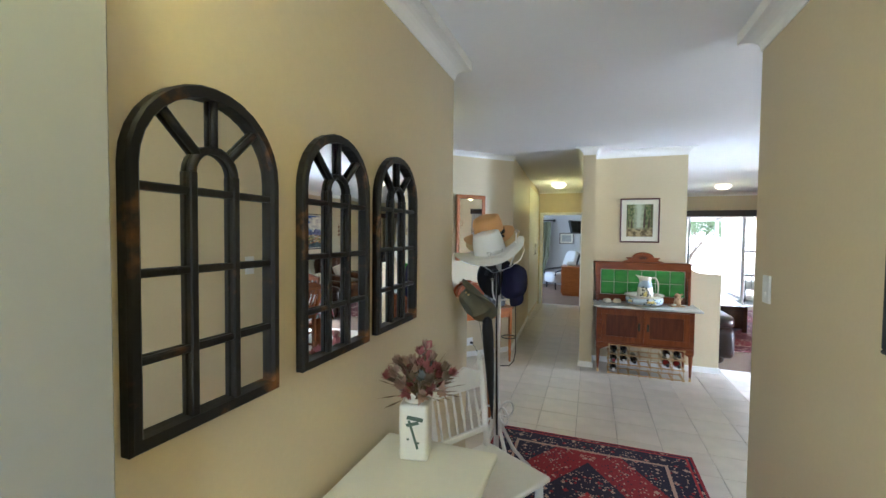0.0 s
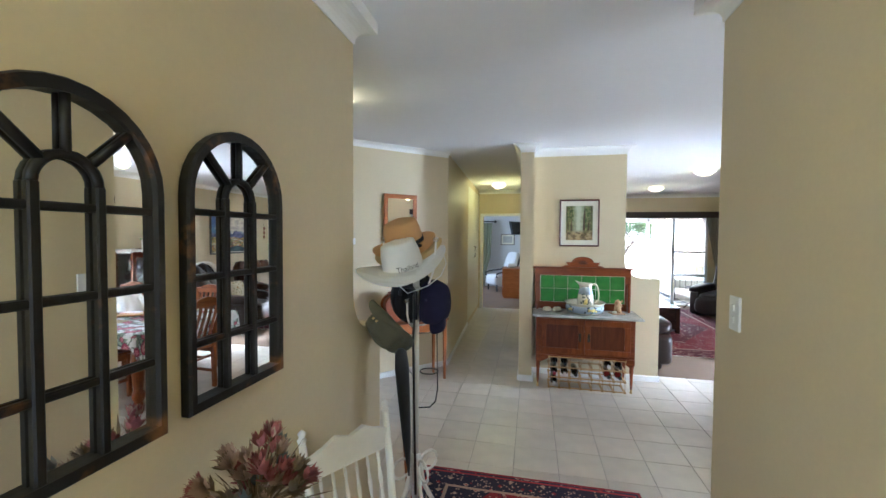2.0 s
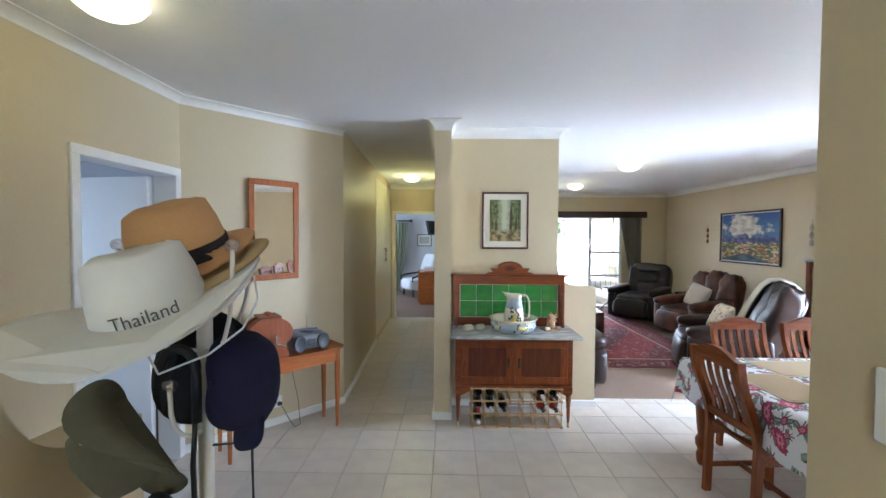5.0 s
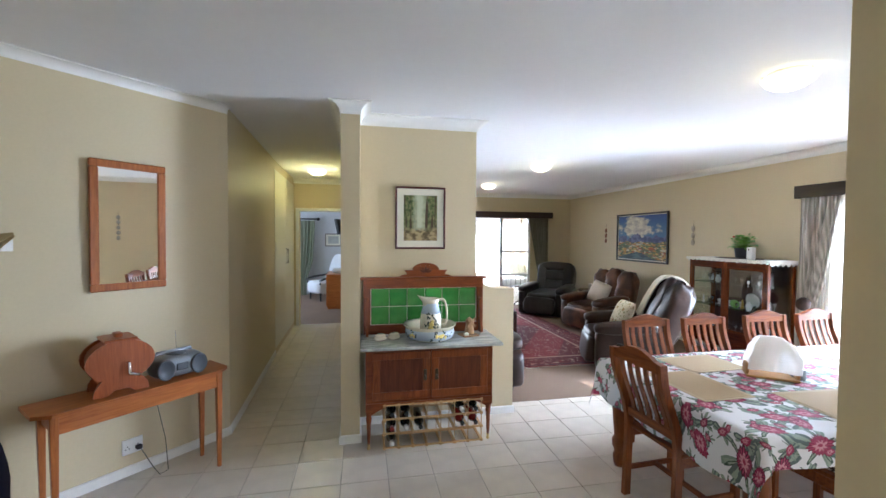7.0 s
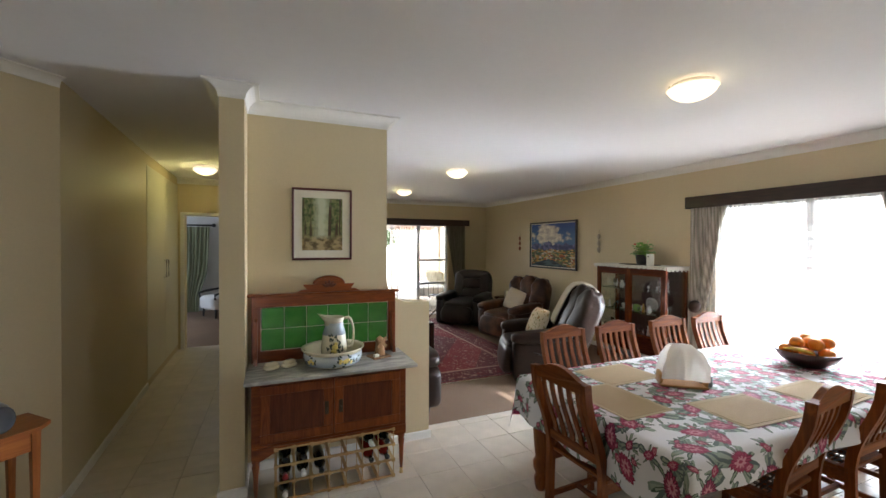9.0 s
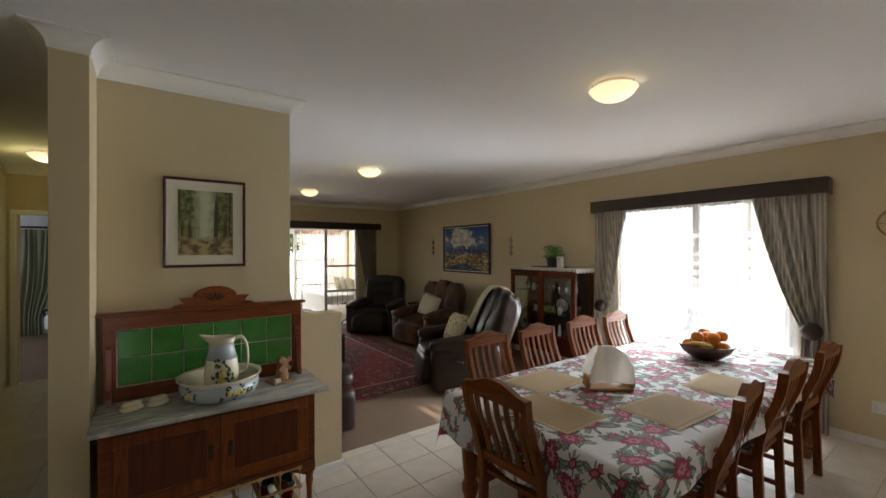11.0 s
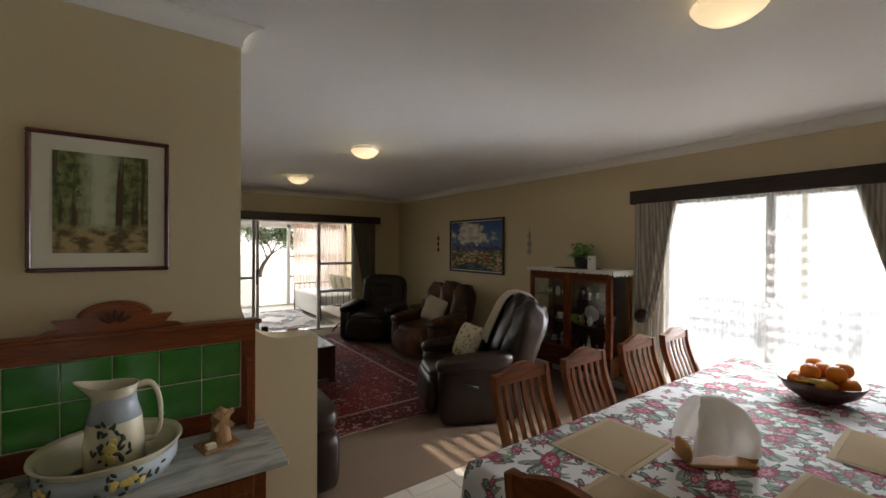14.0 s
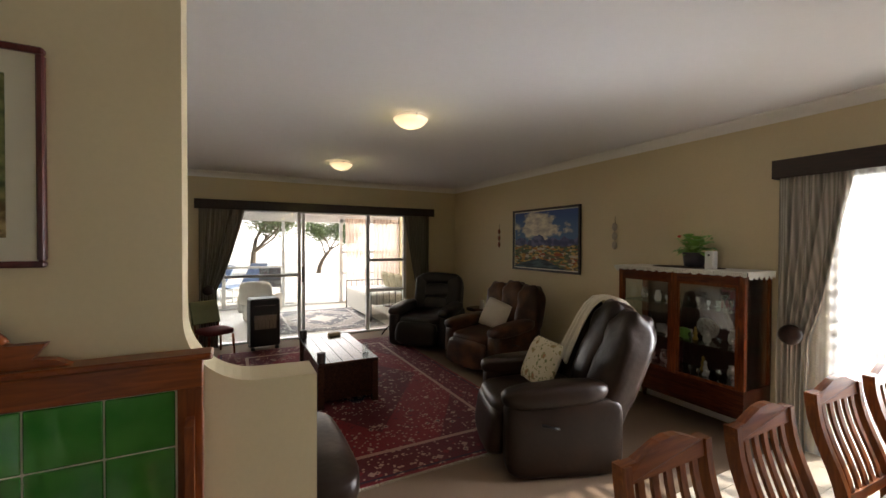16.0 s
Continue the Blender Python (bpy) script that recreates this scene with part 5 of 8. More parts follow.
bm = lathe(jp, 32)
for v in bm.verts:
    if v.co.z > 0.175 and v.co.x < 0:
        v.co.x -= (v.co.z - 0.175) * 1.0 * max(0, -v.co.x / 0.06) ** 2
        v.co.z += 0.012 * max(0, -v.co.x / 0.08) ** 2
part("body", bm, ENAMEL, jg)
part("shoulder", lathe([(0.0735, 0.13), (0.0595, 0.165), (0.0565, 0.185), (0.055, 0.185), (0.057, 0.165), (0.071, 0.13)], 32), BLUEE, jg, "pale blue enamel shoulder")
part("handle", tube([(0.06 + 0.056 * math.sin(a) ** 0.8 + 0.012 * (1 - math.cos(a)) / 2, 0, 0.2 + 0.012 * math.sin(2 * a) - 0.135 * (1 - math.cos(a)) / 2) for a in [math.pi * k / 18 for k in range(19)]], 0.008, 10), ENAMEL, jg)
painted_spray(jg, lambda z: 0.0805 if z < 0.08 else 0.0805 - (z - 0.07) * 0.14, 0.02, 0.13, -95, 34, 2)
for x, y, g in ((0.005, 4.78, 30), (0.115, 4.80, 40)):
    sd = thing("soap_dish", "small cream ceramic lidded soap dish", "soap dish", pose(x, y, 0.79, 0, 0, g), "soap dishes")
    part("dish", puff(0.052, 0.038, 0.017, 0.7, pose(0, 0, 0.017), 0, 16, 8), ENAMEL, sd)
    part("lid", puff(0.046, 0.033, 0.018, 0.85, pose(0, 0, 0.036), 0, 16, 8), ENAMEL, sd)
    part("lid_mark", puff(0.02, 0.008, 0.002, 0.9, pose(0, 0, 0.0535), 0, 10, 6), GLEAF, sd)
wm = thing("windmill_ornament", "tiny carved wooden windmill ornament on a base", "ornament", pose(0.735, 4.82, 0.79, 0, 0, 15))
LIGHTW = wood("pale_wood", (0.26, 0.14, 0.06), (0.45, 0.27, 0.13), 0.5, axis="Z")
part("base", box(-0.07, 0.07, -0.06, 0.06, 0, 0.012, 0.002), LIGHTW, wm)
part("tower", lathe([(0.044, 0.012), (0.036, 0.06), (0.031, 0.1), (0.038, 0.106), (0.03, 0.13), (0.0, 0.155)], 8, pose(0.015, 0.01, 0)), LIGHTW, wm)
for k in range(4):
    part("sail", box(-0.011, 0.011, -0.003, 0.003, 0.0, 0.05, 0.001, pose(0.01, -0.036, 0.112, 0, 45 + 90 * k, 0)), LIGHTW, wm)
part("trough", box(-0.055, -0.02, -0.045, -0.015, 0.012, 0.03, 0.002), CREAM, wm)

# wine rack: wooden cells and wire, with bottles
wr = thing("wine_rack", "light pine and wire wine rack under the washstand", "wine rack", pose(0.03, 4.59, 0))
PINE = wood("pine", (0.42, 0.25, 0.10), (0.56, 0.37, 0.17), 0.6, axis="Y")
CW, CH = 0.108, 0.108
for i in range(8):
    for j in range(4):
        for y in (0.0, 0.2):
            part("block", box(i * CW - 0.011, i * CW + 0.011, y, y + 0.022, j * CH + 0.004, j * CH + 0.026, 0.002), PINE, wr)
        if i < 7:
            for y in (0.004, 0.204):
                part("strip", box(i * CW + 0.011, (i + 1) * CW - 0.011, y, y + 0.012, j * CH + 0.011, j * CH + 0.021), PINE, wr)
        part("rail", box(i * CW - 0.008, i * CW + 0.008, 0.022, 0.2, j * CH + 0.007, j * CH + 0.023), PINE, wr)
    for j in range(3):
        for y in (0.008, 0.212):
            part("upright_strip", box(i * CW - 0.002, i * CW + 0.002, y - 0.005, y + 0.005, j * CH + 0.026, (j + 1) * CH + 0.004), PINE, wr)
BOTG = mat("dark_bottle_glass", (0.008, 0.012, 0.009), 0.08, vary=0.1, coat=0.6)
BOTR = mat("red_bottle", (0.20, 0.018, 0.012), 0.12, coat=0.6)
CAPW = mat("bottle_cap_white", (0.7, 0.68, 0.62), 0.4)
CAPR = mat("bottle_cap_red", (0.25, 0.02, 0.02), 0.4)
bt = [(0.0, 0.0), (0.036, 0.0), (0.037, 0.006), (0.037, 0.19), (0.03, 0.215), (0.015, 0.235), (0.0135, 0.28), (0.016, 0.284), (0.016, 0.297), (0.0, 0.298)]
for i, j, red, cap in ((0, 0, 0, 1), (0, 1, 0, 2), (1, 1, 0, 1), (2, 1, 0, 0), (5, 1, 1, 0), (6, 1, 1, 0), (0, 2, 0, 0), (1, 2, 0, 0), (5, 2, 0, 1), (6, 2, 0, 0)):
    b0 = thing("wine_bottle", "dark wine bottle lying in the rack" if not red else "red wine bottle lying in the rack", "bottle", pose(0.03 + (i + 0.5) * CW, 4.585 + 0.27, 0.064 + j * CH, 90, 0, 0), "wine bottles")
    part("glass", lathe(bt[:7] + [(0.0, 0.281)], 18), BOTR if red else BOTG, b0)
    part("cap", lathe([(0.0145, 0.245), (0.0145, 0.28), (0.017, 0.284), (0.017, 0.297), (0.0, 0.299)], 12), (BOTG, CAPW, CAPR)[cap], b0)

# ---- dining room ----
def dining_chair():
    o = thing("dining_chair", "orange-brown wooden dining chair with a slatted back", "chair", pose(0, 0, 0), "dining chairs")
    W = 0.205

    def lean(z):
        f = max(0.0, (z - 0.45) / 0.5)
        return 0.20 + 0.12 * f - 0.013 * math.sin(2 * math.pi * min(f, 1.05))
    for s in (-1, 1):
        x0, x1 = sorted((s * W, s * (W - 0.03)))
        bm = bmesh.new()
        zs = [0, 0.2, 0.45, 0.5, 0.55, 0.6, 0.65, 0.7, 0.75, 0.8, 0.85, 0.9, 0.945]
        ring = [[bm.verts.new((x, lean(z) + d + (0.03 * (0.45 - z) if z < 0.45 else 0), z)) for x, d in ((x0, -0.022), (x1, -0.022), (x1, 0.022), (x0, 0.022))] for z in zs]
        for a, b in zip(ring, ring[1:]):
            for i in range(4):
                bm.faces.new((a[i], a[(i + 1) % 4], b[(i + 1) % 4], b[i]))
        bm.faces.new(ring[0][::-1])
        bm.faces.new(ring[-1])
        bmesh.ops.recalc_face_normals(bm, faces=bm.faces)
        part("back_post", bm, CHAIRZ, o)
        part("leg", box(min(s * W, s * (W - 0.036)), max(s * W, s * (W - 0.036)), -0.215, -0.179, 0, 0.43, 0.003), CHAIRZ, o)
        part("side_rail", box(min(s * (W - 0.005), s * (W - 0.025)), max(s * (W - 0.005), s * (W - 0.025)), -0.18, 0.19, 0.375, 0.435, 0.002), CHAIRX, o)
        part("stretcher", box(min(s * (W - 0.008), s * (W - 0.026)), max(s * (W - 0.008), s * (W - 0.026)), -0.18, 0.2, 0.16, 0.19, 0.002), CHAIRX, o)
    part("cross_stretcher", box(-W + 0.02, W - 0.02, -0.01, 0.012, 0.162, 0.188, 0.002), CHAIRX, o)
    part("front_rail", box(-W + 0.03, W - 0.03, -0.21, -0.19, 0.375, 0.435, 0.002), CHAIRX, o)
    for c in ((-W - 0.005, W + 0.005, -0.225, -0.175), (-W - 0.005, W + 0.005, 0.15, 0.195)):
        part("seat_rail", box(*c, 0.435, 0.458, 0.006, None, 2), CHAIRX, o)
    for x in (-W - 0.005, W - 0.04):
        part("seat_rail", box(x, x + 0.045, -0.175, 0.15, 0.435, 0.457, 0.004), CHAIRX, o)
    for i in range(13):
        up = 0.004 * (i % 2)
        q = -0.156 + 0.026 * i
        part("thong", box(q - 0.004, q + 0.004, -0.178, 0.153, 0.447 + up, 0.450 + up), THONG, o)
        q = -0.165 + 0.026 * i
        part("thong", box(-0.168, 0.168, q - 0.004, q + 0.004, 0.449 + up, 0.452 + up), THONG, o)
    # shaped crest rail
    top = [(-W, 0.89), (W, 0.89), (W, 0.945), (W * 0.72, 0.95), (W * 0.5, 0.968), (W * 0.25, 0.985), (0, 0.99), (-W * 0.25, 0.985), (-W * 0.5, 0.968), (-W * 0.72, 0.95), (-W, 0.945)]
    bm = prism(top, -0.015, 0.015, XZ)
    for v in bm.verts:
        v.co.y += lean(v.co.z) + 0.002 - 0.03 * (1 - (v.co.x / W) ** 2) * 0.4
        v.co.x *= 1.002
    part("crest_rail", bm, CHAIRX, o)
    part("lower_rail", box(-W + 0.03, W - 0.03, 0.203, 0.223, 0.52, 0.57, 0.003), CHAIRX, o)
    for i in range(5):
        x = -0.128 + 0.064 * i
        bm = bmesh.new()
        zs = [0.56, 0.61, 0.66, 0.71, 0.76, 0.81, 0.85, 0.895]
        ring = [[bm.verts.new((x + dx, lean(z) - 0.004 + dy, z)) for dx, dy in ((-0.014, -0.006), (0.014, -0.006), (0.014, 0.006), (-0.014, 0.006))] for z in zs]
        for a, b in zip(ring, ring[1:]):
            for k in range(4):
                bm.faces.new((a[k], a[(k + 1) % 4], b[(k + 1) % 4], b[k]))
        bmesh.ops.recalc_face_normals(bm, faces=bm.faces)
        part("slat", bm, CHAIRZ, o)
    return o


THONG = mat("leather_thong", (0.05, 0.03, 0.018), 0.6, vary=0.2)
CHAIRX = wood("chair_wood", (0.13, 0.031, 0.005), (0.27, 0.077, 0.012), 0.34, 4.0, 0.05, axis="X")
CHAIRZ = wood("chair_wood_upright", (0.125, 0.030, 0.005), (0.255, 0.072, 0.012), 0.34, 4.0, 0.05, axis="Z")
ch = dining_chair()
ch.matrix_world = pose(2.14, 4.155, 0, 0, 0, 0)
for x, y, g in ((2.69, 4.15, 1), (3.31, 4.16, -2), (3.86, 4.15, 1)):
    copy_thing(ch, pose(x, y, 0, 0, 0, g))
copy_thing(ch, pose(1.715, 3.62, 0, 0, 0, 93))
for x, y, g in ((2.32, 3.21, 186), (2.98, 3.20, 181), (3.72, 3.19, 178)):
    copy_thing(ch, pose(x, y, 0, 0, 0, g))

TX0, TX1, TY0, TY1, TZ = 1.56, 4.24, 3.0, 4.18, 0.742
dt = thing("dining_table", "long dark wooden dining table with turned legs", "table", pose(0, 0, 0))
part("tabletop", box(TX0, TX1, TY0, TY1, TZ - 0.03, TZ, 0.004), CHAIRX, dt)
part("apron", box(TX0 + 0.08, TX1 - 0.08, TY0 + 0.08, TY1 - 0.08, TZ - 0.13, TZ - 0.03, 0.003), CHAIRX, dt)
for x in (TX0 + 0.09, TX1 - 0.09):
    for y in (TY0 + 0.09, TY1 - 0.09):
        part("leg", lathe([(0.03, 0), (0.04, 0.03), (0.045, 0.08), (0.034, 0.11), (0.05, 0.15), (0.052, 0.19), (0.036, 0.22), (0.045, 0.3), (0.055, 0.45), (0.05, 0.55), (0.038, 0.6), (0.052, 0.62), (0.052, TZ - 0.03)], 16, pose(x, y, 0)), CHAIRZ, dt)


def protea_mat():
    """White cloth printed with pink proteas on grey-green leaves."""
    m = mat("protea_cotton", (0.72, 0.71, 0.72), 0.72, vary=0.03, bump=0.1, bscale=500)
    t = m.node_tree
    b = t.nodes["Principled BSDF"]
    uv = t.nodes.new("ShaderNodeUVMap")

    nz = t.nodes.new("ShaderNodeTexNoise")
    nz.inputs["Scale"].default_value, nz.inputs["Detail"].default_value = 22, 3
    warp = t.nodes.new("ShaderNodeMix")
    warp.data_type = "VECTOR"
    warp.inputs[0].default_value = 0.02
    t.links.new(uv.outputs[0], nz.inputs["Vector"])
    t.links.new(uv.outputs[0], warp.inputs[4])
    t.links.new(nz.outputs["Color"], warp.inputs[5])

    def op(kind, a, bb=None):
        n = t.nodes.new("ShaderNodeMath")
        n.operation = kind
        for i, v in enumerate((a, bb)):
            if v is None:
                continue
            if isinstance(v, (int, float)):
                n.inputs[i].default_value = v
            else:
                t.links.new(v, n.inputs[i])
        return n.outputs[0]

    def mix(fac, a, bb):
        n = t.nodes.new("ShaderNodeMix")
        n.data_type = "RGBA"
        t.links.new(fac, n.inputs[0])
        for i, v in ((6, a), (7, bb)):
            if isinstance(v, tuple):
                n.inputs[i].default_value = (*v, 1)
            else:
                t.links.new(v, n.inputs[i])
        return n.outputs[2]

    def vor(k, off, stretch, rnd=0.85):
        mp = t.nodes.new("ShaderNodeMapping")
        mp.inputs["Location"].default_value = off
        mp.inputs["Scale"].default_value = stretch
        t.links.new(warp.outputs[1], mp.inputs["Vector"])
        v = t.nodes.new("ShaderNodeTexVoronoi")
        v.voronoi_dimensions = "2D"
        v.inputs["Scale"].default_value, v.inputs["Randomness"].default_value = k, rnd
        t.links.new(mp.outputs[0], v.inputs["Vector"])
        s = t.nodes.new("ShaderNodeSeparateColor")
        t.links.new(v.outputs["Color"], s.inputs[0])
        sub = t.nodes.new("ShaderNodeVectorMath")
        sub.operation = "SUBTRACT"
        t.links.new(mp.outputs[0], sub.inputs[0])
        t.links.new(v.outputs["Position"], sub.inputs[1])
        q = t.nodes.new("ShaderNodeSeparateXYZ")
        t.links.new(sub.outputs[0], q.inputs[0])
        ang = op("ADD", op("ARCTAN2", q.outputs[1], q.outputs[0]), op("MULTIPLY", s.outputs[1], 6.28))
        return v.outputs["Distance"], s, ang

    col = (0.74, 0.73, 0.74)
    blooms = []
    # leaves radiate from each bloom's base in two greens
    for k, off, lim, gate in ((5.8, (0, 0, 0), 0.40, 0.28), (8.6, (2.3, 1.7, 0), 0.26, 0.42), (10.5, (5.1, 3.3, 0), 0.22, 0.5)):
        d, s, a = vor(k, off, (0.92, 1.08, 1), 0.8)
        blooms.append((d, s, a, lim, gate))
        on = op("GREATER_THAN", s.outputs[0], gate + 0.06)
        for turns, reach, shift, c in ((1.5, 1.9, 0.4, (0.21, 0.27, 0.21)), (2.5, 1.6, 1.3, (0.05, 0.085, 0.055)), (1.0, 2.1, 2.2, (0.10, 0.13, 0.12))):
            lobe = op("POWER", op("ABSOLUTE", op("SINE", op("ADD", op("MULTIPLY", a, turns), shift))), 9.0)
            col = mix(op("MULTIPLY", op("LESS_THAN", d, op("MULTIPLY", lobe, lim * reach)), on), col, c)
            vein = op("GREATER_THAN", lobe, 0.93)
            col = mix(op("MULTIPLY", op("MULTIPLY", op("LESS_THAN", d, lim * reach * 0.8), vein), on), col, (0.30, 0.35, 0.27))
    # blooms: crimson outer bracts, streaked pink inside, a pale downy core
    for d, s, a, lim, gate in blooms:
        on = op("GREATER_THAN", s.outputs[0], gate)
        oval = op("MULTIPLY", d, op("ADD", 1.0, op("MULTIPLY", op("ABSOLUTE", op("SINE", a)), 0.7)))
        rag = op("ADD", lim, op("MULTIPLY", op("SINE", op("MULTIPLY", a, 19.0)), 0.08 * lim))
        tone = mix(op("GREATER_THAN", s.outputs[2], 0.5), (0.10, 0.004, 0.03), (0.22, 0.012, 0.05))
        col = mix(op("MULTIPLY", op("LESS_THAN", oval, rag), on), col, tone)
        streak = op("GREATER_THAN", op("SINE", op("MULTIPLY", a, 23.0)), 0.2)
        col = mix(op("MULTIPLY", op("MULTIPLY", op("LESS_THAN", oval, lim * 0.9), streak), on), col, (0.46, 0.05, 0.13))
        col = mix(op("MULTIPLY", op("LESS_THAN", oval, op("ADD", lim * 0.5, op("MULTIPLY", op("SINE", op("MULTIPLY", a, 9.0)), 0.14 * lim))), on), col, (0.60, 0.26, 0.30))
        col = mix(op("MULTIPLY", op("LESS_THAN", oval, lim * 0.2), on), col, (0.33, 0.03, 0.08))
    t.links.new(col, b.inputs["Base Color"])
    return m


def tablecloth():
    """Cloth over the table: flat top, hanging sides with soft folds, longer at the corners."""
    bm = bmesh.new()
    uvl = bm.loops.layers.uv.new("UVMap")
    L, Wd, D = TX1 - TX0, TY1 - TY0, 0.27
    south, north = 0.14, 0.27
    nx, ny = 96, 56
    grid, flat = [], {}
    for i in range(nx + 1):
        row = []
        for j in range(ny + 1):
            u, v = -D + (L + 2 * D) * i / nx, -south + (Wd + south + north) * j / ny
            ox, oy = (min(u, 0) if u < 0 else max(u - L, 0)), (min(v, 0) if v < 0 else max(v - Wd, 0))
            dep = math.hypot(ox, oy)
            x, y = min(max(u, 0), L), min(max(v, 0), Wd)
            z = TZ + 0.004
            if dep > 0:
                r = 0.02
                f = min(dep / r, 1.5)
                out = r * math.sin(min(f, 1.57)) + 0.012
                k = math.hypot(ox, oy)
                along = (x + TX0) * 14 + (y + TY0) * 17
                fold = 0.016 * math.sin(along) * min(dep / 0.2, 1) + 0.05 * (dep / D) * (1 if ox and oy else 0.2)
                x += ox / k * (out + fold)
                y += oy / k * (out + fold)
                z -= max(dep - 0.008, 0) * 0.985
            p = bm.verts.new((TX0 + x, TY0 + y, z + 0.0012 * noise.noise(Vector((u * 7, v * 7, 1)))))
            flat[p] = (u, v)
            row.append(p)
        grid.append(row)
    for i in range(nx):
        for j in range(ny):
            f = bm.faces.new((grid[i][j], grid[i + 1][j], grid[i + 1][j + 1], grid[i][j + 1]))
            f.smooth = True
            for lp in f.loops:
                lp[uvl].uv = flat[lp.vert]
    return bm


single("tablecloth", tablecloth(), protea_mat(), "white tablecloth printed with pink protea flowers", "tablecloth")
MATC = mat("tan_placemat", (0.42, 0.31, 0.17), 0.9, vary=0.08, scale=200, bump=0.3, bscale=500)
MATE = mat("placemat_hem", (0.49, 0.385, 0.235), 0.9, vary=0.06, scale=200)
for x, y, g in ((2.16, 3.94, 2), (1.80, 3.60, 91), (2.33, 3.24, -3), (3.0, 3.22, 2)):
    pm = thing("placemat", "tan woven placemat with a pale hem on the tablecloth", "placemat", pose(x, y, TZ + 0.0075, 0, 0, g), "placemats")
    part("weave", box(-0.205, 0.205, -0.14, 0.14, 0, 0.0025, 0.0005), MATC, pm)
    part("hem", frame_bars(0.45, 0.33, 0.024, 0.002, 0.0), MATE, pm, "", pose(0, 0, 0.0, -90))
nr = thing("napkin_rack", "pale wooden rack with a draped white cloth", "rack", pose(2.375, 3.635, TZ + 0.008, 0, 0, -38))
TOFFEE = wood("toffee_wood", (0.42, 0.21, 0.06), (0.56, 0.31, 0.11), 0.45, axis="X")
part("base", box(-0.135, 0.13, -0.075, 0.07, 0, 0.014, 0.004), TOFFEE, nr)
for x in (-0.128, 0.122):
    bm = bmesh.new()
    bm_puff(bm, 0.012, 0.06, 0.04, 0.7, pose(x, -0.01, 0.044), 14, 8)
    part("end_board", bm, TOFFEE, nr)
bm = bmesh.new()
NW, NH = 22, 26
gr2 = []
for i in range(NW + 1):
    row = []
    for j in range(NH + 1):
        a = 0.04 + (math.pi - 0.08) * j / NH
        q = i / NW
        w = -0.12 + 0.24 * q
        k = 1 + 0.16 * noise.noise(Vector((q * 3, a * 1.5, 3))) + 0.10 * math.sin(q * 17 + a * 1.2) * abs(math.cos(a))
        low = 0.055 * max(0, q - 0.62) / 0.38
        row.append(bm.verts.new((w * (1.12 - 0.38 * math.sin(a) ** 2) + 0.035 * math.sin(a) + 0.018 * noise.noise(Vector((q * 4, a * 3, 9))), -0.078 * k * math.cos(a) + 0.02 * math.sin(a), max(0.016, 0.02 + (0.225 - low) * math.sin(a) ** 0.62 * (0.9 + 0.12 * k)))))
    gr2.append(row)
for i in range(NW):
    for j in range(NH):
        bm.faces.new((gr2[i][j], gr2[i + 1][j], gr2[i + 1][j + 1], gr2[i][j + 1])).smooth = True
part("cloth", bm, thin_cloth("ivory_cloth", (0.84, 0.82, 0.77)), nr, "draped ivory cloth")
part("tin", lathe([(0.035, 0), (0.037, 0.004), (0.037, 0.06), (0.032, 0.066), (0, 0.066)], 18, pose(0.14, 0.02, 0)), mat("grey_tin", (0.22, 0.24, 0.24), 0.3, 0.7, vary=0.3, scale=50), nr, "grey patterned tin")

fb = thing("fruit_bowl", "dark wooden bowl heaped with oranges", "bowl", pose(3.60, 3.56, TZ + 0.007) @ Matrix.Diagonal((1.22, 1.22, 1.5, 1)))
part("bowl", lathe([(0.0, 0.006), (0.06, 0.0), (0.075, 0.004), (0.13, 0.035), (0.16, 0.075), (0.154, 0.077), (0.12, 0.042), (0.07, 0.015), (0, 0.015)], 36), mat("dark_bowl_wood", (0.05, 0.016, 0.012), 0.3, vary=0.2, coat=0.4), fb)
ORG = mat("orange_peel", (0.80, 0.235, 0.010), 0.38, vary=0.1, bump=0.35, bscale=260)
BAN = mat("banana_skin", (0.62, 0.42, 0.05), 0.5, vary=0.15, scale=30)
for x, y, z in ((0.06, -0.05, 0.065), (-0.07, -0.03, 0.065), (0.0, 0.07, 0.065), (0.09, 0.045, 0.072), (-0.085, 0.055, 0.075), (0.01, -0.005, 0.12), (0.105, -0.015, 0.09), (-0.02, -0.09, 0.075), (0.055, 0.03, 0.128), (-0.06, 0.02, 0.122), (0.045, -0.06, 0.126), (-0.045, -0.055, 0.128)):
    of = thing("orange", "ripe bright orange piled in the bowl", "fruit", pose(3.60 + 1.38 * x, 3.56 + 1.38 * y, TZ + 0.028 + 1.22 * z, 20, 30 * x, 40 * y) @ Matrix.Scale(1.2, 4), "oranges in the bowl")
    part("peel", puff(0.038, 0.038, 0.036, 1.0, None, 0, 20, 12), ORG, of)
    part("navel", lathe([(0.004, 0), (0.003, 0.002), (0, 0.0015)], 8, pose(0, 0, 0.0355)), GLEAF, of)
bn = single("banana", tube([(3.455, 3.46, TZ + 0.135), (3.43, 3.51, TZ + 0.148), (3.425, 3.57, TZ + 0.148), (3.44, 3.63, TZ + 0.135)], [0.007, 0.015, 0.015, 0.005], 8), BAN, "yellow banana lying on the oranges", "fruit")

# window: frame, sheer, curtains, pelmet
ALU = mat("white_aluminium", (0.72, 0.73, 0.74), 0.35, vary=0.01)
wn1 = thing("window_1", "wide white sliding window behind sheer curtains", "window", pose(4.90, 4.15, 0), kind="structure")
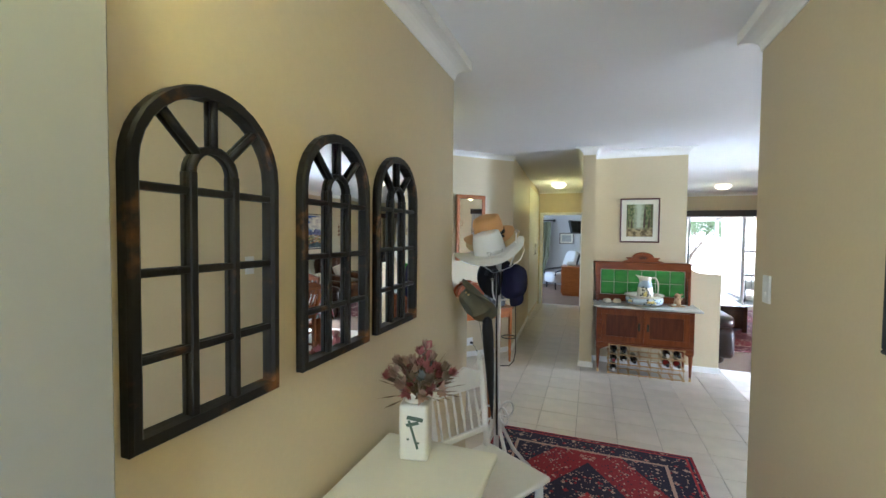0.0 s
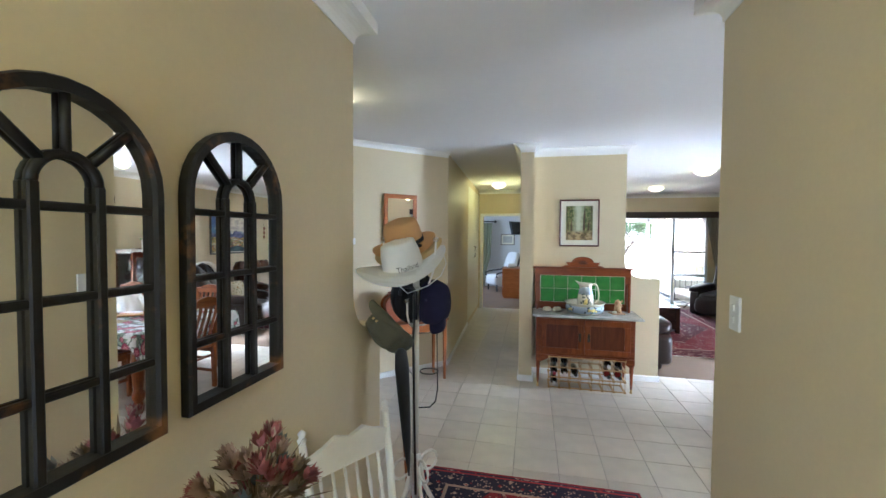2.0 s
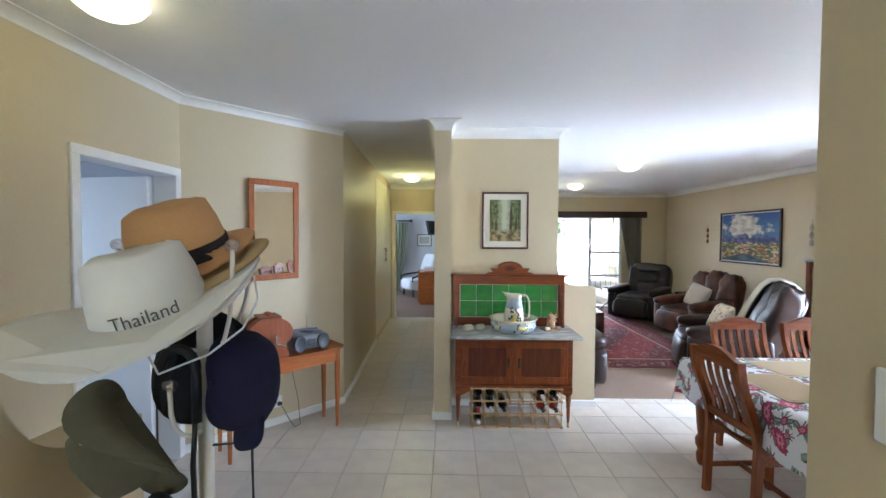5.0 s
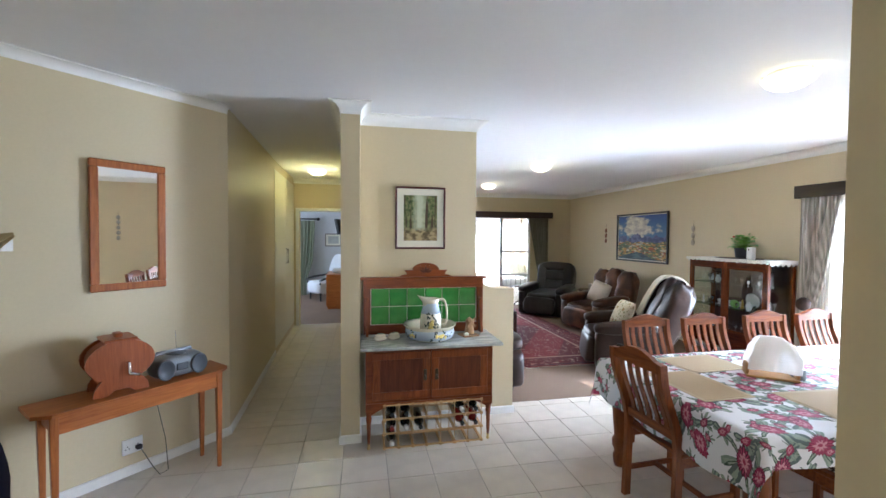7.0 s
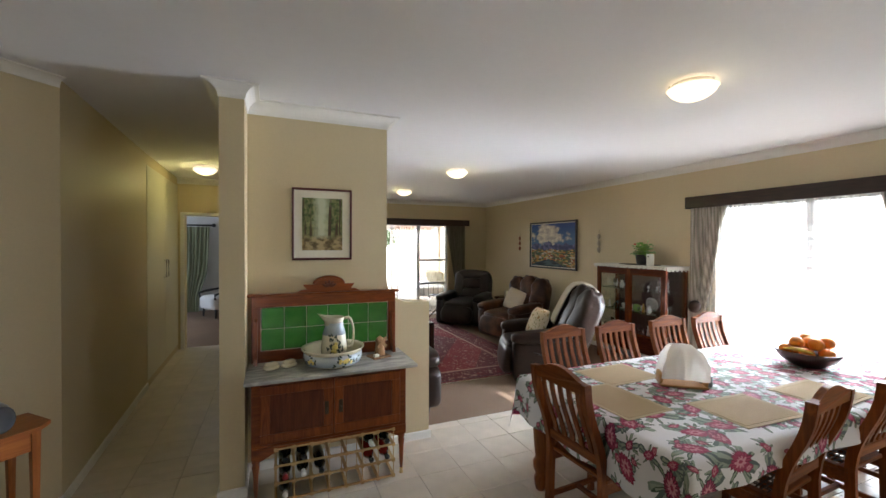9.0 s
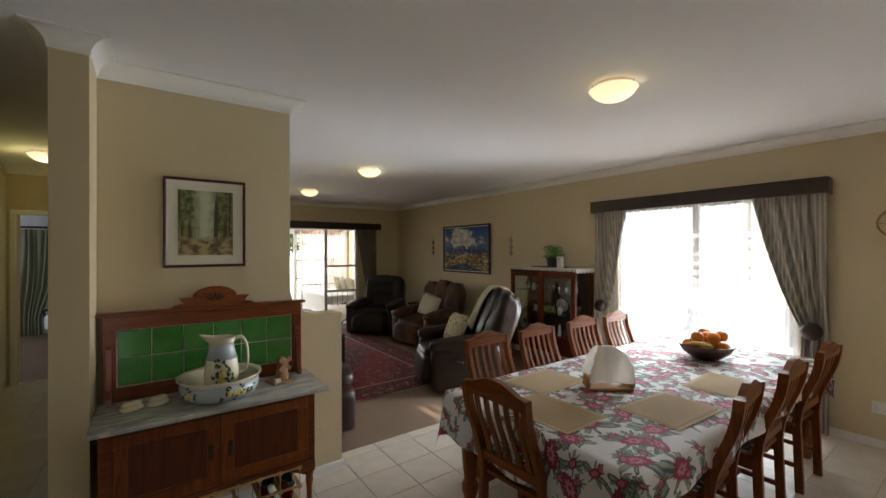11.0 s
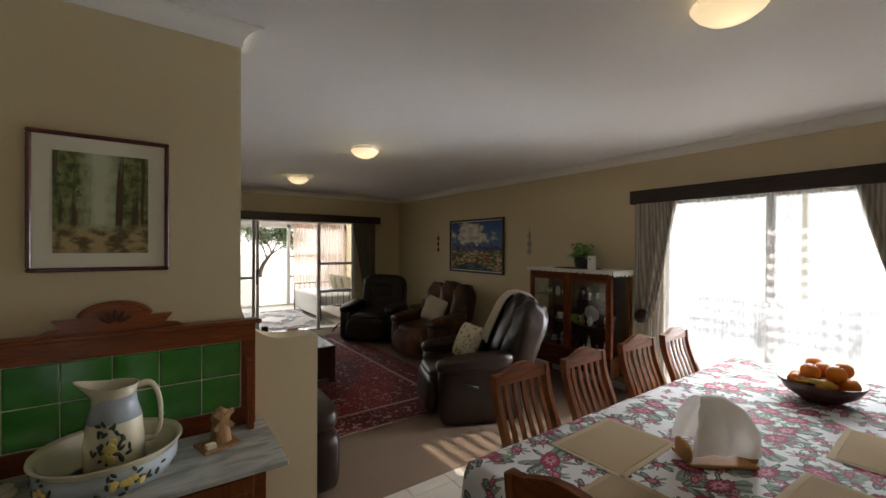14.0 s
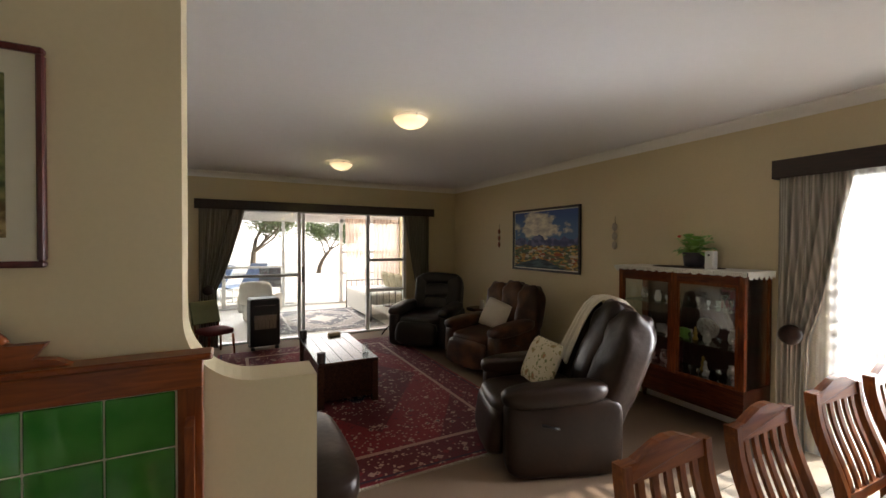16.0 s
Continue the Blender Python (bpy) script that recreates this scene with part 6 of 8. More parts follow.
for c in ((-0.03, 0.03, -0.87, 0.87, 2.06, 2.12), (-0.03, 0.03, -0.87, 0.87, 0.0, 0.05), (-0.03, 0.03, -0.87, -0.82, 0.05, 2.06), (-0.03, 0.03, 0.82, 0.87, 0.05, 2.06), (-0.025, 0.025, -0.03, 0.03, 0.05, 2.06)):
    part("window_frame", box(*c, 0.003), ALU, wn1)
for y0, y1 in ((-0.82, -0.03), (0.03, 0.82)):
    pn = part("pane", box(-0.003, 0.003, y0, y1, 0.05, 2.06), GLASS, wn1)
    pn.visible_shadow = False
DARKP = wood("dark_pelmet", (0.018, 0.010, 0.008), (0.04, 0.018, 0.012), 0.35, axis="Y")


def drape(n_folds, w_top, w_tie, h, tie, lean_dir, amp=0.042):
    """A curtain gathered to one side at tie height; local x across, z up."""
    bm = bmesh.new()
    nx, nz = n_folds * 10, 28
    rows = []
    for j in range(nz + 1):
        z = h * j / nz
        if z > tie:
            f = (z - tie) / (h - tie)
            w = w_tie + (w_top - w_tie) * f ** 0.75
        else:
            f = 1 - z / tie
            w = w_tie + (w_top * 0.42 - w_tie) * min(1, f * 1.6) * 0.6
        row = []
        for i in range(nx + 1):
            u = i / nx
            ph = 2 * math.pi * n_folds * (u + 0.022 * math.sin(11 * u + 1.3 * z) + 0.012 * math.sin(29 * u))
            x = lean_dir * (u * w)
            y = amp * min(1.0, 0.38 + (h - z) * 1.6) * (0.45 + 0.55 * w / w_top) * (0.75 + 0.4 * math.sin(17 * u + 2 * z)) * math.sin(ph + 0.6 * math.sin(z * 3)) + 0.008 * math.sin(ph * 0.37 + z * 4)
            row.append(bm.verts.new((x, y, z)))
        rows.append(row)
    for a, b in zip(rows, rows[1:]):
        for i in range(nx):
            bm.faces.new((a[i], a[i + 1], b[i + 1], b[i])).smooth = True
    return bm


def stripe_mat(name, base, dark, k=26.0):
    m = mat(name, base, 0.7, vary=0.05, sheen=0.3, bump=0.1, bscale=400)
    t = m.node_tree
    w = t.nodes.new("ShaderNodeTexWave")
    w.inputs["Scale"].default_value, w.inputs["Distortion"].default_value = k, 0.0
    uvn = t.nodes.new("ShaderNodeTexCoord")
    t.links.new(uvn.outputs["Generated"], w.inputs["Vector"])
    mx = t.nodes.new("ShaderNodeMix")
    mx.data_type = "RGBA"
    mx.inputs[6].default_value, mx.inputs[7].default_value = (*dark, 1), (*base, 1)
    t.links.new(w.outputs["Fac"], mx.inputs[0])
    t.links.new(mx.outputs[2], t.nodes["Principled BSDF"].inputs["Base Color"])
    return m


CURT = stripe_mat("beige_satin_curtain", (0.48, 0.44, 0.37), (0.25, 0.23, 0.19), 6.0)
SHEER = sheer_mat("sheer_voile", (0.80, 0.81, 0.83), 0.58)


def curtain(label, at, w_top, w_tie, h, tie, side, folds=7, material=None, ball=True):
    o = thing("curtain", label, "curtain", at, "tied-back curtains")
    part("fabric", drape(folds, w_top, w_tie, h, tie, side), material or CURT, o)
    if ball:
        part("tieback_ball", lathe([(0.0, -0.045), (0.05, -0.04), (0.075, -0.015), (0.075, 0.01), (0.05, 0.04), (0.0, 0.048)], 20, pose(side * w_tie * 0.55, -0.06, tie, 75)), DARKP, o, "dark round holdback knob")
    return o


pl = thing("pelmet", "long dark wooden curtain pelmet over the window", "pelmet", pose(4.82, 4.18, 0))
part("front_board", box(-0.15, -0.13, -1.13, 1.13, 2.07, 2.21, 0.004), DARKP, pl)
part("top_board", box(-0.13, -0.001, -1.13, 1.13, 2.19, 2.208, 0.002), DARKP, pl)
for y in (-1.13, 1.11):
    part("end_board", box(-0.13, -0.001, y, y + 0.02, 2.07, 2.19, 0.002), DARKP, pl)
curtain("beige striped satin curtain tied to the window's side", on_wall(4.74, 5.29, 0.01, 180), 0.44, 0.20, 2.13, 0.88, 1)
curtain("beige striped satin curtain tied to the window's other side", on_wall(4.74, 3.07, 0.01, 180), 0.55, 0.17, 2.13, 0.88, -1)
bm = bmesh.new()
rows = []
for j in range(13):
    rows.append([bm.verts.new((4.79 + 0.012 * math.sin(i * 0.9) + 0.005 * math.sin(i * 0.31 + j * 0.4), 3.2 + 1.95 * i / 220, 0.02 + 2.1 * j / 12)) for i in range(221)])
for a, b in zip(rows, rows[1:]):
    for i in range(220):
        bm.faces.new((a[i], a[i + 1], b[i + 1], b[i])).smooth = True
single("sheer_curtain", bm, SHEER, "white translucent voile curtain across the window", "curtain")
hoop = thing("wall_hoop", "round light wooden hoop ornament on the wall", "ornament", on_wall(4.818, 2.68, 1.80, 180))
part("hoop", tube([(0.11 * math.cos(k * math.pi / 16), -0.012, 0.11 * math.sin(k * math.pi / 16)) for k in range(32)], 0.008, 8, True), LIGHTW, hoop)
part("spoke", tube([(-0.1, -0.012, 0), (0.1, -0.012, 0)], 0.003, 6), LIGHTW, hoop)
socket(on_wall(4.818, 2.77, 0.325, 180), False)


def wall_string(name, label, at, n, material):
    o = thing(name, label, "ornament", at)
    part("cord", tube([(0, -0.006, 0.0), (0, -0.006, n * 0.1 + 0.08)], 0.002, 5), BLACK, o)
    for i in range(n):
        part("plaque", lathe([(0.0, -0.008), (0.034, -0.006), (0.042, 0.0), (0.034, 0.006), (0.0, 0.008)], 14, pose(0, -0.014, 0.05 + 0.105 * i, 90), 0.9, 1.1), material, o)
    return o


wall_string("wall_hanging", "three dark oval plaques hanging on a cord", on_wall(4.818, 9.1, 1.5, 180), 3, MAHOG)
wall_string("wall_hanging", "three pale carved plaques hanging on a cord", on_wall(4.818, 6.86, 1.5, 180), 3, mat("pale_plaque", (0.42, 0.36, 0.28), 0.7, vary=0.3, scale=60))
wall_string("wall_hanging", "string of small round plaques near the archway", on_wall(4.818, 1.55, 1.35, 180), 5, mat("grey_plaque", (0.30, 0.28, 0.25), 0.7, vary=0.3, scale=60))

# ---- lounge ----
def leather(name, base, worn, rough=0.36):
    m = mat(name, base, rough, vary=0.15, scale=18, bump=0.4, bscale=30, coat=0.0, spec=0.34)
    t = m.node_tree
    n = t.nodes.new("ShaderNodeTexNoise")
    n.inputs["Scale"].default_value, n.inputs["Detail"].default_value = 5, 5
    r = t.nodes.new("ShaderNodeValToRGB")
    r.color_ramp.elements[0].position, r.color_ramp.elements[1].position = 0.42, 0.72
    r.color_ramp.elements[0].color, r.color_ramp.elements[1].color = (*base, 1), (*worn, 1)
    t.links.new(t.nodes["Texture Coordinate"].outputs["Object"], n.inputs["Vector"])
    t.links.new(n.outputs["Fac"], r.inputs["Fac"])
    t.links.new(r.outputs[0], t.nodes["Principled BSDF"].inputs["Base Color"])
    return m


LEATHD = leather("dark_brown_leather", (0.014, 0.006, 0.0035), (0.028, 0.012, 0.006), 0.37)
LEATHB = leather("black_leather", (0.011, 0.008, 0.008), (0.024, 0.017, 0.015))
LEATHT = leather("worn_tan_leather", (0.035, 0.013, 0.006), (0.13, 0.05, 0.022))


def recliner(label, at, lm, back_lean=16, h=1.06, open_front=0.0, channels=False):
    """Overstuffed reclining armchair facing -y."""
    o = thing("recliner_armchair", label, "armchair", at, "leather recliners")
    part("base", puff(0.34, 0.36, 0.12, 0.25, pose(0, 0.02, 0.14)), lm, o)
    part("seat_cushion", puff(0.29, 0.36, 0.11, 0.45, pose(0, -0.12, 0.40, 4), 0.04), lm, o)
    part("footrest", puff(0.29, 0.07, 0.17, 0.45, pose(0, -0.46 - open_front, 0.25, -8), 0.05), lm, o)
    for s in (-1, 1):
        part("arm_panel", puff(0.085, 0.40, 0.26, 0.28, pose(s * 0.36, -0.02, 0.28)), lm, o)
        part("arm_pad", puff(0.105, 0.36, 0.075, 0.6, pose(s * 0.365, -0.08, 0.56, 4), 0.06), lm, o)
    bk = pose(0, 0.34, 0.42, -back_lean) @ Matrix.Diagonal((1, 1, h / 1.06, 1))
    part("back_shell", puff(0.36, 0.09, 0.34, 0.45, bk @ pose(0, 0.07, 0.28)), lm, o)
    if channels:
        for x in (-0.26, 0.0, 0.26):
            part("back_channel", puff(0.165, 0.135, 0.385, 0.55, bk @ pose(x, -0.02, 0.285 - 0.2 * abs(x) ** 1.3), 0.16, 30, 22), lm, o, "tall stuffed back channel")
        part("lever", tube([(0.455, -0.08, 0.36), (0.48, -0.1, 0.37), (0.48, -0.2, 0.4)], 0.009, 8), BLACK, o)
        return o
    for s in (-1, 1):
        part("back_wing", puff(0.115, 0.11, 0.31, 0.55, bk @ pose(s * 0.255, -0.03, 0.30), 0.12), lm, o)
    part("back_pillow", puff(0.20, 0.10, 0.13, 0.55, bk @ pose(0, -0.05, 0.14), 0.13), lm, o, "stuffed lumbar pillow")
    part("back_pillow", puff(0.20, 0.11, 0.12, 0.55, bk @ pose(0, -0.05, 0.36), 0.13), lm, o, "stuffed middle pillow")
    part("head_pillow", puff(0.31, 0.12, 0.10, 0.6, bk @ pose(0, -0.02, 0.56), 0.12), lm, o, "stuffed head pillow")
    part("lever", tube([(0.455, -0.08, 0.36), (0.48, -0.1, 0.37), (0.48, -0.2, 0.4)], 0.009, 8), BLACK, o)
    return o


R2 = pose(3.94, 8.0, 0, 0, 0, -78) @ Matrix.Diagonal((1.06, 1.04, 0.97, 1))
recliner("dark brown leather recliner draped with a cream throw", pose(3.10, 6.06, 0, 0, 0, -112), LEATHD, 22, 1.15, open_front=-0.02, channels=True)
recliner("worn brown leather recliner with a cream cushion", R2, LEATHT, 12, channels=True)
recliner("black leather recliner by the sunroom doors", pose(3.70, 9.42, 0, 0, 0, -48) @ Matrix.Diagonal((1.1, 1.08, 1.0, 1)), LEATHB, 12)
sofa = thing("leather_sofa", "dark leather sofa behind the low dividing wall", "sofa", pose(0.58, 5.69, 0, 0, 0, 180))
part("base", puff(0.80, 0.40, 0.18, 0.25, pose(0, 0, 0.2)), LEATHD, sofa)
for x in (-0.34, 0.34):
    part("seat_cushion", puff(0.34, 0.34, 0.10, 0.4, pose(x, -0.08, 0.42), 0.03), LEATHD, sofa)
    part("back_cushion", puff(0.34, 0.12, 0.25, 0.45, pose(x, 0.27, 0.58, -10), 0.04), LEATHD, sofa)
for s in (-1, 1):
    part("arm", puff(0.125, 0.42, 0.20, 0.4, pose(s * 0.76, 0.0, 0.30)), LEATHD, sofa)
    part("arm_pad", puff(0.135, 0.41, 0.08, 0.6, pose(s * 0.765, -0.02, 0.545), 0.04), LEATHD, sofa)

THROW = mat("cream_throw", (0.62, 0.57, 0.47), 0.95, vary=0.06, bump=0.4, bscale=260)
CUSHF = floral("leaf_print_cushion", (0.58, 0.52, 0.38), ((0.30, 0.26, 0.12), (0.38, 0.18, 0.10), (0.14, 0.16, 0.08)), (0.20, 0.22, 0.11), 16.0, 0.9)
CUSHW = mat("cream_cushion", (0.56, 0.50, 0.42), 0.9, vary=0.05, bump=0.3, bscale=300)


def cushion(label, at, material, s=0.2):
    o = thing("cushion", label, "cushion", at, "scatter cushions")
    bm = bmesh.new()
    n = 18
    for side in (1, -1):
        g = [[bm.verts.new((s * (2 * i / n - 1), side * 0.075 * max(0, (1 - (2 * i / n - 1) ** 4) * (1 - (2 * j / n - 1) ** 4)) ** 0.6, s * (2 * j / n - 1))) for j in range(n + 1)] for i in range(n + 1)]
        for i in range(n):
            for j in range(n):
                bm.faces.new((g[i][j], g[i + 1][j], g[i + 1][j + 1], g[i][j + 1])).smooth = True
    bmesh.ops.remove_doubles(bm, verts=bm.verts, dist=0.0005)
    bmesh.ops.recalc_face_normals(bm, faces=bm.faces)
    part("cover", bm, material, o)
    part("piping", tube([(s * math.copysign(min(1, abs(math.cos(a)) * 1.35), math.cos(a)), 0, s * math.copysign(min(1, abs(math.sin(a)) * 1.35), math.sin(a))) for a in [k * math.pi / 16 for k in range(32)]], 0.005, 6, True), material, o)
    return o


R1 = pose(3.10, 6.06, 0, 0, 0, -112)
cushion("leaf-printed cushion leaning on the dark recliner", R1 @ pose(-0.08, -0.02, 0.63, -24, 0, 10), CUSHF, 0.19)
cushion("cream cushion resting on the worn brown recliner", R2 @ pose(-0.02, 0.05, 0.66, -22, 12, 0), CUSHW, 0.19)
# throw over the first recliner's back
bm = bmesh.new()
rows = []
prof = [(-0.195, 0.10), (-0.195, 0.22), (-0.19, 0.34), (-0.18, 0.46), (-0.16, 0.56), (-0.115, 0.64), (-0.03, 0.68), (0.06, 0.685), (0.15, 0.645), (0.19, 0.54), (0.19, 0.40)]
for j, (y, z) in enumerate(prof):
    rows.append([bm.verts.new((-0.37 + 0.16 * (j / 10) ** 1.2 + (0.25 - 0.05 * math.sin(math.pi * j / 10)) * i / 20 + 0.012 * math.sin(j * 0.7), y + 0.012 * math.sin(i * 1.1 + 0.3 * j), z + 0.022 + 0.009 * math.sin(i * 1.7 + j * 0.4) - 0.012 * (abs(i - 10) / 10) ** 2)) for i in range(21)])
for a, b in zip(rows, rows[1:]):
    for i in range(20):
        bm.faces.new((a[i], a[i + 1], b[i + 1], b[i])).smooth = True
single("throw_blanket", bm, THROW, "cream woven throw over the recliner's back", "blanket", R1 @ pose(0, 0.34, 0.42, -22) @ Matrix.Diagonal((1, 1, 1.15 / 1.06, 1)))

LRUG = rug_mat("lounge_rug_wool", (0.19, 0.013, 0.02), (0.10, 0.009, 0.016), (0.018, 0.013, 0.035), (0.40, 0.25, 0.20), 2.55, 3.86, 13.0)
rug("lounge_rug", "large worn red patterned rug on the carpet", 2.05, 8.12, 2.55, 3.86, 0, LRUG, 0.007)
DARKT = wood("dark_table_wood", (0.024, 0.010, 0.007), (0.06, 0.024, 0.014), 0.25, axis="Y")
cf = thing("coffee_table", "low dark plank coffee table on the rug", "table", pose(1.95, 8.1, 0.018))
for i in range(5):
    part("plank", box(-0.29 + 0.116 * i, -0.29 + 0.116 * i + 0.114, -0.6, 0.6, 0.40, 0.43, 0.003), DARKT, cf)
part("box_side", box(-0.27, 0.27, -0.57, -0.545, 0.06, 0.40, 0.002), DARKT, cf)
part("box_side", box(-0.27, 0.27, 0.545, 0.57, 0.06, 0.40, 0.002), DARKT, cf)
for x in (-0.27, 0.25):
    part("box_side", box(x, x + 0.02, -0.545, 0.545, 0.06, 0.40, 0.002), DARKT, cf)
for x in (-0.26, 0.26):
    for y in (-0.56, 0.56):
        part("corner_post", box(x - 0.03, x + 0.03, y - 0.03, y + 0.03, 0, 0.395, 0.003), DARKT, cf)
for x, y in ((1.70, 8.65), (1.70, 7.56)):
    cd = thing("candle", "dark cylindrical candle block on the coffee table", "candle", pose(x, y, 0.448), "candle blocks")
    part("block", lathe([(0.038, 0), (0.04, 0.004), (0.04, 0.085), (0.036, 0.09), (0, 0.09)], 18), mat("dark_wax", (0.03, 0.02, 0.018), 0.5), cd)
    part("wick", tube([(0, 0, 0.089), (0.001, 0, 0.1)], 0.0015, 5), BLACK, cd)
single("drinking_glass", lathe([(0.026, 0), (0.03, 0.003), (0.033, 0.09), (0.031, 0.09), (0.028, 0.006), (0, 0.006)], 18), GLASS, "clear drinking glass on the coffee table", "glass", pose(2.17, 7.72, 0.448))
single("soap_box", box(-0.07, 0.07, -0.035, 0.035, 0, 0.035, 0.004), mat("tan_box", (0.45, 0.33, 0.2), 0.7), "small tan box on the coffee table", "box", pose(2.05, 8.62, 0.448, 0, 0, 10))

# gas heater
ht = thing("gas_heater", "black portable gas heater on castors", "heater", pose(1.36, 10.2, 0, 0, 0, 6))
part("body", box(-0.2, 0.2, -0.17, 0.17, 0.07, 0.74, 0.018, None, 3), BLACK, ht)
part("top_panel", box(-0.19, 0.19, -0.15, 0.15, 0.74, 0.755, 0.006), BLACK, ht)
part("burner", box(-0.145, 0.145, -0.178, -0.165, 0.32, 0.52, 0.004), mat("burner_ceramic", (0.30, 0.25, 0.20), 0.7, vary=0.2, scale=60), ht, "pale ceramic burner panels")
for i in range(7):
    part("guard_wire", tube([(-0.15 + 0.05 * i, -0.185, 0.30), (-0.15 + 0.05 * i, -0.185, 0.54)], 0.003, 5), CHROME, ht)
for i in range(6):
    part("vent_slot", box(-0.15 + 0.052 * i, -0.15 + 0.052 * i + 0.035, -0.173, -0.168, 0.655, 0.665), CHROME, ht)
for x in (-0.16, 0.16):
    for y in (-0.13, 0.13):
        part("castor", lathe([(0.0, -0.012), (0.03, -0.012), (0.03, 0.012), (0.0, 0.012)], 14, pose(x, y, 0.037, 90)), BLACK, ht)
sc = thing("low_chair", "small red-seated chair with a green backrest", "chair", pose(0.74, 10.12, 0, 0, 0, 30))
part("seat", puff(0.2, 0.2, 0.045, 0.5, pose(0, 0, 0.34)), mat("dark_red_seat", (0.13, 0.015, 0.015), 0.8, vary=0.1), sc)
part("backrest", box(-0.19, 0.19, 0.0, 0.035, 0, 0.33, 0.012, pose(0, 0.2, 0.42, -18), 3), mat("olive_backrest", (0.20, 0.22, 0.12), 0.8, vary=0.1), sc)
for x in (-0.16, 0.16):
    part("back_post", tube([(x, 0.2, 0.3), (x, 0.23, 0.46)], 0.012, 8), MAHOGZ, sc)
    for y in (-0.16, 0.16):
        part("leg", tube([(x * 1.1, y * 1.1, 0), (x, y, 0.3)], [0.012, 0.018], 8), MAHOGZ, sc)

# side table between the recliners
st = thing("side_table", "dark round side table between the recliners", "table", pose(4.42, 9.0, 0))
part("top", lathe([(0.24, 0.53), (0.25, 0.54), (0.25, 0.555), (0, 0.555)], 28), DARKT, st)
part("stem", lathe([(0.03, 0.03), (0.022, 0.2), (0.03, 0.4), (0.02, 0.535)], 14), DARKT, st)
part("foot", lathe([(0.17, 0), (0.16, 0.02), (0.03, 0.04)], 24), DARKT, st)
single("pillar_candle", lathe([(0.035, 0), (0.035, 0.13), (0.03, 0.134), (0, 0.13)], 16), CUSHW, "cream pillar candle on the side table", "candle", pose(4.38, 8.95, 0.555))
tt = thing("plant_stand", "small dark three-legged side table by the doors", "table", pose(3.36, 10.15, 0))
part("top", lathe([(0.15, 0.50), (0.16, 0.51), (0.16, 0.52), (0, 0.52)], 24), DARKT, tt)
part("stem", lathe([(0.018, 0.15), (0.025, 0.3), (0.015, 0.505)], 12), DARKT, tt)
for k in range(3):
    a = k * 2.094 + 0.4
    part("leg", tube([(0.0, 0.0, 0.2), (0.1 * math.cos(a), 0.1 * math.sin(a), 0.12), (0.19 * math.cos(a), 0.19 * math.sin(a), 0.01)], 0.012, 8), DARKT, tt)

# display cabinet; local x along the wall, front to -y
CABW = wood("dark_cabinet_wood", (0.035, 0.008, 0.004), (0.10, 0.021, 0.006), 0.22, axis="X")
# posts coloured brighter for lit edges, the back darker for shade inside
CABZ = wood("cabinet_lit_upright", (0.06, 0.013, 0.005), (0.19, 0.045, 0.010), 0.22, axis="Z")
CABP = wood("cabinet_shaded_back", (0.020, 0.006, 0.004), (0.045, 0.011, 0.005), 0.4, axis="Z")
cb = thing("display_cabinet", "dark mahogany glass display cabinet full of ornaments", "cabinet", on_wall(4.80, 5.91, 0, 180))
CW2, CD = 1.12, 0.40
part("base", box(-CW2 / 2, CW2 / 2, -CD, 0, 0.22, 0.44, 0.004), CABW, cb)
part("top", box(-CW2 / 2 - 0.02, CW2 / 2 + 0.02, -CD - 0.02, 0, 1.325, 1.35, 0.005), CABW, cb)
part("back_panel", box(-CW2 / 2, CW2 / 2, -0.012, 0, 0.44, 1.325), CABP, cb)
for x in (-CW2 / 2, CW2 / 2 - 0.045):
    for y in (-CD, -0.045):
        part("corner_post", box(x, x + 0.045, y, y + 0.045, 0.44, 1.325, 0.003), CABZ, cb)
        part("leg", lathe([(0.014, 0), (0.022, 0.04), (0.026, 0.14), (0.022, 0.22)], 12, pose(x + 0.022, y + 0.022, 0)), CABZ, cb)
part("centre_post", box(-0.03, 0.03, -CD, -CD + 0.035, 0.44, 1.325, 0.003), CABZ, cb)
part("front_rail", box(-CW2 / 2 + 0.045, CW2 / 2 - 0.045, -CD + 0.002, -CD + 0.03, 1.25, 1.325, 0.002), CABW, cb)
for x0, x1 in ((-CW2 / 2 + 0.045, -0.03), (0.03, CW2 / 2 - 0.045)):
    dr_ = part("glass_door", frame_bars(x1 - x0, 0.81, 0.022, 0.018, 0.002), CABZ, cb, "", pose((x0 + x1) / 2, -CD + 0.02, 0.845))
    part("pane", box(-(x1 - x0) / 2 + 0.02, (x1 - x0) / 2 - 0.02, -0.011, -0.008, -0.385, 0.385), GLASS, dr_, "clear glass pane")
for x in (-CW2 / 2 + 0.005, CW2 / 2 - 0.009):
    part("side_glass", box(x, x + 0.004, -CD + 0.045, -0.045, 0.44, 1.325), GLASS, cb, "clear side glass")
SHELFG = glass_mat("shelf_glass", (0.75, 0.85, 0.8), 0.75)
for z in (0.72, 1.02):
    part("glass_shelf", box(-CW2 / 2 + 0.02, CW2 / 2 - 0.02, -CD + 0.04, -0.014, z, z + 0.006), SHELFG, cb, "thin glass shelf")
CB = on_wall(4.80, 5.91, 0, 180)
DOILY = mat("white_lace", (0.70, 0.69, 0.64), 0.9, vary=0.05, bump=0.4, bscale=300)
bm = box(-CW2 / 2 - 0.03, CW2 / 2 + 0.03, -CD - 0.03, 0.0, 1.352, 1.358)
rr = random.Random(8)
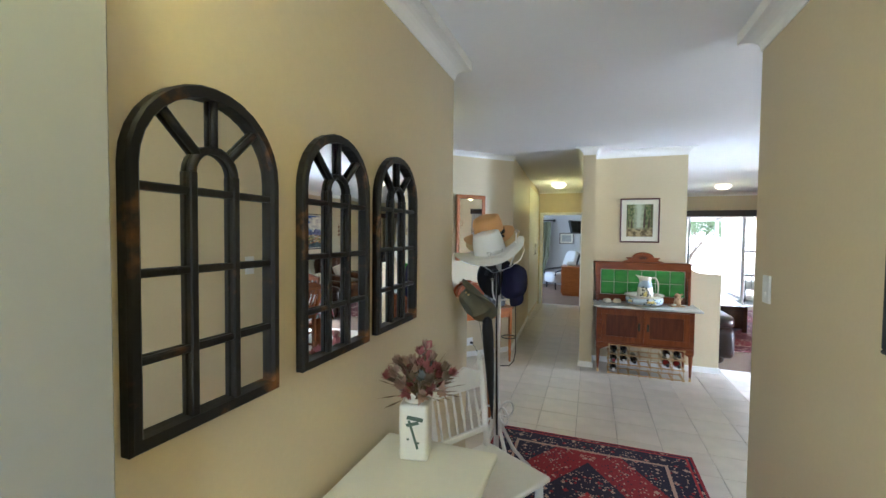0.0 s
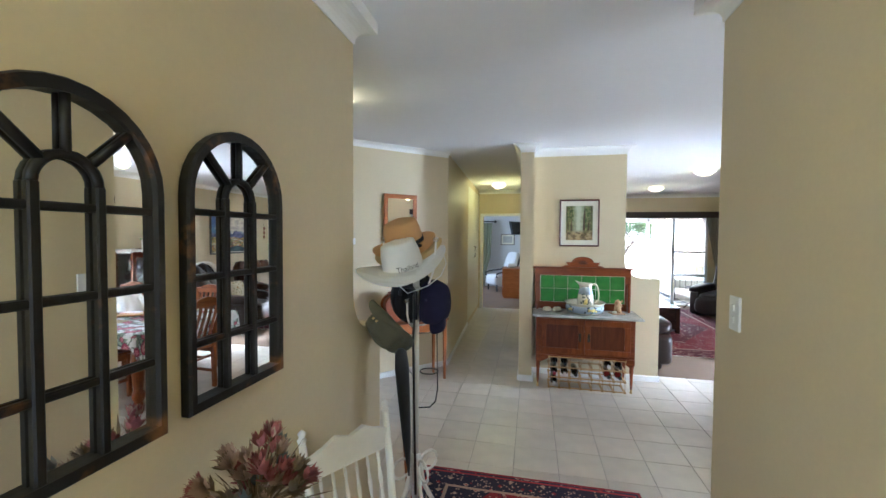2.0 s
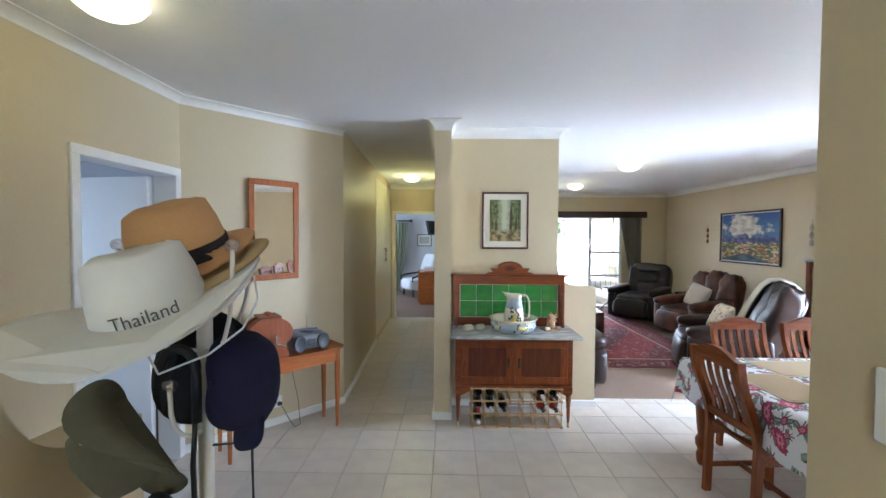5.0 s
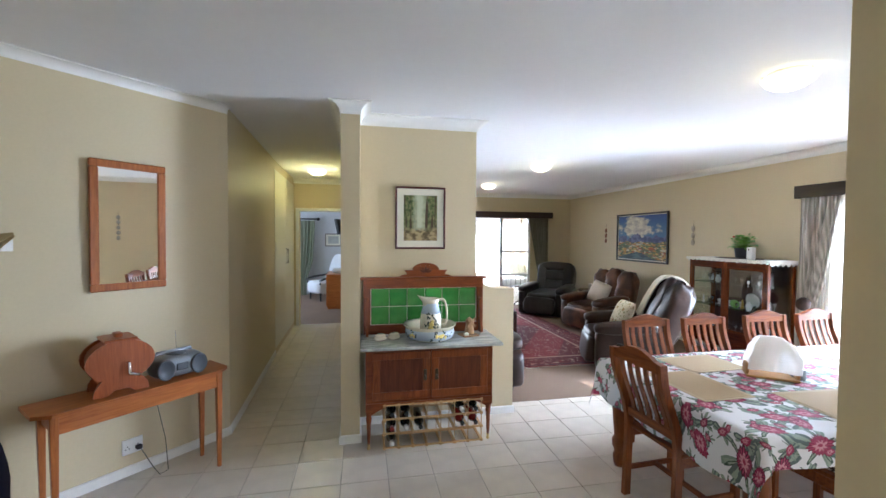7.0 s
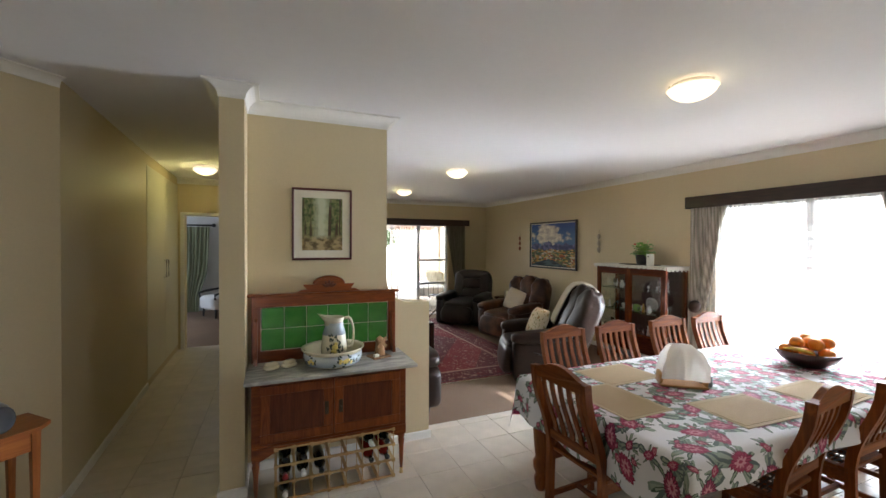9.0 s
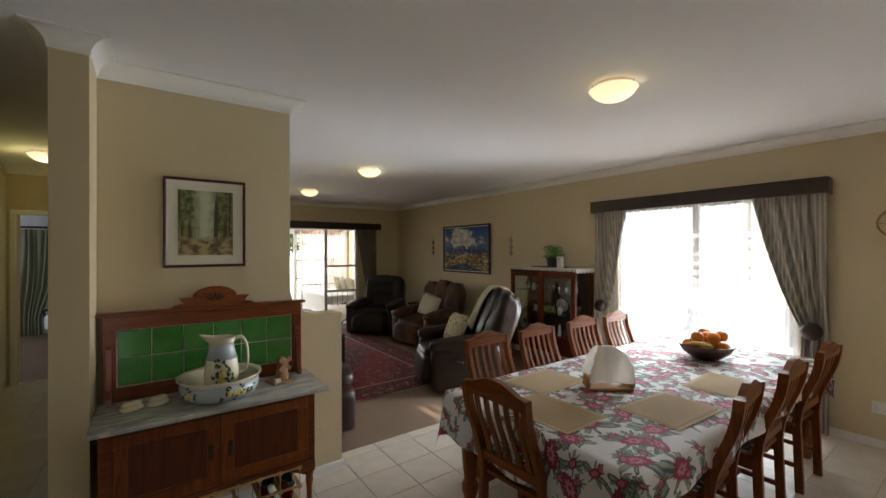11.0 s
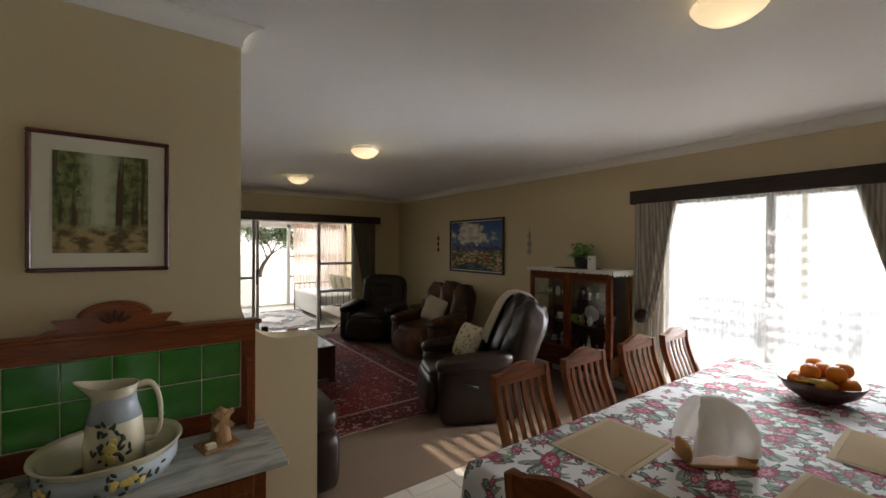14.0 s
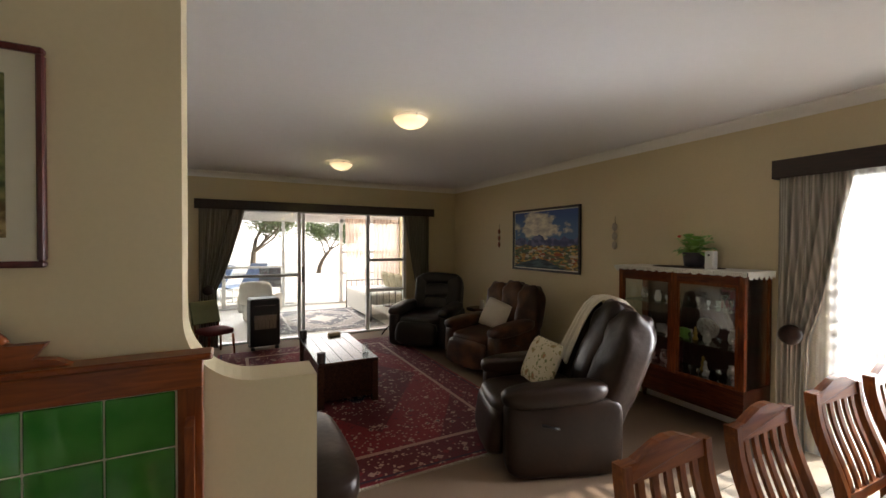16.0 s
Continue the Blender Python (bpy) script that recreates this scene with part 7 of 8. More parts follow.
for i in range(90):
    x = -CW2 / 2 - 0.03 + (CW2 + 0.06) * i / 90
    ln = 0.022 + 0.012 * abs(math.sin(i * 0.55)) + rr.uniform(0, 0.008)
    bm_box(bm, x, x + 0.009, -CD - 0.034, -CD - 0.03, 1.355 - ln, 1.356)
for s in (-1, 1):
    for i in range(34):
        y = -CD - 0.02 + CD * i / 34
        ln = 0.03 + 0.025 * abs(math.sin(i * 0.5)) + rr.uniform(0, 0.01)
        xx = s * (CW2 / 2 + 0.032)
        bm_box(bm, xx - 0.002, xx + 0.002, y, y + 0.009, 1.355 - ln, 1.356)
single("lace_runner", bm, DOILY, "white fringed lace runner on the cabinet", "cloth", CB)
single("dark_doily", prism([(0.30 * math.cos(k * math.pi / 20) * (1 + 0.05 * (k % 2)), -0.2 + 0.15 * math.sin(k * math.pi / 20) * (1 + 0.08 * (k % 2))) for k in range(40)], 1.3585, 1.364), mat("brown_crochet", (0.05, 0.022, 0.018), 0.95, vary=0.3, scale=90), "dark brown crochet mat on the lace runner", "cloth", CB)
pp = thing("potted_plant", "small leafy green plant in a dark pot", "plant", CB @ pose(0.06, -0.2, 1.364) @ Matrix.Scale(1.3, 4))
part("pot", lathe([(0.05, 0), (0.06, 0.01), (0.072, 0.1), (0.066, 0.1), (0.05, 0.02)], 18), mat("dark_pot", (0.025, 0.022, 0.03), 0.3), pp)
part("soil", lathe([(0.066, 0.085), (0, 0.09)], 14), BLACK, pp)
LEAFG = mat("plant_leaf", (0.17, 0.36, 0.06), 0.42, vary=0.3, scale=40)
bm = bmesh.new()
r0 = random.Random(12)
for i in range(80):
    a, el = r0.uniform(0, 6.28), r0.uniform(-0.25, 1.2)
    d = Vector((math.cos(a) * math.cos(el), math.sin(a) * math.cos(el) * 0.8, math.sin(el)))
    c = Vector((0, 0, 0.11)) + d * r0.uniform(0.05, 0.14)
    s = d.cross(Vector((0, 0, 1))).normalized() * 0.031
    tip, mid = c + d * 0.035 + Vector((0, 0, -0.02)), c + Vector((0, 0, 0.006))
    v = [bm.verts.new(p) for p in (c - d * 0.02, mid - s, tip, mid + s, mid)]
    for q in ((0, 1, 4), (1, 2, 4), (2, 3, 4), (3, 0, 4)):
        bm.faces.new([v[k] for k in q]).smooth = True
    bm_tube(bm, [Vector((0, 0, 0.09)), c * 0.6 + Vector((0, 0, 0.05)), c - d * 0.02], 0.0016, 4)
part("leaves", bm, LEAFG, pp)
bm = bmesh.new()
for p in ((-0.11, 0.01, 0.21),):
    bm_puff(bm, 0.012, 0.01, 0.008, 0.8, pose(*p), 10, 6)
part("red_flower", bm, mat("red_petal", (0.45, 0.04, 0.03), 0.7), pp)
wd = thing("air_freshener", "white upright air freshener box on the cabinet", "dispenser", CB @ pose(0.26, -0.30, 1.359))
part("body", box(-0.035, 0.035, -0.035, 0.035, 0, 0.15, 0.01, None, 3), PLATE, wd)
part("nozzle", lathe([(0.008, 0), (0.008, 0.003), (0, 0.003)], 10, pose(0, -0.035, 0.118, 90)), BLACK, wd)
# ornaments on the shelves
PORC = mat("porcelain", (0.68, 0.66, 0.62), 0.15, vary=0.1, scale=60, coat=0.5)
CLEAR = glass_mat("crystal", (0.85, 0.9, 0.9), 0.6)
gold = mat("gilt", (0.5, 0.32, 0.08), 0.3, 0.8)
jugp = [(0.0, 0), (0.025, 0), (0.035, 0.03), (0.03, 0.07), (0.018, 0.09), (0.025, 0.105), (0.022, 0.105), (0.012, 0.08), (0, 0.02)]
gob = [(0.0, 0), (0.026, 0), (0.006, 0.008), (0.005, 0.05), (0.022, 0.07), (0.026, 0.11), (0.024, 0.11), (0.018, 0.072), (0, 0.058)]
figp = [(0.0, 0), (0.02, 0), (0.022, 0.01), (0.012, 0.03), (0.018, 0.055), (0.008, 0.08), (0.013, 0.095), (0.0, 0.115)]
rr = random.Random(21)
for z in (0.441, 0.727, 1.027):
    for i in range(9):
        x = -0.48 + 0.115 * i + rr.uniform(-0.02, 0.02)
        if abs(x) < 0.03:
            continue
        y, k = rr.uniform(-0.31, -0.1), rr.randrange(5)
        s = rr.uniform(0.9, 1.3)
        mm = CB @ pose(x, y, z) @ Matrix.Scale(s, 4)
        if k == 0:
            single("china_jug", lathe(jugp, 14), PORC, "small white china jug in the cabinet", "ornament", mm, "cabinet ornaments")
        elif k in (1, 2):
            single("crystal_goblet", lathe(gob, 14), CLEAR, "clear crystal goblet in the cabinet", "glass", mm, "cabinet glasses")
        elif k == 3:
            single("figurine", lathe(figp, 12), gold if i % 2 else PORC, "small ornamental figure in the cabinet", "ornament", mm, "cabinet ornaments")
        else:
            single("china_cup", lathe([(0.0, 0), (0.05, 0.002), (0.055, 0.008), (0.02, 0.006), (0.03, 0.02), (0.036, 0.055), (0.033, 0.055), (0.02, 0.015), (0, 0.012)], 16), PORC, "white china cup and saucer in the cabinet", "cup", mm, "cabinet ornaments")
plate = thing("display_plate", "round painted china plate standing in the cabinet", "plate", CB @ pose(0.13, -0.12, 0.727 + 0.098, -80))
part("rim", lathe([(0.0, 0), (0.055, 0.0), (0.095, 0.012), (0.095, 0.016), (0.055, 0.005), (0, 0.005)], 28), floral("plate_paint", (0.62, 0.6, 0.56), ((0.2, 0.14, 0.14), (0.36, 0.2, 0.2), (0.12, 0.12, 0.2)), (0.2, 0.26, 0.2), 40.0), plate)
single("green_figure", puff(0.06, 0.03, 0.05, 0.8, CB @ pose(0.0, -0.24, 0.775), 0.25, 16, 10), LEAFG, "green china ornament in the cabinet", "ornament")
single("card_box", box(-0.07, 0.07, -0.012, 0.012, 0, 0.16, 0.002), floral("box_print", (0.3, 0.12, 0.14), ((0.5, 0.4, 0.4), (0.2, 0.3, 0.4), (0.6, 0.5, 0.3)), (0.15, 0.2, 0.15), 30.0, 0.4), "small printed gift box in the cabinet", "box", CB @ pose(0.34, -0.16, 1.026, -6))

# small glass and silver pieces along the front of the shelves
SILV = mat("old_silver", (0.62, 0.60, 0.56), 0.25, 0.9, vary=0.1)
gob = [(0.0, 0.0), (0.02, 0.0), (0.019, 0.003), (0.004, 0.008), (0.004, 0.04), (0.016, 0.055), (0.021, 0.075), (0.019, 0.098), (0.016, 0.097), (0.017, 0.075), (0.0, 0.05)]
rs = random.Random(31)
for z in (0.441, 0.7265, 1.0265):
    for k, x in enumerate((-0.47, -0.39, -0.30, -0.20, -0.11, 0.10, 0.17, 0.26, 0.35, 0.44)):
        if rs.random() < 0.7:
            sc = rs.uniform(0.7, 1.05)
            single("goblet", lathe(gob, 12), (SILV, PORC, SHELFG)[k % 3], ("small silver goblet in the cabinet", "small white china goblet in the cabinet", "small clear glass goblet in the cabinet")[k % 3], "ornament", CB @ pose(x + rs.uniform(-0.012, 0.012), -0.325, z) @ Matrix.Scale(sc, 4), "cabinet goblets")


def landscape_art():
    """Bold oil of clouds, blue hills and ochre fields round a pond."""
    m = mat("landscape_oil", (0.3, 0.3, 0.3), 0.6, bump=0.6, bscale=60)
    t = m.node_tree
    u, v, op, mix, cloudy, soft = art_kit(t)
    sky_ = mix(soft(v, 0.62, 1.0), (0.07, 0.16, 0.34), (0.015, 0.06, 0.27))
    mid = op("SUBTRACT", 0.42, op("ABSOLUTE", op("SUBTRACT", u, 0.42)))
    puffs = op("SUBTRACT", op("ADD", op("MULTIPLY", cloudy(5, 6, 5), 1.1), op("MULTIPLY", mid, 0.9)), op("MULTIPLY", op("ABSOLUTE", op("SUBTRACT", v, 0.72)), 1.5))
    cl = mix(soft(cloudy(11, 13, 4, 4.0), 0.4, 0.6), (0.46, 0.43, 0.40), (0.76, 0.72, 0.60))
    col = mix(soft(puffs, 0.47, 0.56), sky_, cl)
    ridge = op("ADD", 0.31, op("MULTIPLY", cloudy(6, 0.0, 4, 9.0), 0.44))
    hill = mix(soft(cloudy(13, 10, 4, 6.0), 0.44, 0.6), (0.035, 0.05, 0.15), (0.14, 0.15, 0.30))
    col = mix(op("LESS_THAN", v, ridge), col, hill)
    rim = op("ADD", 0.34, op("MULTIPLY", cloudy(7, 0.0, 3, 2.0), 0.12))
    vor = t.nodes.new("ShaderNodeTexVoronoi")
    mp = t.nodes.new("ShaderNodeMapping")
    mp.inputs["Scale"].default_value = (20, 0, 36)
    t.links.new(t.nodes["Texture Coordinate"].outputs["Generated"], mp.inputs["Vector"])
    t.links.new(mp.outputs[0], vor.inputs["Vector"])
    vor.inputs["Scale"].default_value = 1.0
    s = t.nodes.new("ShaderNodeSeparateColor")
    t.links.new(vor.outputs["Color"], s.inputs[0])
    r = t.nodes.new("ShaderNodeValToRGB")
    r.color_ramp.interpolation = "CONSTANT"
    e = r.color_ramp.elements
    tones = ((0.0, (0.06, 0.09, 0.04)), (0.18, (0.42, 0.20, 0.04)), (0.32, (0.13, 0.10, 0.06)), (0.48, (0.52, 0.36, 0.12)), (0.66, (0.10, 0.15, 0.06)), (0.8, (0.55, 0.50, 0.36)), (0.93, (0.30, 0.07, 0.02)))
    while len(e) < len(tones):
        e.new(0.5)
    for el, (p, c) in zip(e, tones):
        el.position, el.color = p, (*c, 1)
    t.links.new(s.outputs[0], r.inputs["Fac"])
    col = mix(op("LESS_THAN", v, rim), col, r.outputs[0])
    pond = op("ADD", op("MULTIPLY", op("ABSOLUTE", op("SUBTRACT", u, 0.42)), 0.42), op("ADD", v, op("MULTIPLY", cloudy(9, 4, 3, 1.0), 0.1)))
    pool = mix(soft(cloudy(6, 24, 3, 8.0), 0.45, 0.6), (0.012, 0.03, 0.045), (0.07, 0.13, 0.15))
    col = mix(op("LESS_THAN", pond, 0.25), col, pool)
    t.links.new(col, t.nodes["Principled BSDF"].inputs["Base Color"])
    return m


DFRAME = mat("dark_picture_frame", (0.018, 0.016, 0.018), 0.35, vary=0.1)
lp = framed("landscape_painting", "bright mountain landscape oil painting in a dark frame", on_wall(4.818, 8.04, 1.62, 180), 1.36, 0.885, 0.03, DFRAME, 0.0, landscape_art(), 0.035)
part("slip", frame_bars(1.30, 0.825, 0.012, 0.014, 0.0), CREAM, lp, "thin pale slip")

# sunroom doors
wn2 = thing("window_2", "white aluminium sliding doors to the sunroom, half open", "window", pose(0, 10.66, 0), kind="structure")
for c in ((0.70, 3.80, -0.04, 0.04, 2.05, 2.10), (0.70, 3.80, -0.05, 0.05, 0.0, 0.03), (0.70, 0.75, -0.04, 0.04, 0.03, 2.05), (3.75, 3.80, -0.04, 0.04, 0.03, 2.05), (1.90, 1.95, -0.04, 0.0, 0.03, 2.05), (1.97, 2.02, 0.0, 0.04, 0.03, 2.05), (3.05, 3.11, -0.03, 0.03, 0.03, 2.05)):
    part("window_frame", box(*c, 0.003), ALU, wn2)
for c in ((3.11, 3.75, -0.02, 0.02, 1.24, 1.29), (3.11, 3.75, -0.02, 0.02, 0.70, 0.75), (0.75, 1.90, -0.03, 0.0, 1.02, 1.06)):
    part("transom", box(*c, 0.002), ALU, wn2)
part("door_handle", box(1.96, 1.985, -0.075, -0.04, 0.92, 1.18, 0.006), BLACK, wn2, "black pull handle")
for c in ((0.75, 1.90, -0.016, -0.012, 0.05, 2.05), (3.11, 3.75, -0.004, 0.0, 0.05, 2.05)):
    pn = part("pane", box(*c), GLASS, wn2)
    pn.visible_shadow = False
pl2 = thing("pelmet", "long dark wooden pelmet over the sunroom doors", "pelmet", pose(0, 10.6, 0))
part("front_board", box(0.47, 4.30, -0.14, -0.12, 2.06, 2.20, 0.004), DARKP, pl2)
part("top_board", box(0.47, 4.30, -0.12, -0.001, 2.18, 2.198, 0.002), DARKP, pl2)
CURTG = stripe_mat("olive_satin_curtain", (0.17, 0.15, 0.11), (0.13, 0.115, 0.085), 6.0)
curtain("olive satin curtain tied beside the sunroom doors", on_wall(0.52, 10.53, 0.01, -90), 0.62, 0.22, 2.1, 0.86, 1, 8, CURTG)
curtain("olive satin curtain hanging at the doors' far side", on_wall(4.22, 10.53, 0.01, -90), 0.50, 0.26, 2.1, 0.80, -1, 8, CURTG)

# ---- bedroom at the corridor's end ----
GCURT = stripe_mat("green_curtain", (0.20, 0.21, 0.13), (0.15, 0.165, 0.10), 5.0)
bc = thing("curtain", "pale green bedroom curtain on a black rod", "curtain", pose(-1.95, 12.9, 0.02))
part("fabric", drape(7, 0.56, 0.50, 2.0, 0.9, 1, 0.04), GCURT, bc)
rod = thing("curtain_rod", "black curtain rod with a round finial", "rod", pose(-1.95, 12.88, 2.06))
part("pole", tube([(-0.2, 0, 0), (0.62, 0, 0)], 0.022, 10), BLACK, rod)
part("finial", puff(0.045, 0.045, 0.045, 1.0, pose(0.65, 0, 0), 0, 14, 8), BLACK, rod)
WUPH = mat("white_upholstery", (0.62, 0.61, 0.60), 0.9, vary=0.05, bump=0.2, bscale=200)
ac = thing("bedroom_armchair", "white buttoned armchair with black wooden arms", "armchair", pose(-1.05, 12.2, 0, 0, 0, -58))
part("seat", puff(0.33, 0.34, 0.16, 0.4, pose(0, -0.05, 0.33)), WUPH, ac)
part("backrest", puff(0.31, 0.11, 0.42, 0.45, pose(0, 0.33, 0.72, -18)), WUPH, ac)
for s in (-1, 1):
    part("arm", tube([(s * 0.34, -0.32, 0.42), (s * 0.36, -0.34, 0.52), (s * 0.36, -0.2, 0.56), (s * 0.35, 0.2, 0.60), (s * 0.33, 0.36, 0.75), (s * 0.33, 0.45, 1.05)], 0.026, 8), BLACK, ac)
    for y in (-0.28, 0.28):
        part("leg", tube([(s * 0.28, y, 0), (s * 0.27, y, 0.2)], [0.018, 0.026], 8), BLACK, ac)
for i in range(3):
    for j in range(3):
        part("button", puff(0.014, 0.01, 0.014, 0.9, pose(-0.15 + 0.15 * i, 0.33 - 0.115 - 0.03 * j + 0.115 * 0, 0.60 + 0.13 * j, -18), 0, 8, 6), WUPH, ac)
dk = thing("wooden_desk", "orange-brown wooden chest of drawers in the bedroom", "chest", pose(-0.62, 11.1, 0))
part("body", box(-0.28, 0.34, -0.42, 0.42, 0.05, 0.74, 0.004), OAK, dk)
part("top", box(-0.3, 0.34, -0.44, 0.44, 0.74, 0.77, 0.004), OAK, dk)
part("plinth", box(-0.26, 0.32, -0.4, 0.4, 0.0, 0.05), OAK, dk)
for z in (0.08, 0.3, 0.52):
    part("drawer", box(-0.295, -0.28, -0.4, 0.4, z, z + 0.2, 0.003), OAK, dk)
single("folded_towel", puff(0.14, 0.1, 0.06, 0.6, pose(-0.68, 11.05, 0.83), 0.15, 16, 10), WUPH, "crumpled white towel on the chest", "towel")
tv = thing("television", "small black television on a wall bracket", "television", pose(-0.62, 12.5, 1.85, 0, 0, 60))
part("body", box(-0.33, 0.33, -0.03, 0.03, -0.2, 0.2, 0.008, pose(0, 0, 0, -14)), BLACK, tv)
part("screen", box(-0.3, 0.3, -0.034, -0.031, -0.17, 0.17, 0, pose(0, 0, 0, -14)), mat("dark_screen", (0.02, 0.025, 0.03), 0.08), tv)
part("bracket", tube([(0, 0.03, 0), (0.1, 0.3, 0.05), (0.3, 0.4, 0.05)], 0.02, 8), BLACK, tv)
framed("framed_print", "small pale print in a grey frame", on_wall(-0.93, 13.16, 1.50, -90), 0.44, 0.36, 0.03, mat("grey_frame", (0.22, 0.2, 0.17), 0.5), 0.05, mat("pale_print", (0.45, 0.45, 0.42), 0.8, vary=0.2, scale=20))

# ---- side bedroom ----
bed = thing("bed", "bed with dark base and blue-grey striped linen", "bed", pose(-3.6, 4.9, 0))
part("base", box(-0.7, 0.7, -0.9, 0.9, 0.0, 0.32, 0.02), mat("dark_bed_base", (0.03, 0.03, 0.045), 0.9), bed)
part("mattress", puff(0.72, 0.95, 0.14, 0.25, pose(0, 0, 0.44)), mat("white_linen", (0.6, 0.62, 0.68), 0.9, vary=0.06), bed)
for i in range(4):
    part("stripe", box(-0.721, 0.721, -0.8 + 0.12 * i, -0.75 + 0.12 * i, 0.30, 0.585, 0.01), mat("blue_stripe", (0.1, 0.14, 0.26), 0.9), bed)
part("headboard", box(-0.75, 0.75, 0.86, 0.93, 0.0, 1.1, 0.02), WUPH, bed)
part("pillow", puff(0.3, 0.18, 0.09, 0.5, pose(0.3, 0.62, 0.64, 20), 0.05), WUPH, bed)

# ---- sunroom ----
PINKC = sheer_mat("pinkish_voile", (0.80, 0.66, 0.58), 0.24)
structure("sunroom_roof", wall_boxes((-0.4, 5.2, 10.75, 14.4, 2.38, 2.46)), TRIM, "white boarded sunroom roof")
structure("wall_sunroom_west", wall_boxes((-0.4, -0.3, 13.3, 14.4, 0, 2.38), (-0.4, -0.24, 10.75, 13.3, 0, 2.38)), WALL, "plain sunroom end wall")
structure("wall_sunroom_sill", wall_boxes((5.08, 5.2, 10.75, 14.4, 0, 0.65), (5.08, 5.2, 10.75, 10.95, 0.65, 2.38), (5.08, 5.2, 14.2, 14.4, 0.65, 2.38)), WALL, "low plastered sunroom wall")
wn3 = thing("window_3", "white aluminium sunroom doors standing open to the garden", "window", pose(0, 14.3, 0), kind="structure")
for c in ((-0.3, 5.08, -0.04, 0.04, 2.09, 2.38), (-0.3, 5.08, -0.04, 0.04, 0, 0.04), (0.72, 0.80, -0.04, 0.04, 0.04, 2.2), (2.02, 2.08, -0.04, 0.04, 0.04, 2.2), (3.42, 3.5, -0.04, 0.04, 0.04, 2.2), (4.98, 5.08, -0.04, 0.04, 0.04, 2.2), (3.5, 4.98, -0.03, 0.03, 1.3, 1.35), (3.5, 4.98, -0.03, 0.03, 0.75, 0.8), (-0.3, 2.02, -0.03, 0.03, 0.95, 1.0)):
    part("window_frame", box(*c, 0.003), ALU, wn3)
for i, (x0, x1) in enumerate(((3.55, 4.2), (4.3, 5.0))):
    bm = bmesh.new()
    rows = [[bm.verts.new((x0 + (x1 - x0) * k / 40, 14.18 + 0.03 * math.sin(k * 1.25), 0.002 + 2.2 * j / 6)) for k in range(41)] for j in range(7)]
    for a, b in zip(rows, rows[1:]):
        for k in range(40):
            bm.faces.new((a[k], a[k + 1], b[k + 1], b[k])).smooth = True
    single("voile_curtain", bm, PINKC, "pale pinkish voile curtain in the sunroom", "curtain", None, "sunroom curtains")
bm = bmesh.new()
rows = [[bm.verts.new((5.13 + 0.03 * math.sin(k * 1.25), 11.0 + 3.0 * k / 140, 0.652 + 1.72 * j / 6)) for k in range(141)] for j in range(7)]
for a, b in zip(rows, rows[1:]):
    for k in range(140):
        bm.faces.new((a[k], a[k + 1], b[k + 1], b[k])).smooth = True
single("voile_curtain", bm, PINKC, "long pinkish voile curtain along the sunroom windows", "curtain", None, "sunroom curtains")
db = thing("daybed", "iron daybed with a white crocheted cover", "daybed", pose(3.9, 12.4, 0))
part("mattress", puff(0.5, 0.95, 0.12, 0.25, pose(0, 0, 0.42)), WUPH, db)
part("cover", box(-0.52, -0.505, -0.94, 0.94, 0.08, 0.5, 0.004), DOILY, db, "white crocheted valance")
for y in (-0.98, 0.98):
    part("end_rail", tube([(-0.52, y, 0.0), (-0.52, y, 0.66), (0.5, y, 0.66), (0.5, y, 0.0)], 0.016, 8), BLACK, db)
    for i in range(7):
        part("end_bar", tube([(-0.4 + 0.13 * i, y, 0.3), (-0.4 + 0.13 * i, y, 0.66)], 0.007, 6), BLACK, db)
for y in (-0.5, -0.05, 0.4):
    cushion("grey patterned cushion on the daybed", pose(4.2, 12.4 + y, 0.70, 0, 0, 90) @ pose(0, 0, 0, -18), CUSHF, 0.2)
SRUG = rug_mat("sunroom_rug_wool", (0.30, 0.28, 0.26), (0.12, 0.12, 0.13), (0.4, 0.38, 0.35), (0.5, 0.48, 0.45), 2.0, 2.4, 6.0)
rug("sunroom_rug", "grey and cream patterned rug in the sunroom", 2.6, 12.2, 1.9, 2.4, 0, SRUG, 0.003)
wk = thing("wicker_chair", "white wicker armchair in the sunroom", "armchair", pose(1.45, 12.6, 0, 0, 0, 160) @ Matrix.Scale(0.95, 4))
part("seat", puff(0.3, 0.3, 0.21, 0.35, pose(0, 0, 0.21)), DOILY, wk)
part("backrest", puff(0.32, 0.06, 0.26, 0.45, pose(0, 0.3, 0.6, -10)), DOILY, wk)
for s in (-1, 1):
    part("arm", puff(0.06, 0.28, 0.2, 0.4, pose(s * 0.33, 0, 0.38)), DOILY, wk)

# ---- garden ----
LOUNGE = mat("blue_sling", (0.16, 0.22, 0.34), 0.7, vary=0.05)
for x, y in ((0.3, 16.2), (1.2, 16.9)):
    sl = thing("sun_lounger", "blue garden lounger with a raised back", "lounger", pose(x, y, -0.06, 0, 0, -40), "garden loungers")
    part("bed", box(-0.3, 0.3, -0.9, 0.3, 0.36, 0.4, 0.01), LOUNGE, sl)
    part("backrest", box(-0.3, 0.3, 0.0, 0.75, 0.0, 0.035, 0.01, pose(0, 0.3, 0.38, 52)), LOUNGE, sl)
    for s in (-0.29, 0.29):
        part("side_rail", tube([(s, -0.92, 0.36), (s, 0.4, 0.36)], 0.016, 8), ALU, sl)
        for yy in (-0.75, 0.2):
            part("leg", tube([(s, yy, 0), (s, yy, 0.36)], 0.014, 8), ALU, sl)
gc = thing("garden_chair", "dark folding garden chair on the patio", "chair", pose(1.9, 16.0, -0.06, 0, 0, 170))
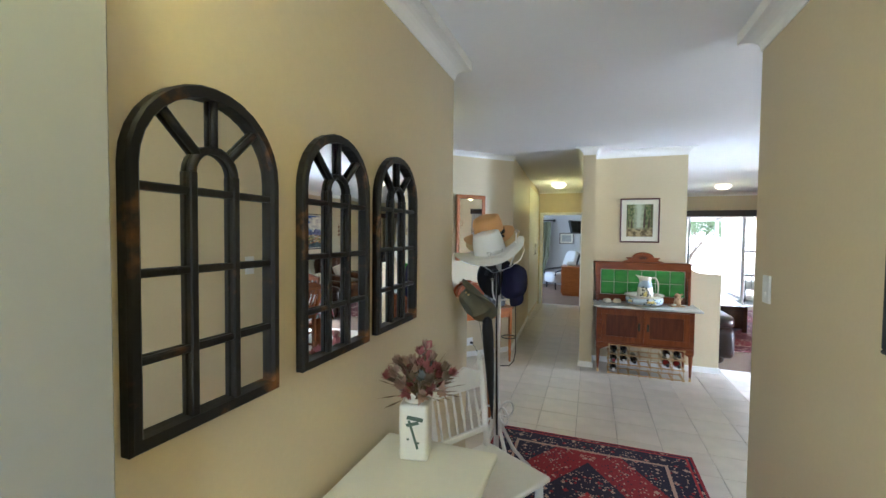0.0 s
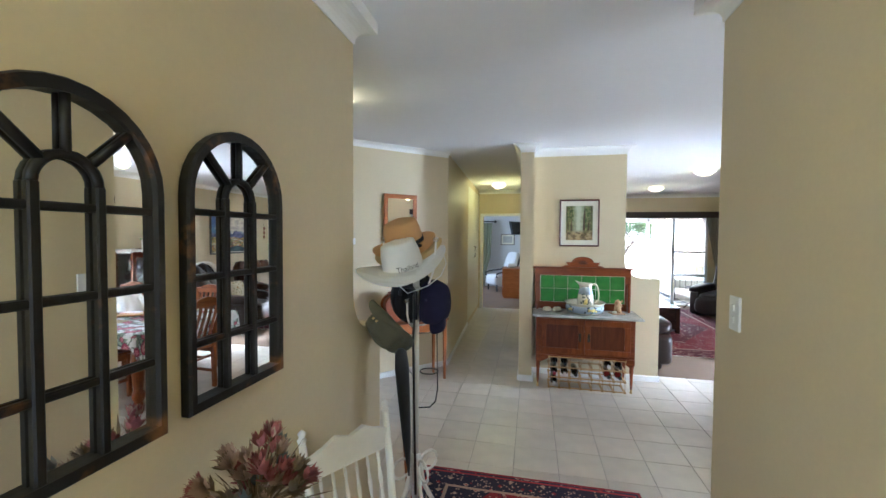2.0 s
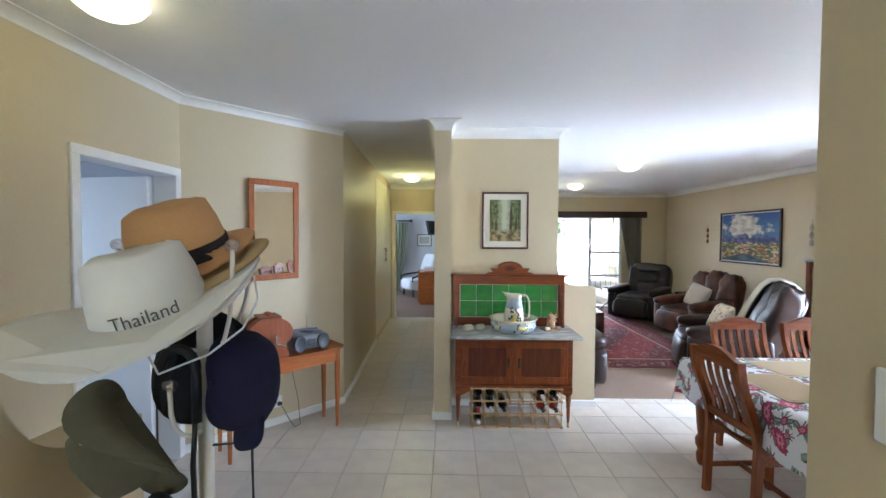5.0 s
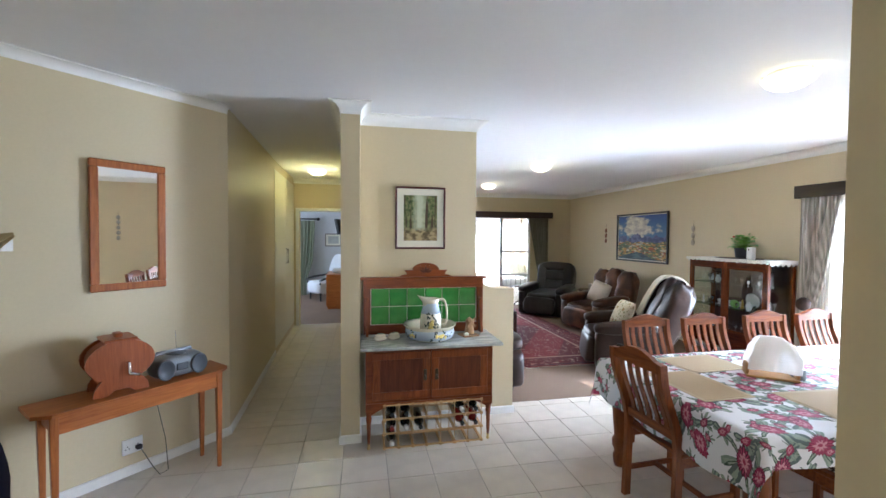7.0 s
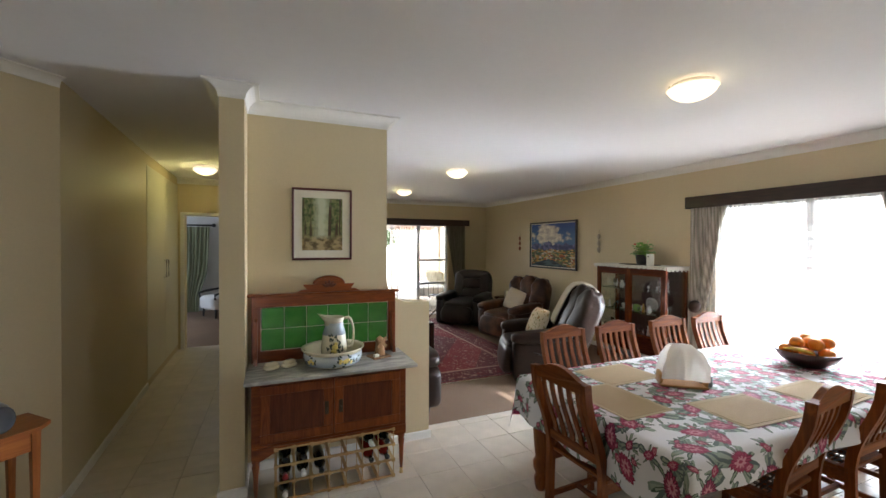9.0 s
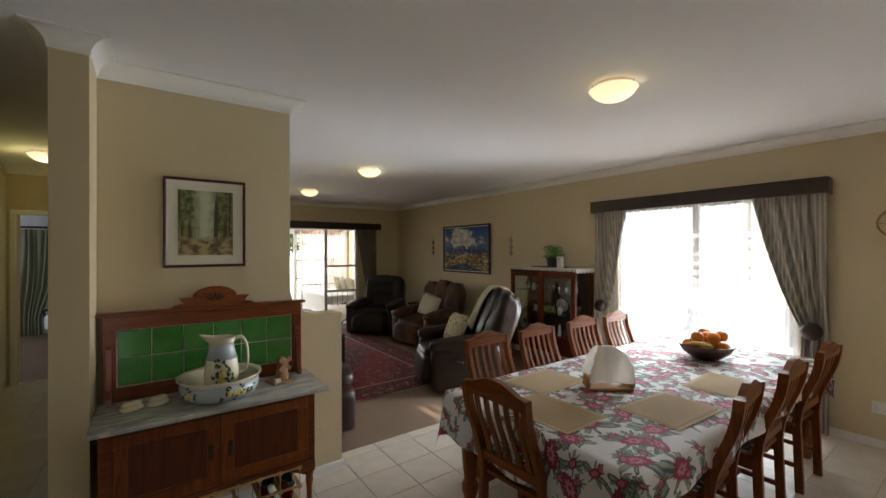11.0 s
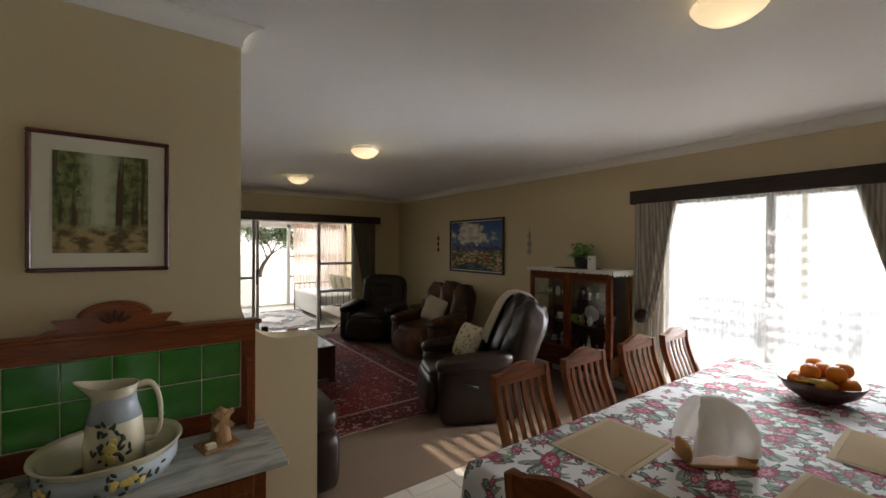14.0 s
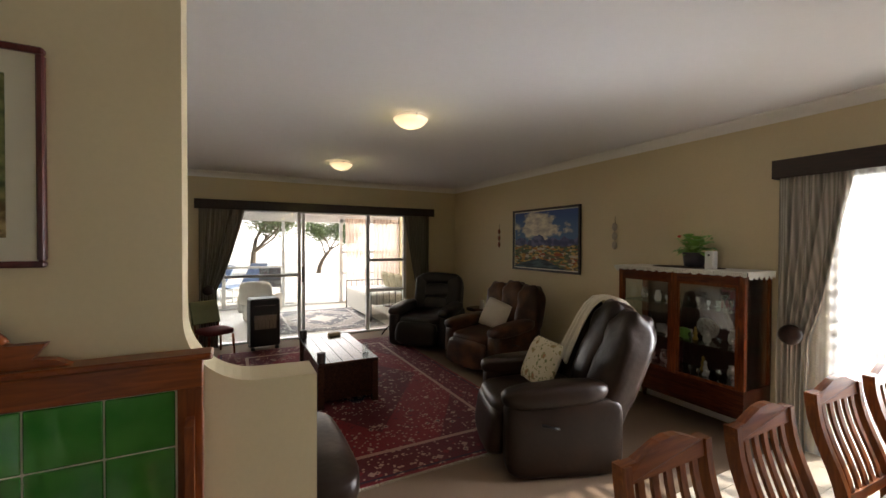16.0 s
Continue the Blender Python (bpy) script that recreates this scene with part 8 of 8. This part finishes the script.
part("seat", box(-0.28, 0.28, -0.25, 0.25, 0.4, 0.43, 0.008), DKG, gc)
part("backrest", box(-0.28, 0.28, 0.22, 0.25, 0.43, 0.95, 0.008), DKG, gc)
for x in (-0.26, 0.26):
    for y in (-0.22, 0.22):
        part("leg", tube([(x, y, 0), (x, y, 0.42)], 0.014, 6), DKG, gc)
structure("pillar_trim", lathe([(0.12, -0.06), (0.11, 0.2), (0.11, 2.3), (0.13, 2.4)], 20, pose(0.25, 14.9, 0)), TRIM, "white round patio pillar")


def tree(x, y, seed, h=4.2):
    o = thing("tree", "broad garden tree with twisted limbs and small leaves", "tree", pose(x, y, -0.1))
    r = random.Random(seed)
    bm = bmesh.new()
    tips = []

    def limb(p, d, ln, rad, depth):
        pts, rs = [p.copy()], [rad]
        for _ in range(4):
            d = (d + Vector((r.uniform(-1, 1), r.uniform(-1, 1), r.uniform(-0.3, 0.7))) * 0.28).normalized()
            p = p + d * ln / 4
            pts.append(p.copy())
            rs.append(rs[-1] * 0.84)
        bm_tube(bm, pts, rs, 6)
        if depth == 0:
            tips.extend(pts[1:])
            return
        for _ in range(4 if depth > 1 else 5):
            limb(pts[r.randrange(2, 5)], (d + Vector((r.uniform(-1, 1), r.uniform(-1, 1), r.uniform(-0.2, 0.6))) * 1.1).normalized(), ln * 0.66, rs[-1] * 0.8, depth - 1)

    limb(Vector((0, 0, 0)), Vector((0.15, 0, 1)), h * 0.33, 0.13, 3)
    part("trunk", bm, mat("bark", (0.10, 0.075, 0.055), 0.9, vary=0.3, scale=12, bump=0.6, bscale=40), o)
    bm = bmesh.new()
    for t0 in tips:
        for _ in range(16):
            c = t0 + Vector((r.gauss(0, 0.26), r.gauss(0, 0.26), r.gauss(0, 0.2)))
            d = Vector((r.uniform(-1, 1), r.uniform(-1, 1), r.uniform(-0.6, 0.6))).normalized()
            s = d.cross(Vector((r.uniform(-1, 1), r.uniform(-1, 1), 1))).normalized() * 0.034
            v = [bm.verts.new(q) for q in (c - d * 0.06, c + s, c + d * 0.07, c - s)]
            bm.faces.new(v)
    part("crown", bm, mat("tree_leaf", (0.07, 0.11, 0.035), 0.6, vary=0.35, scale=9), o)
    return o


tree(1.3, 19.0, 5, 5.6)
tree(5.0, 26.0, 9, 4.6)

# ---- floor tiles: each one a piece ----
P = 0.3065


def tile_mat():
    m = TILE
    t = m.node_tree
    b = t.nodes["Principled BSDF"]
    link = b.inputs["Base Color"].links[0].from_socket
    inf = t.nodes.new("ShaderNodeObjectInfo")
    ma = t.nodes.new("ShaderNodeMath")
    ma.operation = "MULTIPLY_ADD"
    ma.inputs[1].default_value, ma.inputs[2].default_value = 0.10, 0.95
    t.links.new(inf.outputs["Random"], ma.inputs[0])
    sc2 = t.nodes.new("ShaderNodeVectorMath")
    sc2.operation = "SCALE"
    t.links.new(link, sc2.inputs[0])
    t.links.new(ma.outputs[0], sc2.inputs["Scale"])
    t.links.new(sc2.outputs[0], b.inputs["Base Color"])
    return m


tile_mat()
meshes = {}
rest = bmesh.new()


def tiled(x0, x1, y0, y1):
    """The cells of the tile grid that lie in this stretch, cut at its edges."""
    i0, i1 = math.floor((x0 + 0.27) / P), math.ceil((x1 + 0.27) / P)
    j0, j1 = math.floor((y0 - 3.915) / P), math.ceil((y1 - 3.915) / P)
    for i in range(i0, i1):
        for j in range(j0, j1):
            a0, a1 = max(x0, -0.27 + i * P + 0.002), min(x1, -0.27 + (i + 1) * P - 0.002)
            b0, b1 = max(y0, 3.915 + j * P + 0.002), min(y1, 3.915 + (j + 1) * P - 0.002)
            if a1 - a0 > 0.02 and b1 - b0 > 0.02:
                yield a0, a1, b0, b1


for stretch in ((-2.4, 4.82, -1.2, 5.248), (-1.35, -0.295, 5.248, 9.2)):
    for a0, a1, b0, b1 in tiled(*stretch):
        cx, cy = (a0 + a1) / 2, (b0 + b1) / 2
        near = (-2.1 < cx < 2.6 and 2.2 < cy < 5.3) or (-1.4 < cx < -0.29 and cy > 5.2) or (cx > 3.6 and 2.0 < cy < 3.0)
        if near:
            key = (round(a1 - a0, 3), round(b1 - b0, 3))
            if key not in meshes:
                w, d = key
                meshes[key] = mesh_of("floor_tile", box(-w / 2, w / 2, -d / 2, d / 2, -0.003, 0.006, 0.0015), TILE)
            o = new("floor_tile", meshes[key])
            o.parent = floor
            o.location = (cx, cy, 0)
        else:
            bm_box(rest, a0, a1, b0, b1, -0.003, 0.006)
rt = part("tile_field", rest, TILE, floor, "beige ceramic floor tiles")
tagged(rt, kind="stuff")
